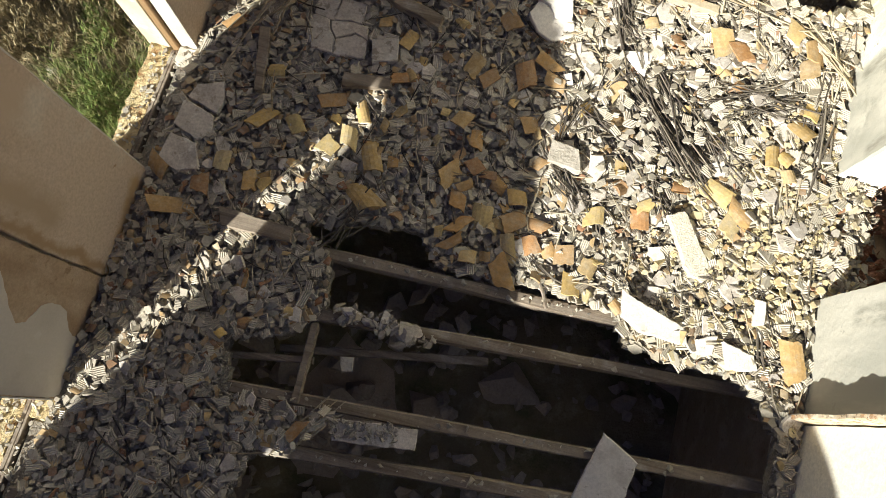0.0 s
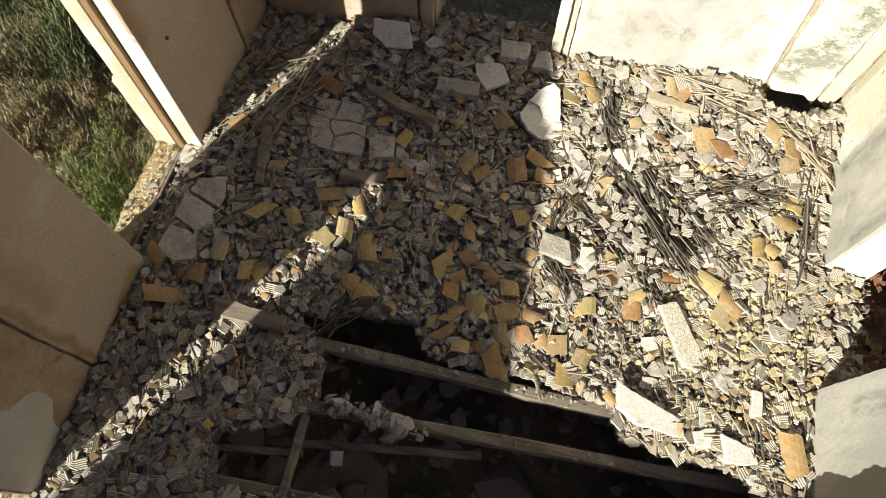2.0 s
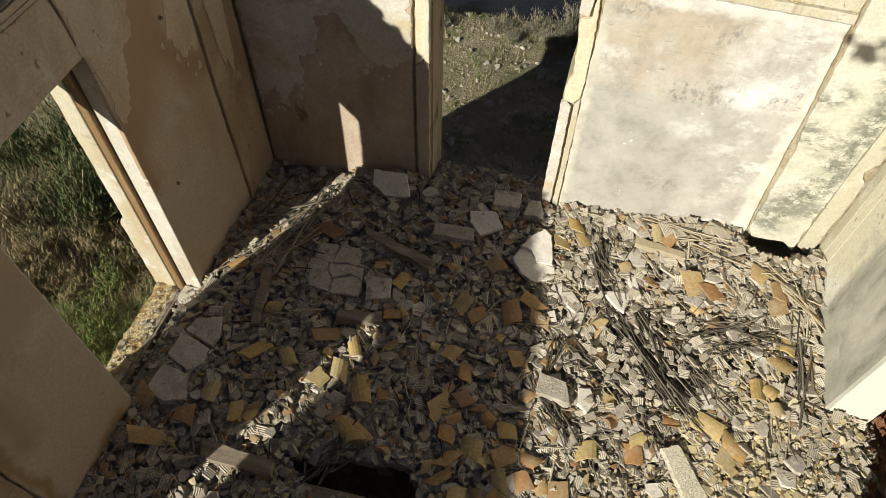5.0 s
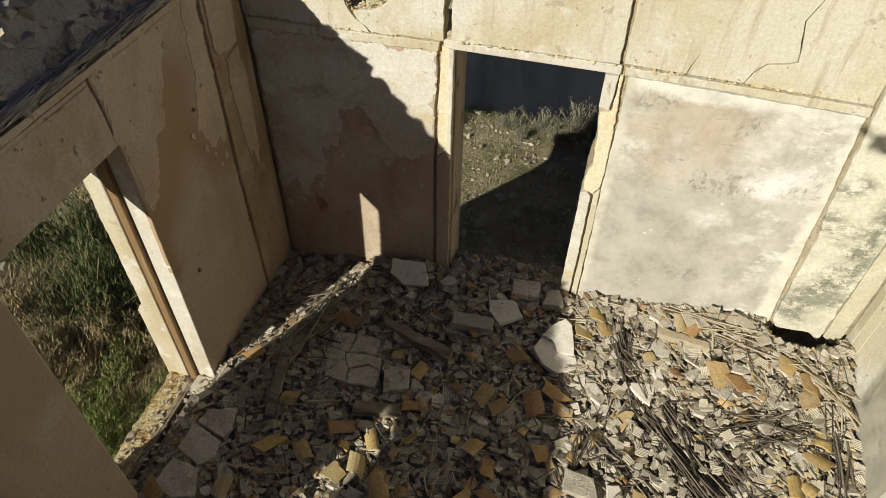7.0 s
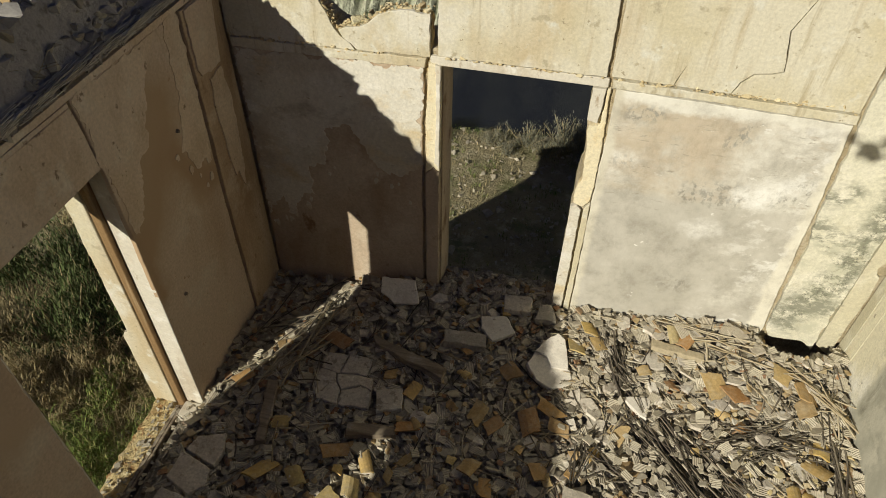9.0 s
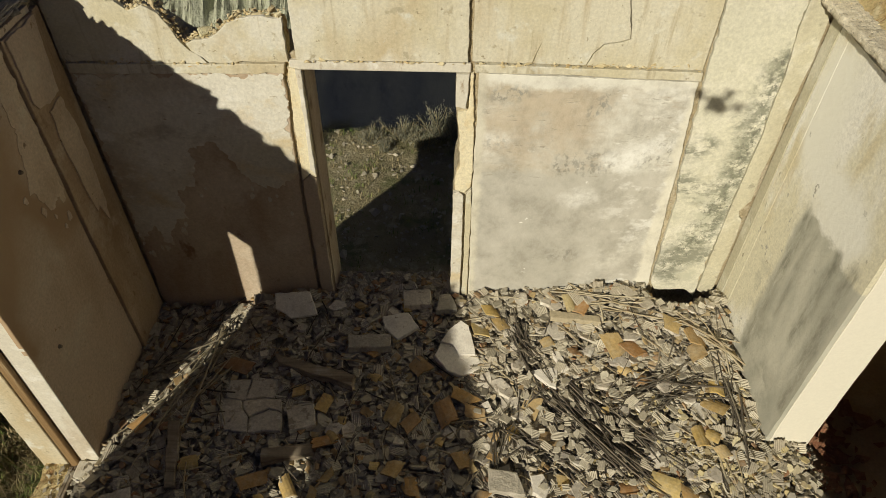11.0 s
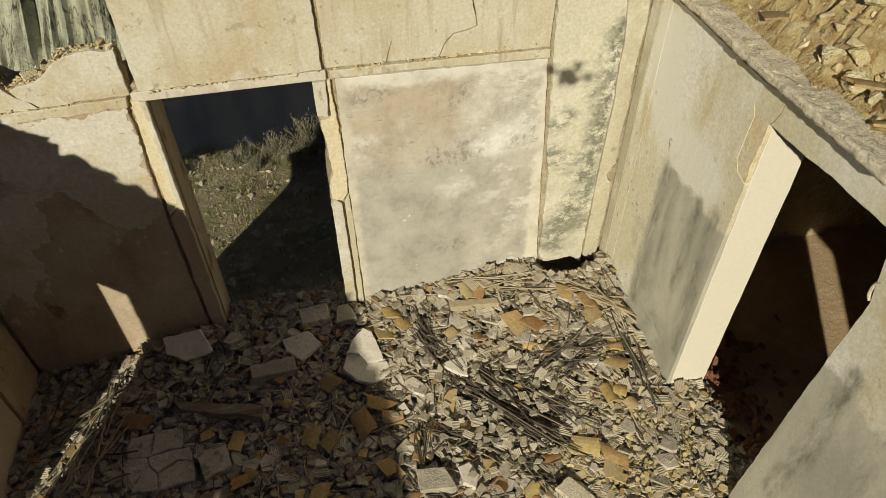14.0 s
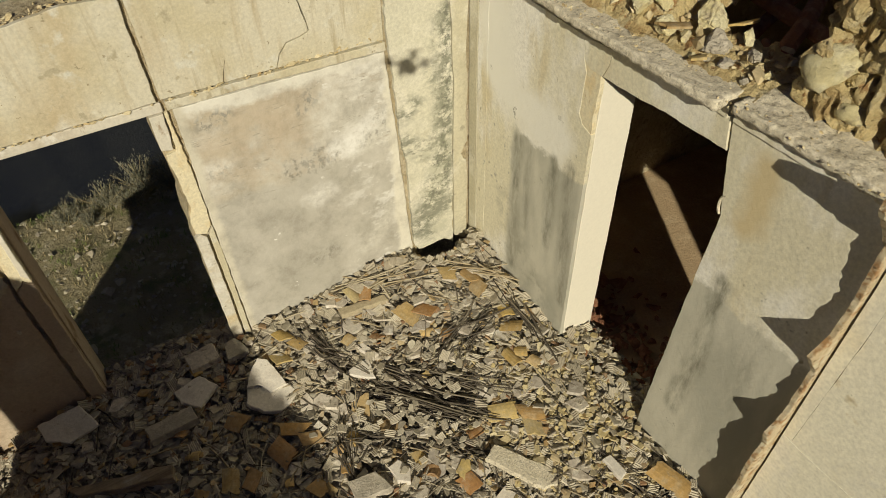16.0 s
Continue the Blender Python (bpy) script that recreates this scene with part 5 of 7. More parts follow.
for _ in range(150):
    x, y = R.gauss(1.0, 0.22), R.gauss(2.45, 0.28)
    a = R.uniform(0.016, 0.04)
    piece = ribbed(R, a, a * R.uniform(0.8, 1.7), 0.01, max(2, int(a / 0.006))) if R.random() < 0.5 else shard(R, a * 1.3, a, 0.012)
    (prints if len(piece[0]) > 16 else plaster).add(piece, turned(R, x, y, heap_z(x, y) + R.uniform(0.07, 0.11), 18))
for _ in range(1500):
    x, y = spot()
    bits.add(tile_bit(R, R.uniform(0.02, 0.07), R.uniform(0.02, 0.06), R.uniform(0.3, 1.2), seg=3), turned(R, x, y, heap_z(x, y) + R.uniform(0.01, 0.05), 18))
for heap, nm, mat, lab in ((gravel, "gravel", M_RUBBLE, "fine grey plaster crumbs over the floor"), (plaster, "plaster_rubble", M_RUBBLE, "broken grey and cream plaster lumps heaped on the floor"), (prints, "ribbed_plaster_rubble", M_RIB, "pale plaster fragments printed with reed ribs"), (bits, "tile_rubble", M_TILEBIT, "small ochre clay tile fragments in the rubble")):
    tagged(heap.build(nm, mat), lab, "rubble", kind="stuff")

reeds, pale = Heap(), Heap()
for _ in range(1700):
    x, y = spot()
    if x < 0.1 and R.random() < 0.5:
        continue
    a, ln = R.uniform(0, math.pi) if R.random() < 0.75 else R.gauss(-0.9, 0.3), R.uniform(0.06, 0.38)
    dx, dy = math.cos(a) * ln / 2, math.sin(a) * ln / 2
    if inside(HOLE, x + dx, y + dy) or inside(HOLE, x - dx, y - dy) or abs(x + dx) > 2.3 or abs(x - dx) > 2.3 or y + abs(dy) > 3.65:
        continue
    z = 0.035 + R.uniform(0, 0.04)
    (reeds if R.random() < 0.6 else pale).add(stick((x - dx, y - dy, heap_z(x - dx, y - dy) + z), (x + dx, y + dy, heap_z(x + dx, y + dy) + z), R.uniform(0.003, 0.007), R))
tagged(reeds.build("loose_reeds", M_REED), "loose dark ceiling reeds scattered over rubble", "reeds", kind="stuff")
tagged(pale.build("loose_pale_reeds", M_REEDP), "loose straw-coloured reeds scattered over rubble", "reeds", kind="stuff")


def reed_bundle(a, b, spread, count, mat, label):
    hp = Heap()
    for _ in range(count):
        s0 = R.uniform(-0.12, 0.6)
        s1 = s0 + R.uniform(0.35, 0.9)
        ox, oy, qx, qy = (R.gauss(0, spread) for _ in range(4))
        x0, y0 = a[0] + (b[0] - a[0]) * s0 + ox, a[1] + (b[1] - a[1]) * s0 + oy
        x1, y1 = a[0] + (b[0] - a[0]) * s1 + qx, a[1] + (b[1] - a[1]) * s1 + qy
        lift = 0.05 + abs(R.gauss(0, 0.028))
        hp.add(stick((x0, y0, heap_z(x0, y0) + lift), (x1, y1, heap_z(x1, y1) + lift * R.uniform(0.6, 1.4)), R.uniform(0.003, 0.0075), R, 5, 0.03))
    return tagged(hp.build("reed_sheaf", mat), label, "reeds", kind="stuff")


DARKREED, THINREED = "dark weathered bundle of ceiling reeds on the rubble", "thin dark bundle of reeds on the rubble"
reed_bundle((0.76, 2.76), (1.31, 2.11), 0.06, 70, M_REED, DARKREED)
reed_bundle((1.00, 2.78), (1.45, 2.19), 0.07, 46, M_REED, DARKREED)
reed_bundle((0.50, 3.41), (0.71, 2.97), 0.06, 40, M_REED, THINREED)
reed_bundle((0.48, 2.59), (0.34, 2.14), 0.045, 22, M_REED, THINREED)
reed_bundle((0.43, 2.38), (0.82, 2.23), 0.06, 26, M_REED, THINREED)
reed_bundle((1.31, 2.65), (1.89, 2.75), 0.09, 26, M_REED, THINREED)
reed_bundle((1.07, 2.00), (1.34, 1.65), 0.05, 16, M_REED, THINREED)
reed_bundle((0.26, 2.03), (0.57, 1.68), 0.06, 16, M_REED, THINREED)
reed_bundle((-1.78, 3.42), (-2.36, 2.46), 0.13, 16, M_REEDP, "straw-coloured laths scattered along the wall foot")
reed_bundle((-1.9, 3.5), (-2.4, 2.9), 0.12, 14, M_REED, "dark laths heaped in the corner of the room")
reed_bundle((0.95, 3.58), (1.7, 3.42), 0.08, 14, M_REEDP, "straw-coloured reeds against the wall foot")
reed_bundle((1.9, 3.3), (2.25, 2.95), 0.06, 22, M_REEDP, "straw-coloured reeds in the corner of the room")
reed_bundle((2.18, 2.95), (2.16, 2.3), 0.03, 14, M_REED, "thin dark bundle of reeds beside the wall")
reed_bundle((-1.15, 0.85), (-1.0, 1.2), 0.06, 16, M_REED, "reed ends hanging at the edge of the hole")
reed_bundle((-0.98, -0.60), (-0.78, -0.30), 0.035, 40, M_REEDP, "straw-coloured reeds at the edge of the hole")


def rod(a, b, rad, mat, label):
    hp = Heap()
    hp.add(stick((*a, heap_z(*a) + 0.05), (*b, heap_z(*b) + 0.05), rad, R, 6, 0.02))
    return tagged(hp.build("stick", mat), label, "stick")


rod((1.90, 1.58), (1.93, 1.22), 0.009, M_REED, "thin dark stick lying on the rubble")
rod((1.95, 1.02), (2.0, 0.58), 0.009, M_REED, "thin dark stick lying on the rubble")
rod((0.20, 2.66), (0.62, 1.95), 0.010, M_BEAM, "long thin dark stick lying on the rubble")
rod((0.48, 2.55), (0.30, 2.10), 0.007, M_REED, "thin dark stick lying on the rubble")
rod((0.45, 1.02), (0.56, 0.82), 0.014, M_BEAM, "short weathered lath over the hole's edge")


def loose(name, piece, mat, m, label, category, group=""):
    me = bpy.data.meshes.new(name)
    me.from_pydata(piece[0].tolist(), [], piece[1])
    me.update()
    ob = finish(name, me, mat)
    ob.matrix_world = m
    return tagged(ob, label, category, group)


# east end of the floor: x, y, length, width, curve, turn; then the darker west end and the red ones
TILES = [(0.35, 3.46, 0.13, 0.12, 0.5, 20), (0.26, 3.28, 0.15, 0.13, 0.3, 8), (0.44, 3.33, 0.12, 0.11, 0.8, 30), (1.03, 3.50, 0.16, 0.12, 0.7, 20), (1.13, 3.46, 0.14, 0.10, 0.8, -30), (1.36, 3.10, 0.20, 0.17, 0.2, 28), (1.50, 3.04, 0.18, 0.13, 0.2, 30), (1.99, 2.98, 0.16, 0.13, 0.5, 10), (1.83, 3.22, 0.14, 0.13, 0.4, 60), (0.82, 3.16, 0.09, 0.09, 0.9, 25), (0.66, 2.62, 0.16, 0.14, 0.4, -25), (0.77, 2.34, 0.22, 0.13, 0.3, 78), (0.85, 1.99, 0.11, 0.10, 0.6, 5), (1.24, 2.54, 0.11, 0.06, 0.9, 20), (1.86, 2.27, 0.18, 0.10, 1.6, 0), (1.95, 2.27, 0.10, 0.09, 1.2, 50), (2.03, 2.52, 0.18, 0.12, 0.8, 45), (2.08, 2.68, 0.13, 0.10, 0.9, -10), (1.99, 2.14, 0.10, 0.08, 1.4, 20), (1.55, 1.93, 0.22, 0.13, 0.7, 65), (1.71, 1.79, 0.20, 0.11, 0.8, 50), (1.66, 1.69, 0.15, 0.13, 0.6, -20), (0.74, 1.58, 0.14, 0.15, 1.1, 8), (1.07, 1.63, 0.15, 0.13, 1.0, 10), (1.09, 1.74, 0.14, 0.09, 0.8, -55), (0.78, 1.19, 0.13, 0.12, 1.2, -15), (0.69, 1.03, 0.16, 0.13, 0.5, 5), (2.20, 0.84, 0.28, 0.14, 0.9, 15)]
TILES += [(-0.41, 2.08, 0.14, 0.12, 0.7, -25), (-0.43, 2.54, 0.17, 0.12, 0.7, -20), (-0.07, 1.38, 0.18, 0.15, 1.1, 8), (0.15, 1.58, 0.12, 0.14, 0.8, 20), (-1.35, 1.60, 0.13, 0.14, 1.0, -25), (-1.22, 1.71, 0.18, 0.13, 1.7, 10), (-1.17, 1.93, 0.17, 0.09, 1.5, 30), (-1.01, 1.61, 0.28, 0.14, 1.2, 25), (-0.99, 1.28, 0.25, 0.15, 1.2, 48), (-0.90, 1.27, 0.15, 0.11, 1.0, 60), (0.18, 1.19, 0.22, 0.10, 0.9, 15), (0.33, 1.25, 0.14, 0.13, 0.7, 35), (-1.91, 1.68, 0.22, 0.12, 0.7, -25), (-1.83, 1.17, 0.17, 0.11, 0.9, 10), (-1.72, 1.18, 0.12, 0.09, 0.8, -20), (-2.09, 1.27, 0.14, 0.12, 1.6, 0), (-1.64, 1.70, 0.16, 0.11, 0.9, 40), (-0.10, 1.04, 0.10, 0.12, 0.9, 0), (-2.39, 2.41, 0.16, 0.09, 0.9, -45), (-2.55, 1.11, 0.18, 0.12, 0.7, 60)]
RED_TILES = [(1.98, 3.11, 0.18, 0.15, 0.3, 15), (1.04, 3.07, 0.09, 0.08, 0.7, 20), (0.59, 1.25, 0.15, 0.15, 0.3, 12), (0.12, 2.70, 0.20, 0.10, 0.4, 62), (0.21, 2.56, 0.17, 0.10, 0.5, 74), (-0.02, 2.57, 0.22, 0.15, 0.8, 20), (-0.29, 2.47, 0.16, 0.12, 0.6, -40), (-0.24, 2.96, 0.17, 0.14, 0.3, 42), (-0.26, 1.94, 0.13, 0.09, 0.6, 10), (-0.36, 1.80, 0.12, 0.06, 0.5, -30), (-0.22, 1.74, 0.13, 0.11, 0.4, 50), (-0.39, 1.63, 0.20, 0.15, 0.3, -40), (-0.28, 1.45, 0.14, 0.12, 0.4, 5), (0.17, 1.40, 0.20, 0.14, 0.6, -50), (0.35, 1.41, 0.17, 0.09, 0.8, 76), (0.11, 2.16, 0.14, 0.13, 0.4, 30), (0.17, 0.99, 0.24, 0.14, 0.2, 30), (-0.24, 1.12, 0.18, 0.07, 0.5, -48), (-0.22, 1.27, 0.18, 0.09, 0.8, -35), (-2.34, 0.83, 0.33, 0.13, 0.7, -70), (-2.19, 1.05, 0.14, 0.13, 0.5, 15), (-0.93, 2.30, 0.24, 0.09, 0.5, -62), (-1.21, 2.73, 0.11, 0.10, 0.3, 5), (-0.99, 2.62, 0.16, 0.10, 0.5, -20), (-1.75, 2.96, 0.24, 0.12, 0.4, 70), (-1.42, 1.98, 0.24, 0.10, 0.5, -65)]
for mat, rows, label in ((M_TILE, TILES, "broken ochre clay roof tile lying on the rubble"), (M_TILERED, RED_TILES, "broken red-brown clay roof tile lying on the rubble")):
    for x, y, ln, wd, bend, turn in rows:
        loose("roof_tile_fragment", tile_bit(R, ln, wd, bend * 1.15), mat, pose(x, y, heap_z(x, y) + (0.085 if x > 0.5 and y > 2.9 else 0.060), R.gauss(0, 12), R.gauss(0, 12), turn), label, "roof tile", "broken roof tiles on the floor")
for k in range(64):
    x, y = spot()
    if k % 2:
        x, y = R.gauss(-0.2, 0.7), R.gauss(1.6, 0.5)
        if inside(HOLE, x, y):
            continue
    if abs(x) > 2.2 or y > 3.55:
        continue
    loose("roof_tile_fragment", tile_bit(R, R.uniform(0.06, 0.14), R.uniform(0.05, 0.10), R.uniform(0.6, 2.0)), M_TILERED if k % 3 == 0 else M_TILE, pose(x, y, heap_z(x, y) + 0.050, R.gauss(0, 20), R.gauss(0, 20), R.uniform(0, 360)), "small broken clay roof tile lying on the rubble", "roof tile", "broken roof tiles on the floor")


for k in range(240):
    x, y = spot() if k % 2 else (R.uniform(0.3, 2.2), R.uniform(1.6, 3.55))
    if abs(x) > 2.25 or y > 3.6 or y < -0.9:
        continue
    a = R.uniform(0.04, 0.085) if x > 0.2 else R.uniform(0.04, 0.07)
    if R.random() < 0.7:
        piece = shard(R, a * R.uniform(1, 1.5), a, R.uniform(0.012, 0.028))
        loose("plaster_shard", piece, M_SLAB, pose(x, y, heap_z(x, y) + 0.045, R.gauss(0, 10), R.gauss(0, 10), R.uniform(0, 360)), "flat broken plaster piece lying on the rubble", "plaster shard", "plaster shards on the floor")
    else:
        piece = hull_chunk(R, (a * 0.9, a * 0.7, a * 0.5), 1, 20)
        loose("rubble_stone", piece, M_STONE, turned(R, x, y, heap_z(x, y) + 0.03, 20), "grey lump of mortar lying on the rubble", "stone", "rubble stones on the floor")


def slab(name, pts, thick, mat, label, category="plaster slab", lift=0.03, tilt=(0, 0), seed=1, at=None):
    """A flat broken slab with the given outline in plan."""
    cx, cy = sum(p[0] for p in pts) / len(pts), sum(p[1] for p in pts) / len(pts)
    ob = plate(name, [(p[0] - cx, p[1] - cy) for p in pts], "z", thick, -thick, mat, step=0.035, jag=0.007, seed=seed, chamfer=0.006)
    ob.matrix_world = pose(cx, cy, (heap_z(cx, cy) if at is None else at) + lift, tilt[0], tilt[1], 0)
    return tagged(ob, label, category)


CRACKED = ([(-1.80, 2.66), (-1.63, 2.64), (-1.62, 2.84), (-1.79, 2.83)], [(-1.622, 2.64), (-1.49, 2.67), (-1.40, 2.66), (-1.40, 2.85), (-1.612, 2.84)], [(-1.73, 2.36), (-1.55, 2.35), (-1.57, 2.48), (-1.63, 2.55), (-1.66, 2.635), (-1.80, 2.652), (-1.80, 2.5)], [(-1.542, 2.35), (-1.30, 2.37), (-1.31, 2.52), (-1.42, 2.56), (-1.56, 2.485)], [(-1.565, 2.492), (-1.425, 2.568), (-1.315, 2.53), (-1.34, 2.65), (-1.49, 2.66), (-1.645, 2.632), (-1.622, 2.555)])
for k, pts in enumerate(CRACKED):
    slab("plaster_slab", pts, 0.05, M_SLAB, "cracked pale plaster slab lying flat on rubble", lift=0.022 + 0.004 * (k % 3), tilt=(R.gauss(0, 1.5), R.gauss(0, 1.5)), seed=k + 1)
slab("plaster_slab", [(-1.28, 2.54), (-1.07, 2.61), (-1.03, 2.42), (-1.22, 2.35)], 0.06, M_SLAB, "small broken plaster slab lying flat on rubble", seed=5)
slab("plaster_slab", [(0.080, 3.363), (0.150, 3.323), (0.200, 3.163), (0.220, 3.063), (0.080, 3.043), (0.020, 3.133), (-0.080, 3.143), (-0.020, 3.253)], 0.05, M_WHITESLAB, "large white plaster slab leaning on rubble", lift=0.07, tilt=(14, 10), seed=6)
slab("plaster_slab", [(0.225, 3.087), (0.270, 2.987), (0.200, 2.917), (0.090, 2.877), (-0.030, 2.917), (-0.130, 3.037), (-0.080, 3.167), (0.015, 3.157), (0.075, 3.067)], 0.05, M_WHITESLAB, "large white plaster slab leaning on rubble", lift=0.045, tilt=(12, 9), seed=46)
slab("plaster_slab", [(-2.488, 1.815), (-2.288, 1.895), (-2.238, 1.755), (-2.258, 1.625), (-2.518, 1.695)], 0.05, M_SLAB, "pale broken plaster slab beside the wall", seed=7)
slab("plaster_slab", [(-2.529, 1.669), (-2.269, 1.594), (-2.249, 1.469), (-2.339, 1.379), (-2.549, 1.459)], 0.05, M_SLAB, "pale broken plaster slab beside the wall", seed=8, tilt=(5, 5))
slab("plaster_slab", [(-2.539, 1.381), (-2.319, 1.351), (-2.249, 1.161), (-2.399, 1.101), (-2.569, 1.151)], 0.06, M_SLAB, "thick pale plaster slab beside the wall", seed=48, tilt=(4, 3))
slab("board", [(-1.407, 2.210), (-1.027, 2.260), (-1.007, 2.180), (-1.387, 2.090)], 0.05, M_BEAM, "short brown timber board on the rubble", "plank", lift=0.05, seed=49)
slab("plaster_slab", [(-0.86, 3.20), (-0.50, 3.22), (-0.48, 3.08), (-0.84, 3.06)], 0.08, M_STONE, "long grey stone block on the rubble", "stone block", seed=9)
slab("plaster_slab", [(0.662, 2.922), (0.902, 2.972), (0.867, 2.762), (0.812, 2.782)], 0.03, M_WHITESLAB, "white triangular plaster shard on reeds", lift=0.06, seed=10)
slab("plaster_slab", [(0.854, 3.115), (0.924, 3.105), (0.984, 2.935), (0.924, 2.905)], 0.03, M_WHITESLAB, "narrow white plaster shard on the rubble", lift=0.05, seed=11)
slab("plaster_slab", [(0.608, 2.039), (0.698, 2.059), (0.748, 1.949), (0.698, 1.849), (0.618, 1.909)], 0.05, M_WHITESLAB, "bright white broken lump of plaster", lift=0.04, seed=12)
slab("stone_block", [(0.300, 2.072), (0.510, 2.042), (0.560, 1.872), (0.300, 1.892)], 0.09, M_STONE, "rough grey mortar block on the rubble", "stone block", seed=13)
slab("plaster_slab", [(1.90, 1.20), (1.97, 1.20), (1.98, 1.04), (1.91, 1.02)], 0.04, M_WHITESLAB, "small white plaster shard on the rubble", lift=0.05, seed=14)
slab("plaster_slab", [(1.04, 1.06), (1.50, 0.90), (1.55, 0.78), (1.20, 0.80), (1.06, 0.88)], 0.06, M_WHITESLAB, "white plaster slab at the edge of the hole", lift=0.06, seed=15)
slab("plaster_slab", [(1.58, 0.84), (1.72, 0.90), (1.70, 0.76), (1.60, 0.74)], 0.05, M_WHITESLAB, "white plaster slab at the edge of the hole", lift=0.03, seed=16)
slab("plaster_slab", [(1.74, 0.86), (1.95, 0.82), (1.99, 0.72), (1.80, 0.68)], 0.05, M_WHITESLAB, "white plaster slab at the edge of the hole", lift=0.03, seed=17)
slab("plaster_slab", [(-0.58, 3.40), (-0.36, 3.44), (-0.26, 3.30), (-0.44, 3.18), (-0.56, 3.28)], 0.04, M_WHITESLAB, "broken white plaster slab on the rubble", lift=0.04, tilt=(10, 0), seed=18)
slab("plaster_slab", [(-1.52, 3.56), (-1.22, 3.58), (-1.14, 3.38), (-1.36, 3.34), (-1.50, 3.42)], 0.04, M_WHITESLAB, "broken white plaster slab leaning at the wall foot", lift=0.10, tilt=(28, 0), seed=19)
slab("stone_block", [(-0.1, 3.62), (0.0, 3.64), (0.06, 3.46), (-0.12, 3.44)], 0.07, M_STONE, "grey stone block in the doorway", "stone block", seed=20)
slab("plaster_slab", [(-0.42, 3.66), (-0.18, 3.68), (-0.16, 3.5), (-0.40, 3.48)], 0.06, M_SLAB, "broken plaster slab in the doorway", lift=0.04, seed=21)
slab("board", [(1.230, 1.682), (1.350, 1.742), (1.630, 1.332), (1.560, 1.252), (1.460, 1.282)], 0.05, M_MORTAR, "long grey mortar-crusted plank on the rubble", "plank", lift=0.05, seed=22)
slab("board", [(-1.46, 3.04), (-1.40, 2.94), (-0.78, 2.73), (-0.76, 2.84)], 0.08, M_BEAM, "dark broken timber lying on the rubble", "plank", lift=0.05, seed=23)
slab("board", [(0.86, 3.44), (1.28, 3.38), (1.28, 3.31), (0.86, 3.36)], 0.05, M_REEDP, "pale split plank lying on the rubble", "plank", lift=0.06, seed=24)
slab("board", [(-1.98, 0.92), (-1.40, 0.90), (-1.38, 0.79), (-1.92, 0.78)], 0.06, M_BEAM, "weathered timber plank on the rubble", "plank", lift=0.05, seed=25)
slab("board", [(-2.180, 2.427), (-2.090, 2.437), (-1.970, 1.897), (-2.040, 1.877)], 0.05, M_BEAM, "dark weathered board on the rubble", "plank", lift=0.04, seed=26)
slab("board", [(-0.73, -0.33), (-0.11, -0.25), (-0.10, -0.39), (-0.68, -0.48)], 0.04, M_SLAB, "crusted ceiling board lying across the joists", "plank", lift=-0.19, at=0.0, seed=27)
slab("plaster_slab", [(1.14, 0.08), (1.40, -0.06), (1.36, -0.36), (1.10, -0.52), (1.02, -0.40)], 0.03, M_WHITESLAB, "white plaster slab leaning over the joists", lift=-0.16, at=0.0, tilt=(12, -8), seed=28)
for x, y, s, mat in ((-0.57, 0.43, 0.075, M_SLAB), (-0.36, 0.37, 0.10, M_STONE), (-0.80, 0.41, 0.085, M_SLAB), (-0.46, 0.40, 0.06, M_STONE), (-0.30, 0.42, 0.055, M_SLAB), (-0.68, 0.39, 0.05, M_SLAB)):
    loose("plaster_lump", hull_chunk(R, (s * 1.2, s * 0.85, s * 0.5), 1, 16), mat, turned(R, x, y, -0.20 + s * 0.35, 14), "broken grey plaster lump lying on a joist", "plaster lump", "plaster lumps on the joists")
slab("plaster_slab", [(-0.82, 0.10), (-0.72, 0.12), (-0.70, 0.02), (-0.78, 0.0)], 0.02, M_SLAB, "small white plaster shard caught on a timber", lift=-0.34, at=0.0, seed=32)

crust = Heap()
for _ in range(150):
    u, v = R.random(), R.random()
    x, y = -0.72 + 0.48 * u, -0.47 + 0.10 * u + 0.13 * v
    s = abs(R.gauss(0, 0.012)) + 0.008
    crust.add(lump(R, (s * 1.3, s, s * 0.8), 8), turned(R, x, y, -0.145 + s * 0.3, 40))
for _ in range(160):
    k = R.choice((0, 1, 2, 3))
    ya, yb = ((0.76, 0.93), (0.20, 0.66), (-0.42, 0.02), (-0.82, -0.28))[k]
    x = R.uniform(-1.3, 1.9) if k else R.uniform(-1.0, 0.9)
    y = ya + (yb - ya) * (x - XL + 0.1) / (XR - XL + 0.2) + R.gauss(0, 0.015)
    s = abs(R.gauss(0, 0.012)) + 0.008
    crust.add(lump(R, (s * 1.3, s, s * 0.7), 8), turned(R, x, y, -0.212 + s * 0.3, 30))
for cx, cy, n in ((-0.56, 0.40, 40), (-0.36, 0.36, 40), (-0.82, 0.40, 40)):
    for _ in range(n):
        s = abs(R.gauss(0, 0.018)) + 0.012
        crust.add(lump(R, (s * 1.3, s, s * 0.8), 9), turned(R, cx + R.gauss(0, 0.06), cy + R.gauss(0, 0.035), -0.20 + R.uniform(0, 0.05), 30))
tagged(crust.build("joist_rubble", M_RUBBLE), "plaster crumbs lying on the joists and boards", "rubble", kind="stuff")

perch = Heap()
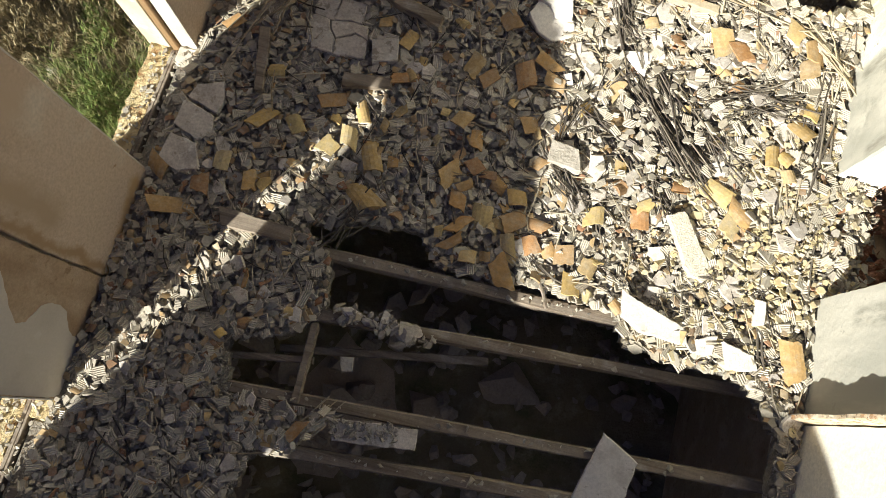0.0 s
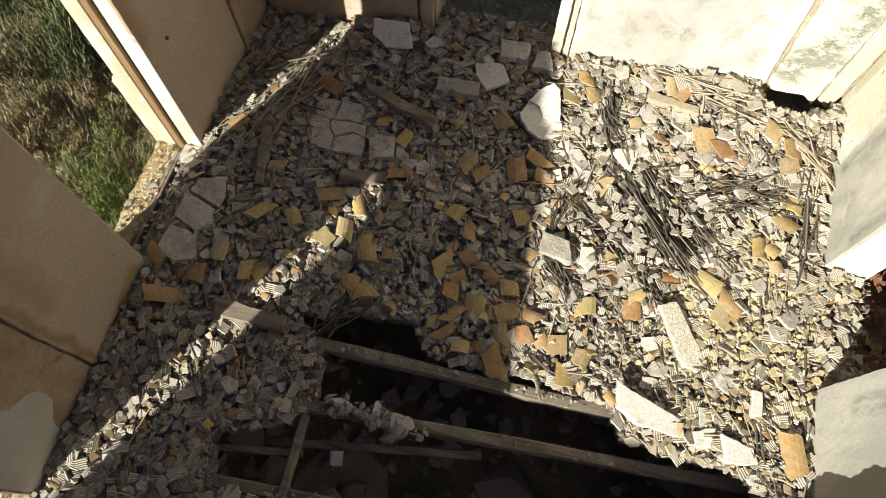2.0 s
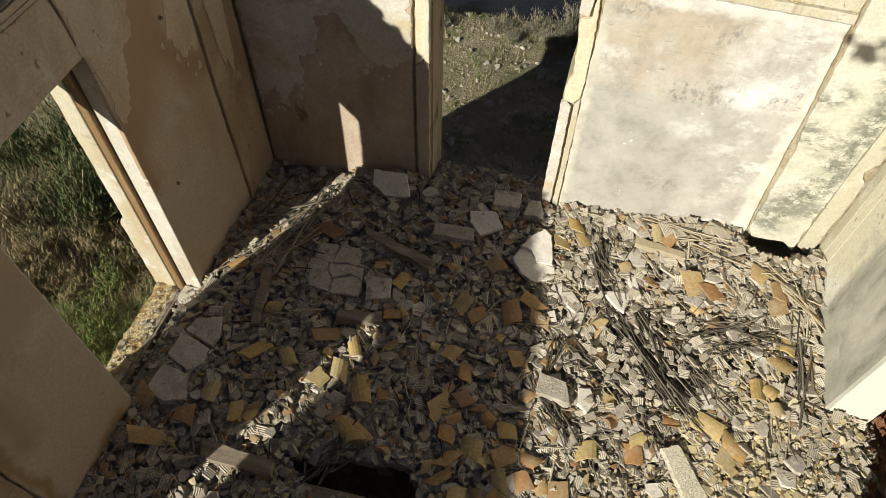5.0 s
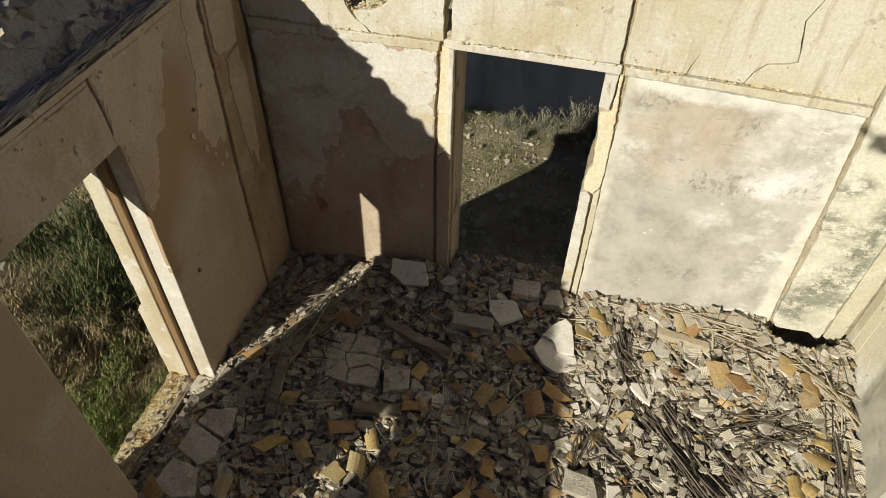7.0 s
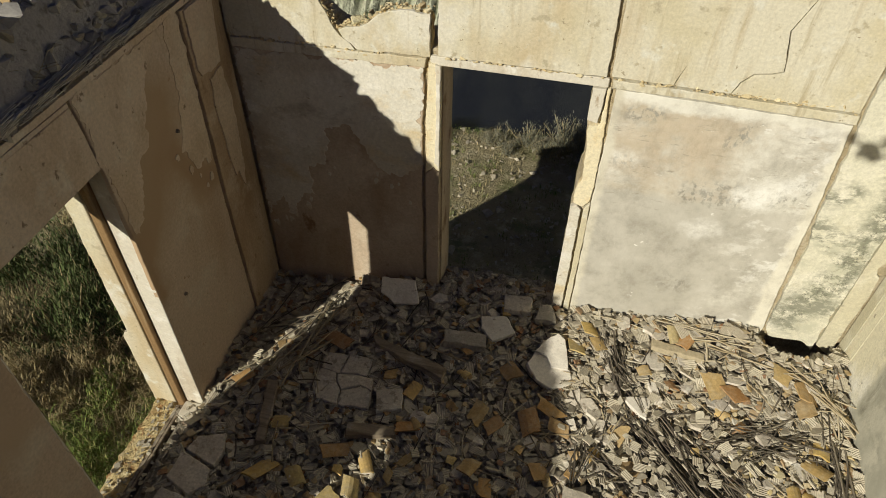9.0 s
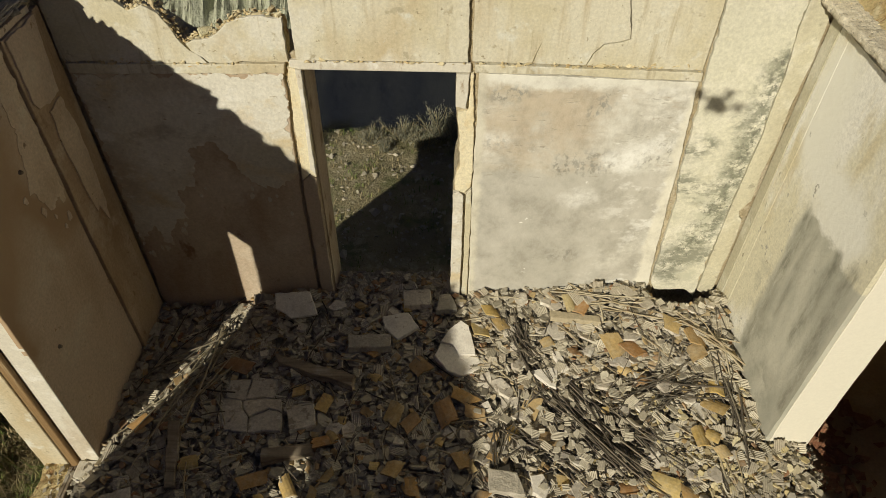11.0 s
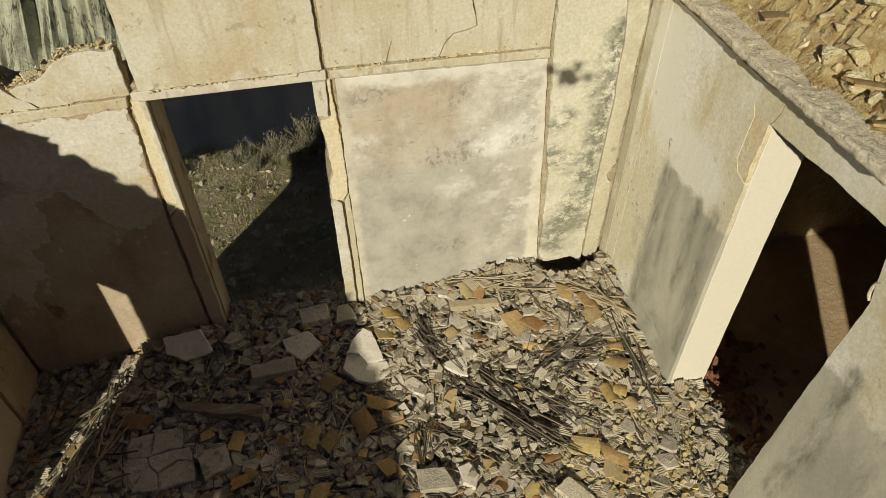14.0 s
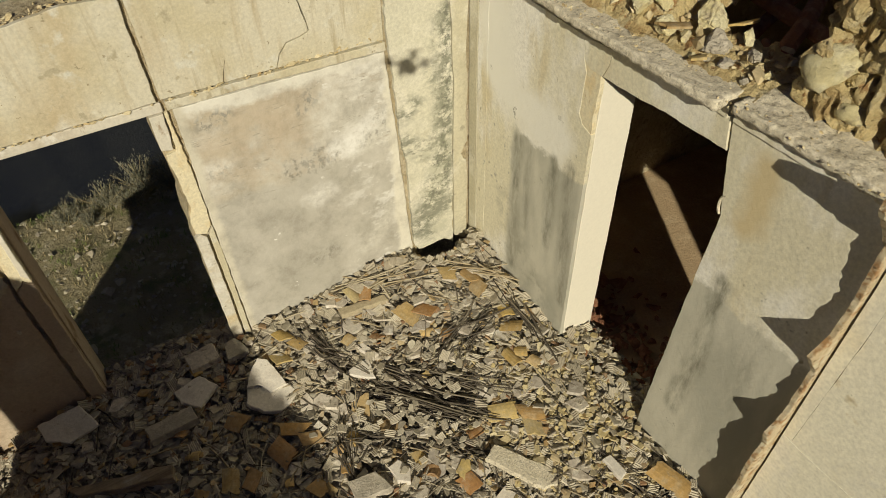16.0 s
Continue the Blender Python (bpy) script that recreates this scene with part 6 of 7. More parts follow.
for _ in range(60):
    u = R.random()
    x, y, a = -0.98 + 0.20 * u + R.gauss(0, 0.03), -0.60 + 0.28 * u + R.gauss(0, 0.03), R.uniform(0.012, 0.03)
    perch.add(ribbed(R, a, a * 1.6, 0.008, max(2, int(a / 0.006))) if R.random() < 0.5 else shard(R, a * 1.3, a, 0.01), turned(R, x, y, -0.15 + R.uniform(0, 0.06), 28))
tagged(perch.build("perched_rubble", M_RIB), "pale plaster bits perched at the joists", "rubble", kind="stuff")
loose("roof_tile_fragment", tile_bit(R, 0.16, 0.07, 0.8), M_TILE, pose(-0.93, -0.47, -0.08, 8, 12, -25), "broken ochre clay roof tile perched at the edge of the hole", "roof tile")
# rubble in the storey below and in the room next door
low = Heap()
for _ in range(700):
    x, y, s = R.uniform(XL + 0.1, XR - 0.1), R.uniform(-3.5, 2.5), abs(R.gauss(0, 0.09)) + 0.05
    s *= 0.75
    low.add(hull_chunk(R, (s * R.uniform(1, 1.5), s, s * 0.6)), turned(R, x, y, -2.48 + R.uniform(0, 0.12), 25))
tagged(low.build("cellar_rubble", M_CELLARSTONE), "grey rubble heaped in the dark storey below", "rubble", kind="stuff")
red = Heap()
for _ in range(650):
    x, y, s = 2.4 + abs(R.gauss(0, 0.42)), R.uniform(0.6, 2.9), abs(R.gauss(0, 0.03)) + 0.02
    if x < 2.76 and not 1.4 < y < 2.24:
        continue
    red.add(hull_chunk(R, (s * R.uniform(1, 1.6), s, s * 0.6), 1, 8), turned(R, x, y, -0.10 + 0.16 * smooth((3.2 - x) / 0.9) + R.uniform(0, 0.03), 25))
tagged(red.build("room_rubble", M_RUST), "red-brown rubble on the floor of the dark room", "rubble", kind="stuff")
# ---- wall tops ----
ridge, rocks = Heap(), Heap()


def mound_z(x, y):
    """Debris on top of the west wall, with the rest of an eave beyond its crest."""
    u = y - 0.225
    top = 3.195 - 0.05 * smooth((u - 1.6) / 0.3) - 0.05 * smooth((u - 2.2) / 0.3) + 0.03 * noise.noise((0, u * 1.7, 3)) + 0.025 * noise.noise((x * 3, u * 5, 1))
    z = 2.775 + 0.05 * smooth((XL - x) / 0.06) + (top - 2.825) * smooth((-2.68 - x) / 0.12) - 0.10 * smooth((-2.86 - x) / 0.2)
    return z + 0.045 * noise.noise((x * 7, y * 7, 4)) * smooth((XL - x) / 0.1) + 0.025 * noise.noise((x * 18, y * 18, 4))


mx, my = [XL + 0.02 - 0.03 * i for i in range(31)], [-6.0 + 0.045 * j for j in range(217)]
verts = [(x, y, mound_z(x, y) + rng.uniform(-0.012, 0.012)) for y in my for x in mx]
w = len(mx)
faces = [(j * w + i, j * w + i + 1, (j + 1) * w + i + 1, (j + 1) * w + i) for j in range(len(my) - 1) for i in range(w - 1)]
mound = raw("wall_top_debris", verts, faces, M_TOPDIRT)
tagged(mound, "bank of earth and rubble along the wall top", "debris", kind="structure")
eave_slab = plate("eave_slab", [(-3.55, -6.0), (-3.0, -6.0), (-3.0, 3.75), (-3.55, 3.75)], "z", 2.92, -0.07, M_MASON, step=0.15, jag=0.02, seed=78)
tagged(eave_slab, "rest of a broken roof edge beside the wall top", "eave", kind="structure")
for _ in range(900):
    y = R.uniform(-2.0, 3.7)
    x = R.uniform(-3.1, XL + 0.02)
    s = abs(R.gauss(0, 0.03)) + 0.012
    ridge.add(lump(R, (s * R.uniform(1, 1.5), s, s * 0.7), 9), turned(R, x, y, mound_z(x, y) + 0.01, 30))
for _ in range(90):
    y = R.uniform(0.5, 3.5)
    x = R.uniform(-2.9, XL - 0.06)
    s = R.uniform(0.03, 0.08)
    rocks.add(lump(R, (s * R.uniform(1, 1.5), s, s * 0.8), 10), turned(R, x, y, mound_z(x, y) + 0.01, 30))
tagged(rocks.build("wall_top_rocks", M_DARKROCK), "dark earthy rocks along the wall top", "rubble", kind="stuff")
tagged(ridge.build("wall_top_rubble", M_RUBBLE), "grey stones and crumbs along the wall top", "rubble", kind="stuff")
eavetiles = Heap()
for _ in range(560):
    x, y = R.uniform(-3.5, -2.86), R.uniform(0.5, 3.7)
    eavetiles.add(tile_bit(R, R.uniform(0.06, 0.18), R.uniform(0.05, 0.13), R.uniform(0.2, 1.0), seg=3), turned(R, x, y, mound_z(x, y) + R.uniform(0.01, 0.05), 22))
tagged(eavetiles.build("eave_tile_rubble", M_TILEBIT), "orange clay tile fragments on the broken eave", "rubble", kind="stuff")
eave = Heap()
for _ in range(1100):
    y, ln = R.uniform(-1.5, 3.5), R.uniform(0.05, 0.24)
    x = XL + R.uniform(-0.03, 0.045)
    z = 2.785 + R.uniform(0, 0.045) + 0.4 * max(0.0, XL - x)
    a = R.gauss(0.02, 0.05)
    eave.add(stick((x, y, z), (x - math.sin(a) * ln * 0.5, y + ln, z + R.uniform(-0.01, 0.018)), R.uniform(0.0015, 0.0035), R, bow=0.008))
tagged(eave.build("eave_reeds", M_SUNREED), "layer of broken ceiling reeds along the wall top", "reeds", kind="stuff")


def twig(x, y, z, size, count, label):
    """A dead branching twig."""
    hp = Heap()
    for _ in range(count):
        a, e = R.uniform(0, 6.283), R.uniform(0.4, 1.3)
        tip = np.array((x + size * math.cos(a) * math.cos(e), y + size * math.sin(a) * math.cos(e), z + size * math.sin(e)))
        b = np.array((x, y, z))
        hp.add(stick(b, tip, 0.0022, R, 4, 0.02))
        for _ in range(3):
            m = b + (tip - b) * R.uniform(0.35, 0.8)
            hp.add(stick(m, m + np.array((R.gauss(0, 1), R.gauss(0, 1), R.uniform(0.2, 1))) * size * 0.25, 0.0014, R, 4, 0.01))
    return tagged(hp.build("dead_twig", M_REEDP), label, "twig")


twig(-2.73, 2.0, 2.82, 0.24, 4, "dead pale twig growing from the wall-top rubble")
twig(-2.74, 1.5, 2.82, 0.18, 3, "dead pale twig growing from the wall-top rubble")
twig(2.98, 2.12, 2.95, 0.26, 7, "dead pale bush twig among the roof rubble")

spill = Heap()
for y0, y1 in ((1.08, 2.15), (-1.93, -0.74)):
    for _ in range(230):
        x, y = XL + R.uniform(-0.40, 0.03), R.uniform(y0, y1)
        if XL - 0.25 < x < XL - 0.15 and R.random() < 0.7:
            continue
        s = abs(R.gauss(0, 0.011)) + 0.006
        piece = shard(R, s * R.uniform(1, 2), s, 0.008) if R.random() < 0.5 else lump(R, (s * 1.4, s, s * 0.7), 8)
        spill.add(piece, turned(R, x, y, (-0.235 if x < XL - 0.235 else -0.225 + 0.08 * smooth((x - XL + 0.2) / 0.2)) + R.uniform(0, 0.012), 22))
tagged(spill.build("sill_rubble", M_RUBBLE), "pale plaster crumbs spilled over the window sills", "rubble", kind="stuff")
crumbs = Heap()
for _ in range(240):
    x = R.uniform(-2.62, -1.13) if R.random() < 0.5 else R.uniform(0.12, 1.63)
    if R.random() < 0.25:
        x = R.uniform(-1.04, 0.06)
    z = (2.31 if x < -1.1 else 2.348 if x > 0.1 else 2.35) + R.gauss(0, 0.010 if abs(x + 0.5) > 0.6 else 0.004)
    s = abs(R.gauss(0, 0.006)) + 0.004
    crumbs.add(lump(R, (s * R.uniform(1, 2.6), s, s), 8), pose(x, YN - 0.006, z, 0, R.uniform(-20, 20), 0))
tagged(crumbs.build("ledge_crumbs", M_TAN), "crumbled mortar along the joint of the wall", "rubble", kind="stuff")



def bank_z(x, y):
    """Eroded earth behind the ledge."""
    n = 0.07 * noise.noise((x * 4, y * 4, 8)) + 0.05 * noise.noise((x * 11, y * 11, 2)) + 0.03 * noise.noise((x * 23, y * 23, 5)) - 0.035 * (1 - min(1.0, 5 * abs(noise.noise((x * 7, y * 12, 21)))))
    crack = 0.03 * (1 - min(1.0, abs(noise.noise((x * 5, y * 5, 14))) * 9)) 
    return 2.845 - crack * smooth((x - 2.40) / 0.1) + (0.62 + 1.5 * n) * smooth((x - 2.33 - 0.05 * noise.noise((0, y * 5, 2))) / 0.55) * smooth((y - 1.98) / 0.22) + (0.05 + 0.6 * n) * smooth((x - 2.34) / 0.12)


def ragged_patch(y0, y1, x0, x1, step):
    ys, xs = [y0 + step * k for k in range(int((y1 - y0) / step) + 1)], [x0 + step * k for k in range(int((x1 - x0) / step) + 1)]
    vs = [(x, y, bank_z(x, y)) for y in ys for x in xs]
    k = len(xs)
    return vs, [(b * k + a, b * k + a + 1, (b + 1) * k + a + 1, (b + 1) * k + a) for b in range(len(ys) - 1) for a in range(k - 1)]


ob = raw("earth_bank", *ragged_patch(2.0, 3.72, 2.36, 4.0, 0.018), M_EARTH)
tagged(ob, "bank of eroded tan earth on the roof edge", "earth bank", kind="structure")
ob = raw("earth_bank", *ragged_patch(1.30, 2.02, 2.36, 2.80, 0.024), M_EARTH)
tagged(ob, "low bank of eroded tan earth on the roof edge", "earth bank", kind="structure")
topr = Heap()
for _ in range(750):
    x, y = R.uniform(XR + 0.06, 4.0), R.uniform(1.32, 3.6)
    if y < 2.05 and x > 2.82 or x < 2.42 and R.random() < 0.75:
        continue
    s = abs(R.gauss(0, 0.016)) + 0.008
    if R.random() < 0.05:
        s *= 2.2
    topr.add(lump(R, (s * R.uniform(1, 1.8), s, s * 0.6), 12), turned(R, x, y, bank_z(x, y) + s * 0.25 + 0.01, 30))
for _ in range(90):
    x, y, s = R.uniform(2.40, 3.6), R.uniform(2.0, 3.6), R.uniform(0.015, 0.045)
    topr.add(lump(R, (s * R.uniform(1, 1.7), s, s * 0.6), 12), turned(R, x, y, bank_z(x, y) + s * 0.2, 30))
for _ in range(500):
    x, y = XR - 0.1 + abs(R.gauss(0, 0.16)), R.uniform(-1.0, 3.6)
    s = abs(R.gauss(0, 0.005)) + 0.004
    topr.add(lump(R, (s * R.uniform(1, 1.6), s, s * 0.7), 8), turned(R, x, y, 2.856 + s * 0.2, 30))
tagged(topr.build("roof_rubble", M_TAN), "tan stones and broken mortar heaped on the roof edge", "rubble", kind="stuff")


def boulder(x, y, z, s, seed, mat, label):
    """A broken building stone with a pitted skin."""
    bm = bmesh.new()
    bmesh.ops.create_icosphere(bm, subdivisions=4, radius=1)
    r = random.Random(seed)
    cuts = [(Vector((r.gauss(0, 1), r.gauss(0, 1), r.gauss(0, 1))).normalized(), r.uniform(0.45, 0.75)) for _ in range(13)]
    for v in bm.verts:
        p = v.co.copy()
        for n, d in cuts:
            over = p.dot(n) - d
            if over > 0:
                p -= n * over
        q = p * 2.3 + Vector((seed, 0, 0))
        p *= 1 + 0.12 * noise.noise(q) + 0.08 * noise.noise(q * 2.7) + 0.09 * noise.noise(q * 6) - 0.10 * (1 - min(1.0, 6 * abs(noise.noise(q * 2.0 + Vector((9, 0, 0))))))
        v.co = Vector((p.x * s, p.y * s * 0.85, p.z * s * 0.72))
    ob = part("roof_stone", bm, M_TANROCK if mat is M_EARTH else mat)
    ob.matrix_world = turned(r, x, y, z + s * 0.4, 20)
    return tagged(ob, label, "stone", "stones on the roof edge")


for k, (x, y, s) in enumerate(((2.53, 1.70, 0.11), (2.66, 1.86, 0.12), (2.47, 1.98, 0.085), (2.60, 1.52, 0.06), (2.72, 1.66, 0.06), (2.44, 2.16, 0.08), (2.76, 2.04, 0.11), (2.60, 2.20, 0.09), (2.46, 1.84, 0.05), (2.46, 1.56, 0.05), (2.56, 1.40, 0.05), (2.40, 1.72, 0.035), (2.43, 1.42, 0.035), (2.52, 2.08, 0.07))):
    boulder(x, y, bank_z(x, y), s, k, M_EARTH if k % 3 else M_STONE, "rough tan building stone on the roof edge" if k % 3 else "rough grey mortar lump on the roof edge")
for x, y, ln, wd, bend, turn, tilt in ((2.44, 1.90, 0.15, 0.09, 0.5, 62, 10), (2.70, 2.16, 0.16, 0.14, 0.2, 20, 14), (2.42, 2.58, 0.14, 0.12, 0.3, 40, 12), (2.38, 1.66, 0.08, 0.07, 0.5, 30, 30), (2.84, 1.78, 0.14, 0.05, 0.5, 70, 8), (2.58, 2.4, 0.14, 0.06, 0.6, 75, 10)):
    loose("roof_tile_fragment", tile_bit(R, ln, wd, bend), M_TILE, pose(x, y, bank_z(x, y) + 0.05, R.gauss(0, tilt), R.gauss(0, tilt), turn), "broken ochre clay roof tile on the roof rubble", "roof tile")
for _ in range(8):
    x, y = R.uniform(2.6, 3.4), R.uniform(2.2, 3.3)
    loose("roof_tile_fragment", tile_bit(R, R.uniform(0.1, 0.22), 0.14, 0.6), M_TILE, pose(x, y, bank_z(x, y) + 0.04, R.gauss(0, 18), R.gauss(0, 18), R.uniform(0, 360)), "broken ochre clay roof tile on the roof rubble", "roof tile")


def crag(x0, x1, y0, y1, z0, z1, seed, label):
    """A lump of eroded mud masonry."""
    bm = box_bm(x0, x1, y0, y1, z0, z1)
    bmesh.ops.subdivide_edges(bm, edges=bm.edges, cuts=70, use_grid_fill=True)
    bm.normal_update()
    for v in bm.verts:
        p = v.co
        d = 0.06 * noise.noise((p.x * 3, p.y * 3, p.z * 2 + seed)) + 0.05 * noise.noise((p.x * 9, p.y * 9, p.z * 5)) - 0.055 * (1 - min(1.0, 5 * abs(noise.noise((p.x * 11, p.y * 11, p.z * 4 + 3))))) + 0.045 * noise.noise((p.x * 19, p.y * 19, p.z * 8)) + 0.03 * noise.noise((p.x * 33, p.y * 33, p.z * 20))
        v.co = p + v.normal * d
    return tagged(part("masonry_remnant", bm, M_EARTH), label, "wall remnant")


remnant = crag(2.53, 4.3, -0.3, 1.20, 2.8, 3.7, 4, "eroded lump of mud and stone masonry on the roof edge")
for k in range(56):
    if k < 2:
        x, y, z = ((2.535, 1.13, 3.08), (2.53, 0.94, 2.94))[k]
    elif k % 3:
        x, y, z = 2.54, R.uniform(-0.25, 1.2), R.uniform(2.88, 3.65)
    else:
        x, y, z = R.uniform(2.62, 3.6), 1.21, R.uniform(2.9, 3.65)
    s = (0.085, 0.06)[k] if k < 2 else R.uniform(0.025, 0.05)
    bm = bmesh.new()
    bmesh.ops.create_icosphere(bm, subdivisions=3, radius=1)
    spin = turned(R, 0, 0, 0, 15).to_3x3()
    sx, sy = R.uniform(1, 1.5), R.uniform(1, 1.5)
    for v in bm.verts:
        p = v.co * (1 + 0.30 * noise.noise(v.co * 1.4 + Vector((k, 0, 0))) + 0.20 * noise.noise(v.co * 3.5 + Vector((k, 0, 0))) + 0.12 * noise.noise(v.co * 8))
        v.co = spin @ Vector((p.x * s * sx, p.y * s * sy, p.z * s * 0.75)) + Vector((x, y, z))
    ob = part("stone", bm, M_TANROCK if k < 2 else M_EARTH, remnant)
    for p in ob.data.polygons:
        p.use_smooth = k < 2
ob = boulder(-1.66, 3.77, 2.45, 0.085, 21, M_EARTH, "yellow stone lodged in the notch of the broken wall")
ob.name = "lodged_stone"
yellow = Heap()
for _ in range(1700):
    x, y = R.gauss(1.85, 0.35), R.gauss(1.6, 0.5)
    if inside(HOLE, x, y) or x > (XR - 0.02 if not 1.37 < y < 2.26 else 2.7):
        continue
    s = abs(R.gauss(0, 0.012)) + 0.011
    yellow.add(shard(R, s * R.uniform(1, 1.6), s, R.uniform(0.006, 0.014)), turned(R, x, y, heap_z(x, y) + R.uniform(0.0, 0.055), 18))
tagged(yellow.build("yellow_crumbs", M_OCHRE), "small yellowish plaster crumbs by the doorway", "rubble", kind="stuff")
for x, y, a, tilt, turn in ((-1.70, 3.62, 0.05, 62, 12), (-1.62, 3.60, 0.04, 50, -8), (1.28, 3.63, 0.045, 66, 4), (1.44, 3.58, 0.05, 28, -28), (1.10, 3.56, 0.055, 18, 34), (1.54, 3.54, 0.05, 15, 60)):
    loose("reed_plaster_piece", ribbed(R, a, a * 1.3, 0.010, 8), M_RIB, pose(x, y, heap_z(x, y) + 0.07, tilt, 0, turn), "broken plaster piece printed with reeds leaning at the wall foot", "plaster shard", "reed-printed pieces at the wall foot")

ring = Heap()
for k in range(7):
    a, b = -1.3 + k * 0.40, -1.3 + (k + 1) * 0.40
    ring.add(stick((XR + 0.004, 1.25 + 0.03 * math.cos(a), 2.28 + 0.06 * math.sin(a)), (XR + 0.004, 1.25 + 0.03 * math.cos(b), 2.28 + 0.06 * math.sin(b)), 0.009, R, 6, 0.0))
tagged(ring.build("mortar_lip", M_MORTAR), "curled lip of mortar at the edge of the doorway", "mortar lip")

for a, b, rad in (((2.72, 1.50, 2.80), (3.9, 2.05, 2.78), 0.05), ((2.95, 1.24, 2.70), (4.0, 1.70, 2.72), 0.05), ((2.74, 1.80, 2.66), (3.95, 2.20, 2.70), 0.04), ((2.70, 1.42, 2.82), (2.86, 1.66, 2.86), 0.022), ((3.2, 1.35, 2.80), (3.4, 2.2, 2.80), 0.05)):
    hp = Heap()
    hp.add(stick(a, b, rad, R, 8, 0.03))
    tagged(hp.build("fallen_rafter", M_RUST), "red-brown fallen rafter inside the roof hole", "rafter", "fallen rafters in the roof hole")

topline = CREST_EAST + CREST_WEST
upper = [(-1.04, 2.94), (-0.6, 2.97), (-0.2, 3.01), (0.06, 3.0)]
caps = Heap()
for line, count in ((topline, 420), (upper, 220)):
    for _ in range(count):
        k = R.randrange(len(line) - 1)
        u = R.random()
        x, z = line[k][0] + (line[k + 1][0] - line[k][0]) * u, line[k][1] + (line[k + 1][1] - line[k][1]) * u
        s = abs(R.gauss(0, 0.009)) + 0.006
        caps.add(lump(R, (s * R.uniform(1, 2), s, s * 0.8), 9), turned(R, x, YN + 0.012 + abs(R.gauss(0, 0.07)), z + R.gauss(0, 0.006), 30))
tagged(caps.build("wall_crest_crumbs", M_TAN), "crumbled tan mortar along the broken wall top", "rubble", kind="stuff")

# ---- plants ----


def blade(r, base, ang, ln, lean, wd):
    d = np.array((math.cos(ang), math.sin(ang), 0.0))
    s = np.array((-d[1], d[0], 0.0)) * wd
    b = np.array(base)
    mid = b + d * ln * lean * 0.4 + np.array((0, 0, ln * 0.6))
    tip = b + d * ln * lean + np.array((0, 0, ln * (1 - 0.35 * lean)))
    return np.array([b - s, b + s, mid + s * 0.7, mid - s * 0.7, tip]), [(0, 1, 2, 3), (3, 2, 4)]


def shrub(x, y, size, mat, label, dense=1.0, leaf=1.0):
    z = land(x, y) - 0.03
    th = empty("shrub", (x, y, z))
    tagged(th, label, "shrub")
    stems, leaves = Heap(), Heap()
    for _ in range(int(16 * dense)):
        a, ln = R.uniform(0, 6.283), size * R.uniform(0.6, 1.1)
        lean = R.uniform(0.1, 0.9)
        tip = (math.cos(a) * ln * lean, math.sin(a) * ln * lean, ln * (1 - 0.4 * lean))
        stems.add(stick((R.gauss(0, 0.03), R.gauss(0, 0.03), 0), tip, 0.006, R, 4, 0.05))
        for _ in range(int(34 * dense)):
            s = R.uniform(0.25, 1.05)
            c = [tip[k] * s + R.gauss(0, 0.07 * size) for k in range(3)]
            c[2] = max(c[2], 0.02)
            leaves.add(blade(R, c, R.uniform(0, 6.283), R.uniform(0.05, 0.12) * (0.6 + size) * leaf, R.uniform(0.1, 1.0), R.uniform(0.004, 0.009) * (0.6 + size) * leaf ** 0.5))
    stems.build("twig_frame", M_DRY, th)
    leaves.build("foliage", mat, th)
    return th


SHRUBS = [(-4.35, 2.55, 0.36, M_LEAF), (-4.1, 2.05, 0.34, M_LEAF), (-4.0, 1.75, 0.36, M_LEAF), (-4.2, 1.35, 0.4, M_LEAF), (-4.6, 2.85, 0.34, M_LEAF), (-4.5, 1.9, 0.34, M_DRY), (-4.9, 3.05, 0.55, M_DRY), (-4.8, 2.45, 0.4, M_DRY), (-5.3, 2.6, 0.5, M_DRY), (-4.3, 3.1, 0.5, M_DRY), (-5.5, 3.5, 0.95, M_BUSH), (-5.9, 4.2, 1.0, M_BUSH), (-5.0, 3.9, 0.8, M_BUSH), (-4.5, 3.8, 0.7, M_DRY), (-6.4, 4.8, 1.0, M_BUSH), (-6.1, 3.2, 0.7, M_DRY), (-4.5, 0.9, 0.5, M_LEAF), (-6.8, 5.8, 1.0, M_DRY), (-7.2, 4.4, 0.9, M_BUSH), (-4.3, 4.6, 0.9, M_BUSH), (-5.4, 5.2, 1.0, M_BUSH), (-4.4, 0.0, 0.5, M_LEAF), (-4.1, -1.2, 0.5, M_DRY), (-5.1, 2.2, 0.45, M_DRY), (-5.6, 2.0, 0.5, M_DRY), (-3.9, 3.4, 0.5, M_DRY)]
for x, y, s, mat in SHRUBS:
    shrub(x, y, s, mat, {"green_leaves": "low bright green leafy shrub in the grass", "dark_green_leaves": "large dark green bush in the scrub"}.get(mat.name, "dry brown shrub among grass"), 2.0, 0.6)
for x, y, s in ((-3.1, 9.4, 0.32), (-2.75, 9.55, 0.36), (-2.45, 9.4, 0.26), (-1.45, 9.6, 0.40), (-1.15, 9.4, 0.30), (-0.85, 9.7, 0.5), (-0.5, 9.5, 0.36), (-0.2, 9.8, 0.62), (0.15, 9.6, 0.55), (0.5, 9.9, 0.7)):
    shrub(x, y, s, M_SAGE, "grey-leaved scrub bush at the water's edge", 1.7, 0.5)
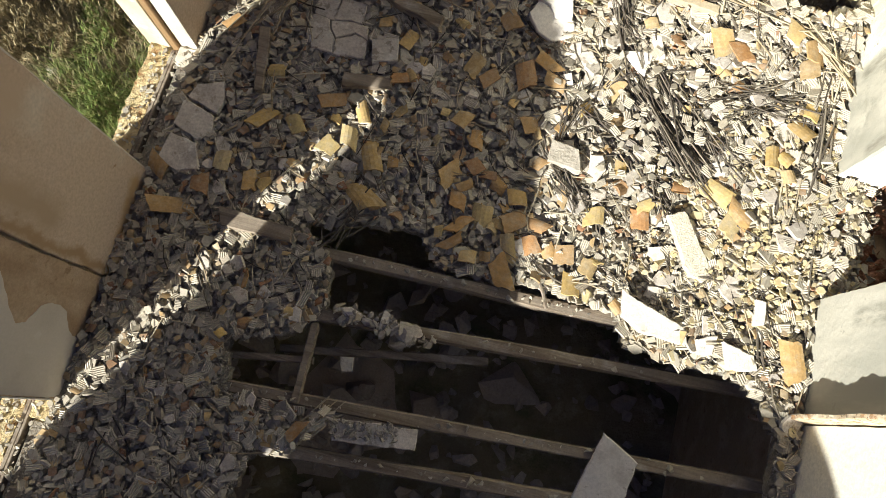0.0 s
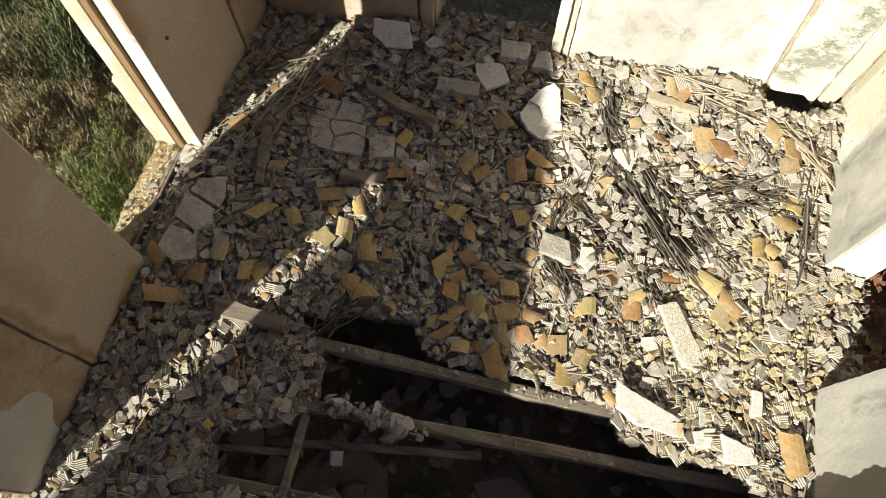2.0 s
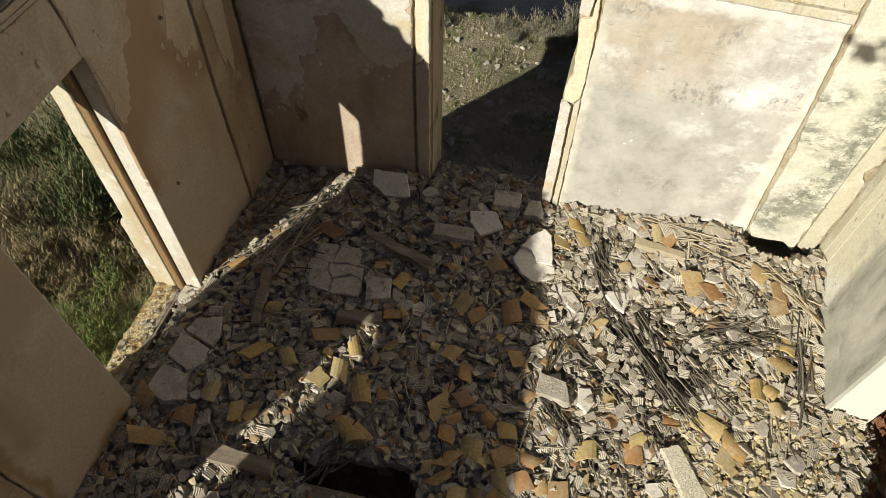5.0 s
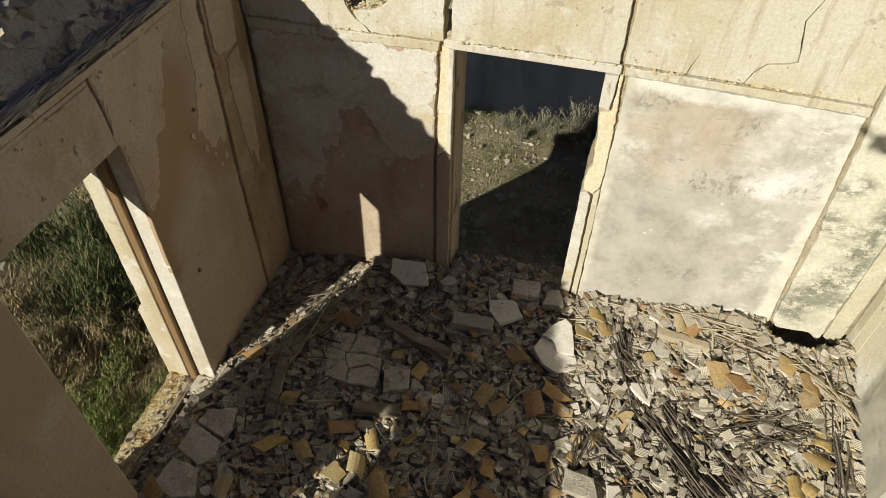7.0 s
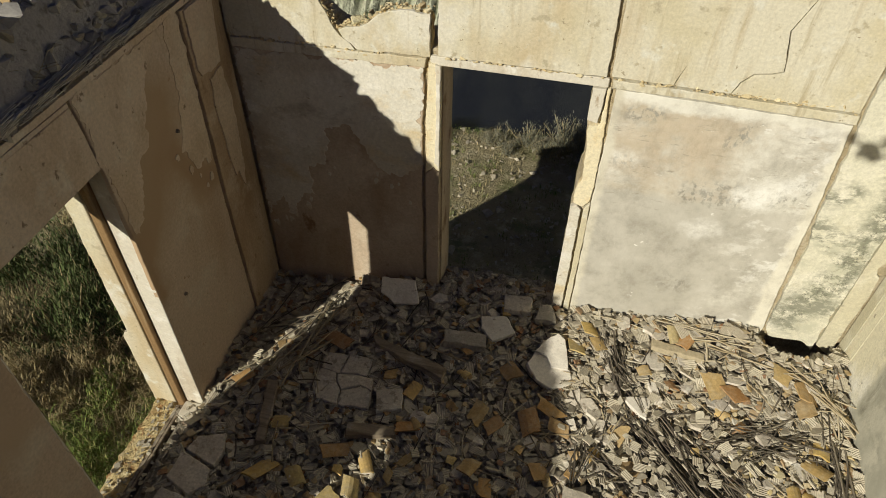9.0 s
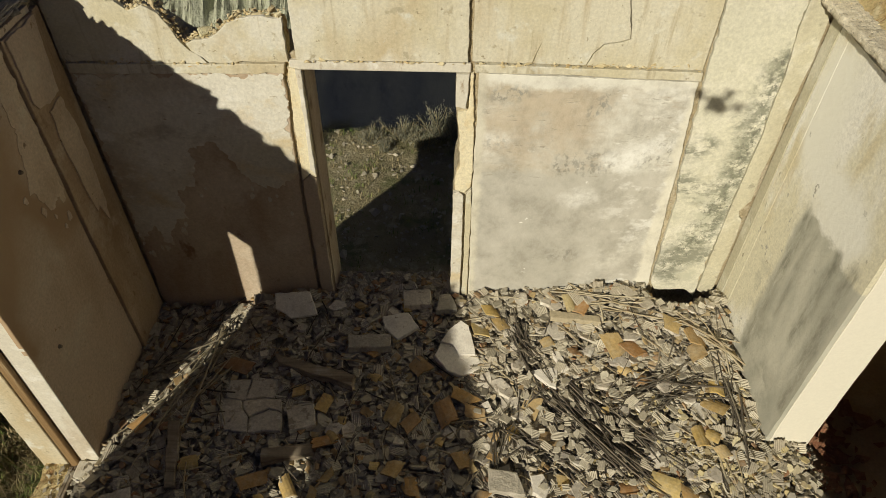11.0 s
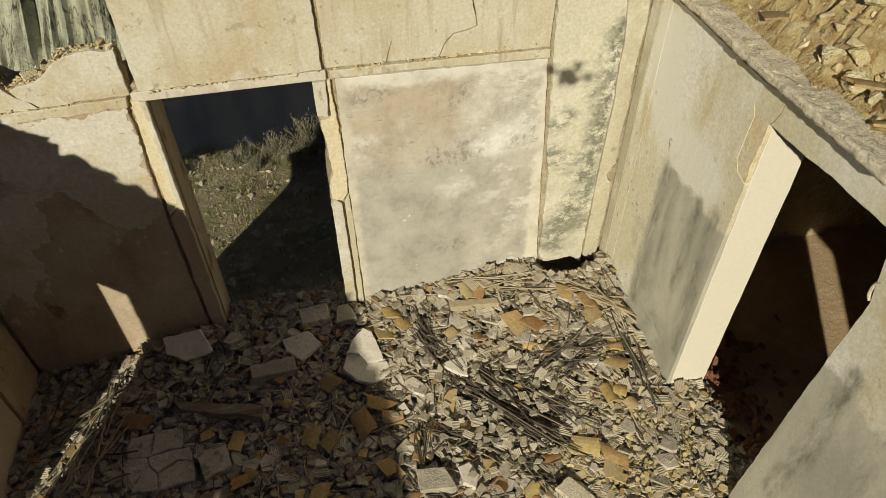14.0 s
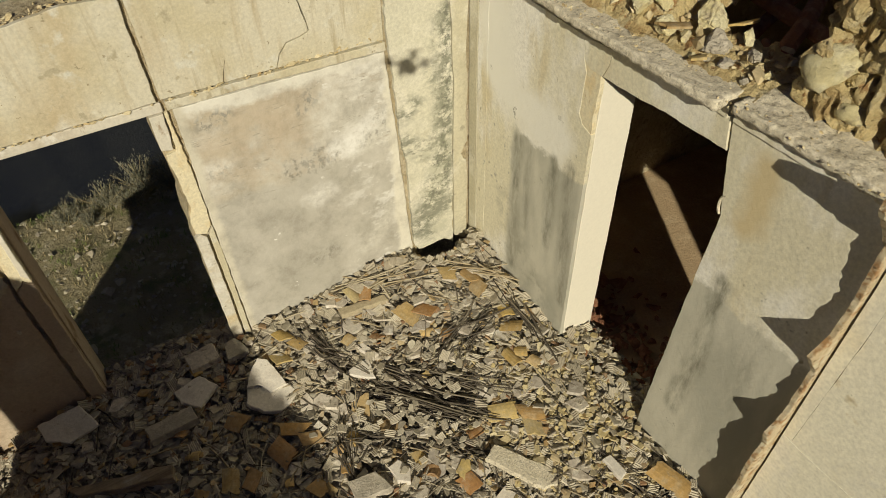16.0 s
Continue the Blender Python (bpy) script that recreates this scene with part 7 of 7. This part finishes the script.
for x, y, s in ((-6.9, 12.4, 0.7), (-6.2, 12.8, 0.6), (-5.6, 12.6, 0.5), (-7.8, 12.9, 0.8), (-5.0, 13.2, 0.45), (-6.6, 13.3, 0.5), (-5.9, 12.2, 0.6)):
    shrub(x, y, s, M_BUSH, "dark scrub bush at the foot of the eroded bank", 1.6, 0.5)
grass, herb, pebbles = Heap(), Heap(), Heap()
for _ in range(2600):
    x, y = R.uniform(-7.0, -3.3), R.uniform(0.8, 4.6)
    z, hp = land(x, y) - 0.01, (grass if noise.noise((x * 1.1, y * 1.1, 6)) + 0.45 * (-4.65 - x) + 0.25 * (y - 2.5) > 0.0 else herb)
    for _ in range(9):
        hp.add(blade(R, (x + R.gauss(0, 0.05), y + R.gauss(0, 0.05), z), R.uniform(0, 6.283), R.uniform(0.12, 0.42), R.uniform(0.2, 1.2), R.uniform(0.002, 0.005)))
for _ in range(4200):
    if R.random() < 0.5:
        x, y = R.uniform(-9.5, -3.15), R.uniform(-2.0, 9.0)
    else:
        x, y = R.uniform(-5.5, 2.5), R.uniform(4.3, 11.0)
    z = land(x, y) - 0.01
    hp = grass if R.random() < 0.65 else herb
    tall = 0.45 if y > 4.3 and x > -5.5 else 1.0
    for _ in range(7):
        hp.add(blade(R, (x + R.gauss(0, 0.04), y + R.gauss(0, 0.04), z), R.uniform(0, 6.283), R.uniform(0.08, 0.26) * tall, R.uniform(0.2, 1.1), R.uniform(0.003, 0.008)))
for _ in range(1900):
    x, y = (R.uniform(-8, -3.1), R.uniform(-1, 8)) if R.random() < 0.3 else (R.uniform(-5, 2), R.uniform(4.3, 10.2))
    s = abs(R.gauss(0, 0.028)) + 0.012
    pebbles.add(hull_chunk(R, (s * 1.3, s, s * 0.7), 1, 9), turned(R, x, y, land(x, y) + s * 0.2, 20))
tagged(grass.build("dry_grass", M_DRY), "tufts of dry straw-coloured grass", "grass", kind="stuff")
tagged(herb.build("green_grass", M_LEAF), "tufts of low green grass and herbs", "grass", kind="stuff")
tagged(pebbles.build("field_stones", M_RUBBLE), "pale stones strewn over the ground", "stones", kind="stuff")
for _ in range(40):
    x, y, s = R.uniform(-4.1, -3.45), R.gauss(2.25, 0.4), R.uniform(0.03, 0.08)
    loose("field_stone", hull_chunk(R, (s * 1.2, s, s * 0.7), 1, 14), M_SLAB, turned(R, x, y, land(x, y) + s * 0.4, 20), "pale broken stone below the window sill", "stone", "stones below the window")
for x, y, s in ((-4.7, 2.12, 0.13), (-3.3, 1.9, 0.10), (-3.25, 1.6, 0.12), (-3.3, 1.35, 0.11), (-6.9, 3.4, 0.25), (-7.3, 3.9, 0.22)):
    loose("field_stone", hull_chunk(R, (s, s * 0.8, s * 0.6), 1, 16), M_SLAB, turned(R, x, y, land(x, y) + s * 0.3, 15), "pale angular stone lying in the grass", "stone")

# ---- the hovering drone that casts its shadow on the wall ----
DX, DY, DZ = -0.47, -0.72, 4.53
drone = empty("drone", (DX, DY, DZ))
tagged(drone, "small dark grey quadcopter drone hovering over the ruin", "drone")
part("body", box_bm(-0.042, 0.042, -0.075, 0.075, -0.035, 0.04, 0.012), M_DRONE, drone)
for sx in (-1, 1):
    for sy in (-1, 1):
        hp = Heap()
        hp.add(stick((sx * 0.03, sy * 0.05, 0.01), (sx * 0.105, sy * 0.09, 0.03), 0.012, R, 6, 0))
        arm = hp.build("arm", M_DRONE, drone)
        hp = Heap()
        hp.add(stick((sx * 0.105, sy * 0.09, 0.0), (sx * 0.105, sy * 0.09, 0.055), 0.018, R, 8, 0))
        hp.build("motor_housing", M_DRONE, arm)
        hp = Heap()
        a = R.uniform(0, 3.14)
        c, s = math.cos(a) * 0.055, math.sin(a) * 0.055
        hp.add(stick((sx * 0.105 - c, sy * 0.09 - s, 0.06), (sx * 0.105 + c, sy * 0.09 + s, 0.06), 0.008, R, 4, 0))
        hp.build("propeller", M_DRONE, arm)
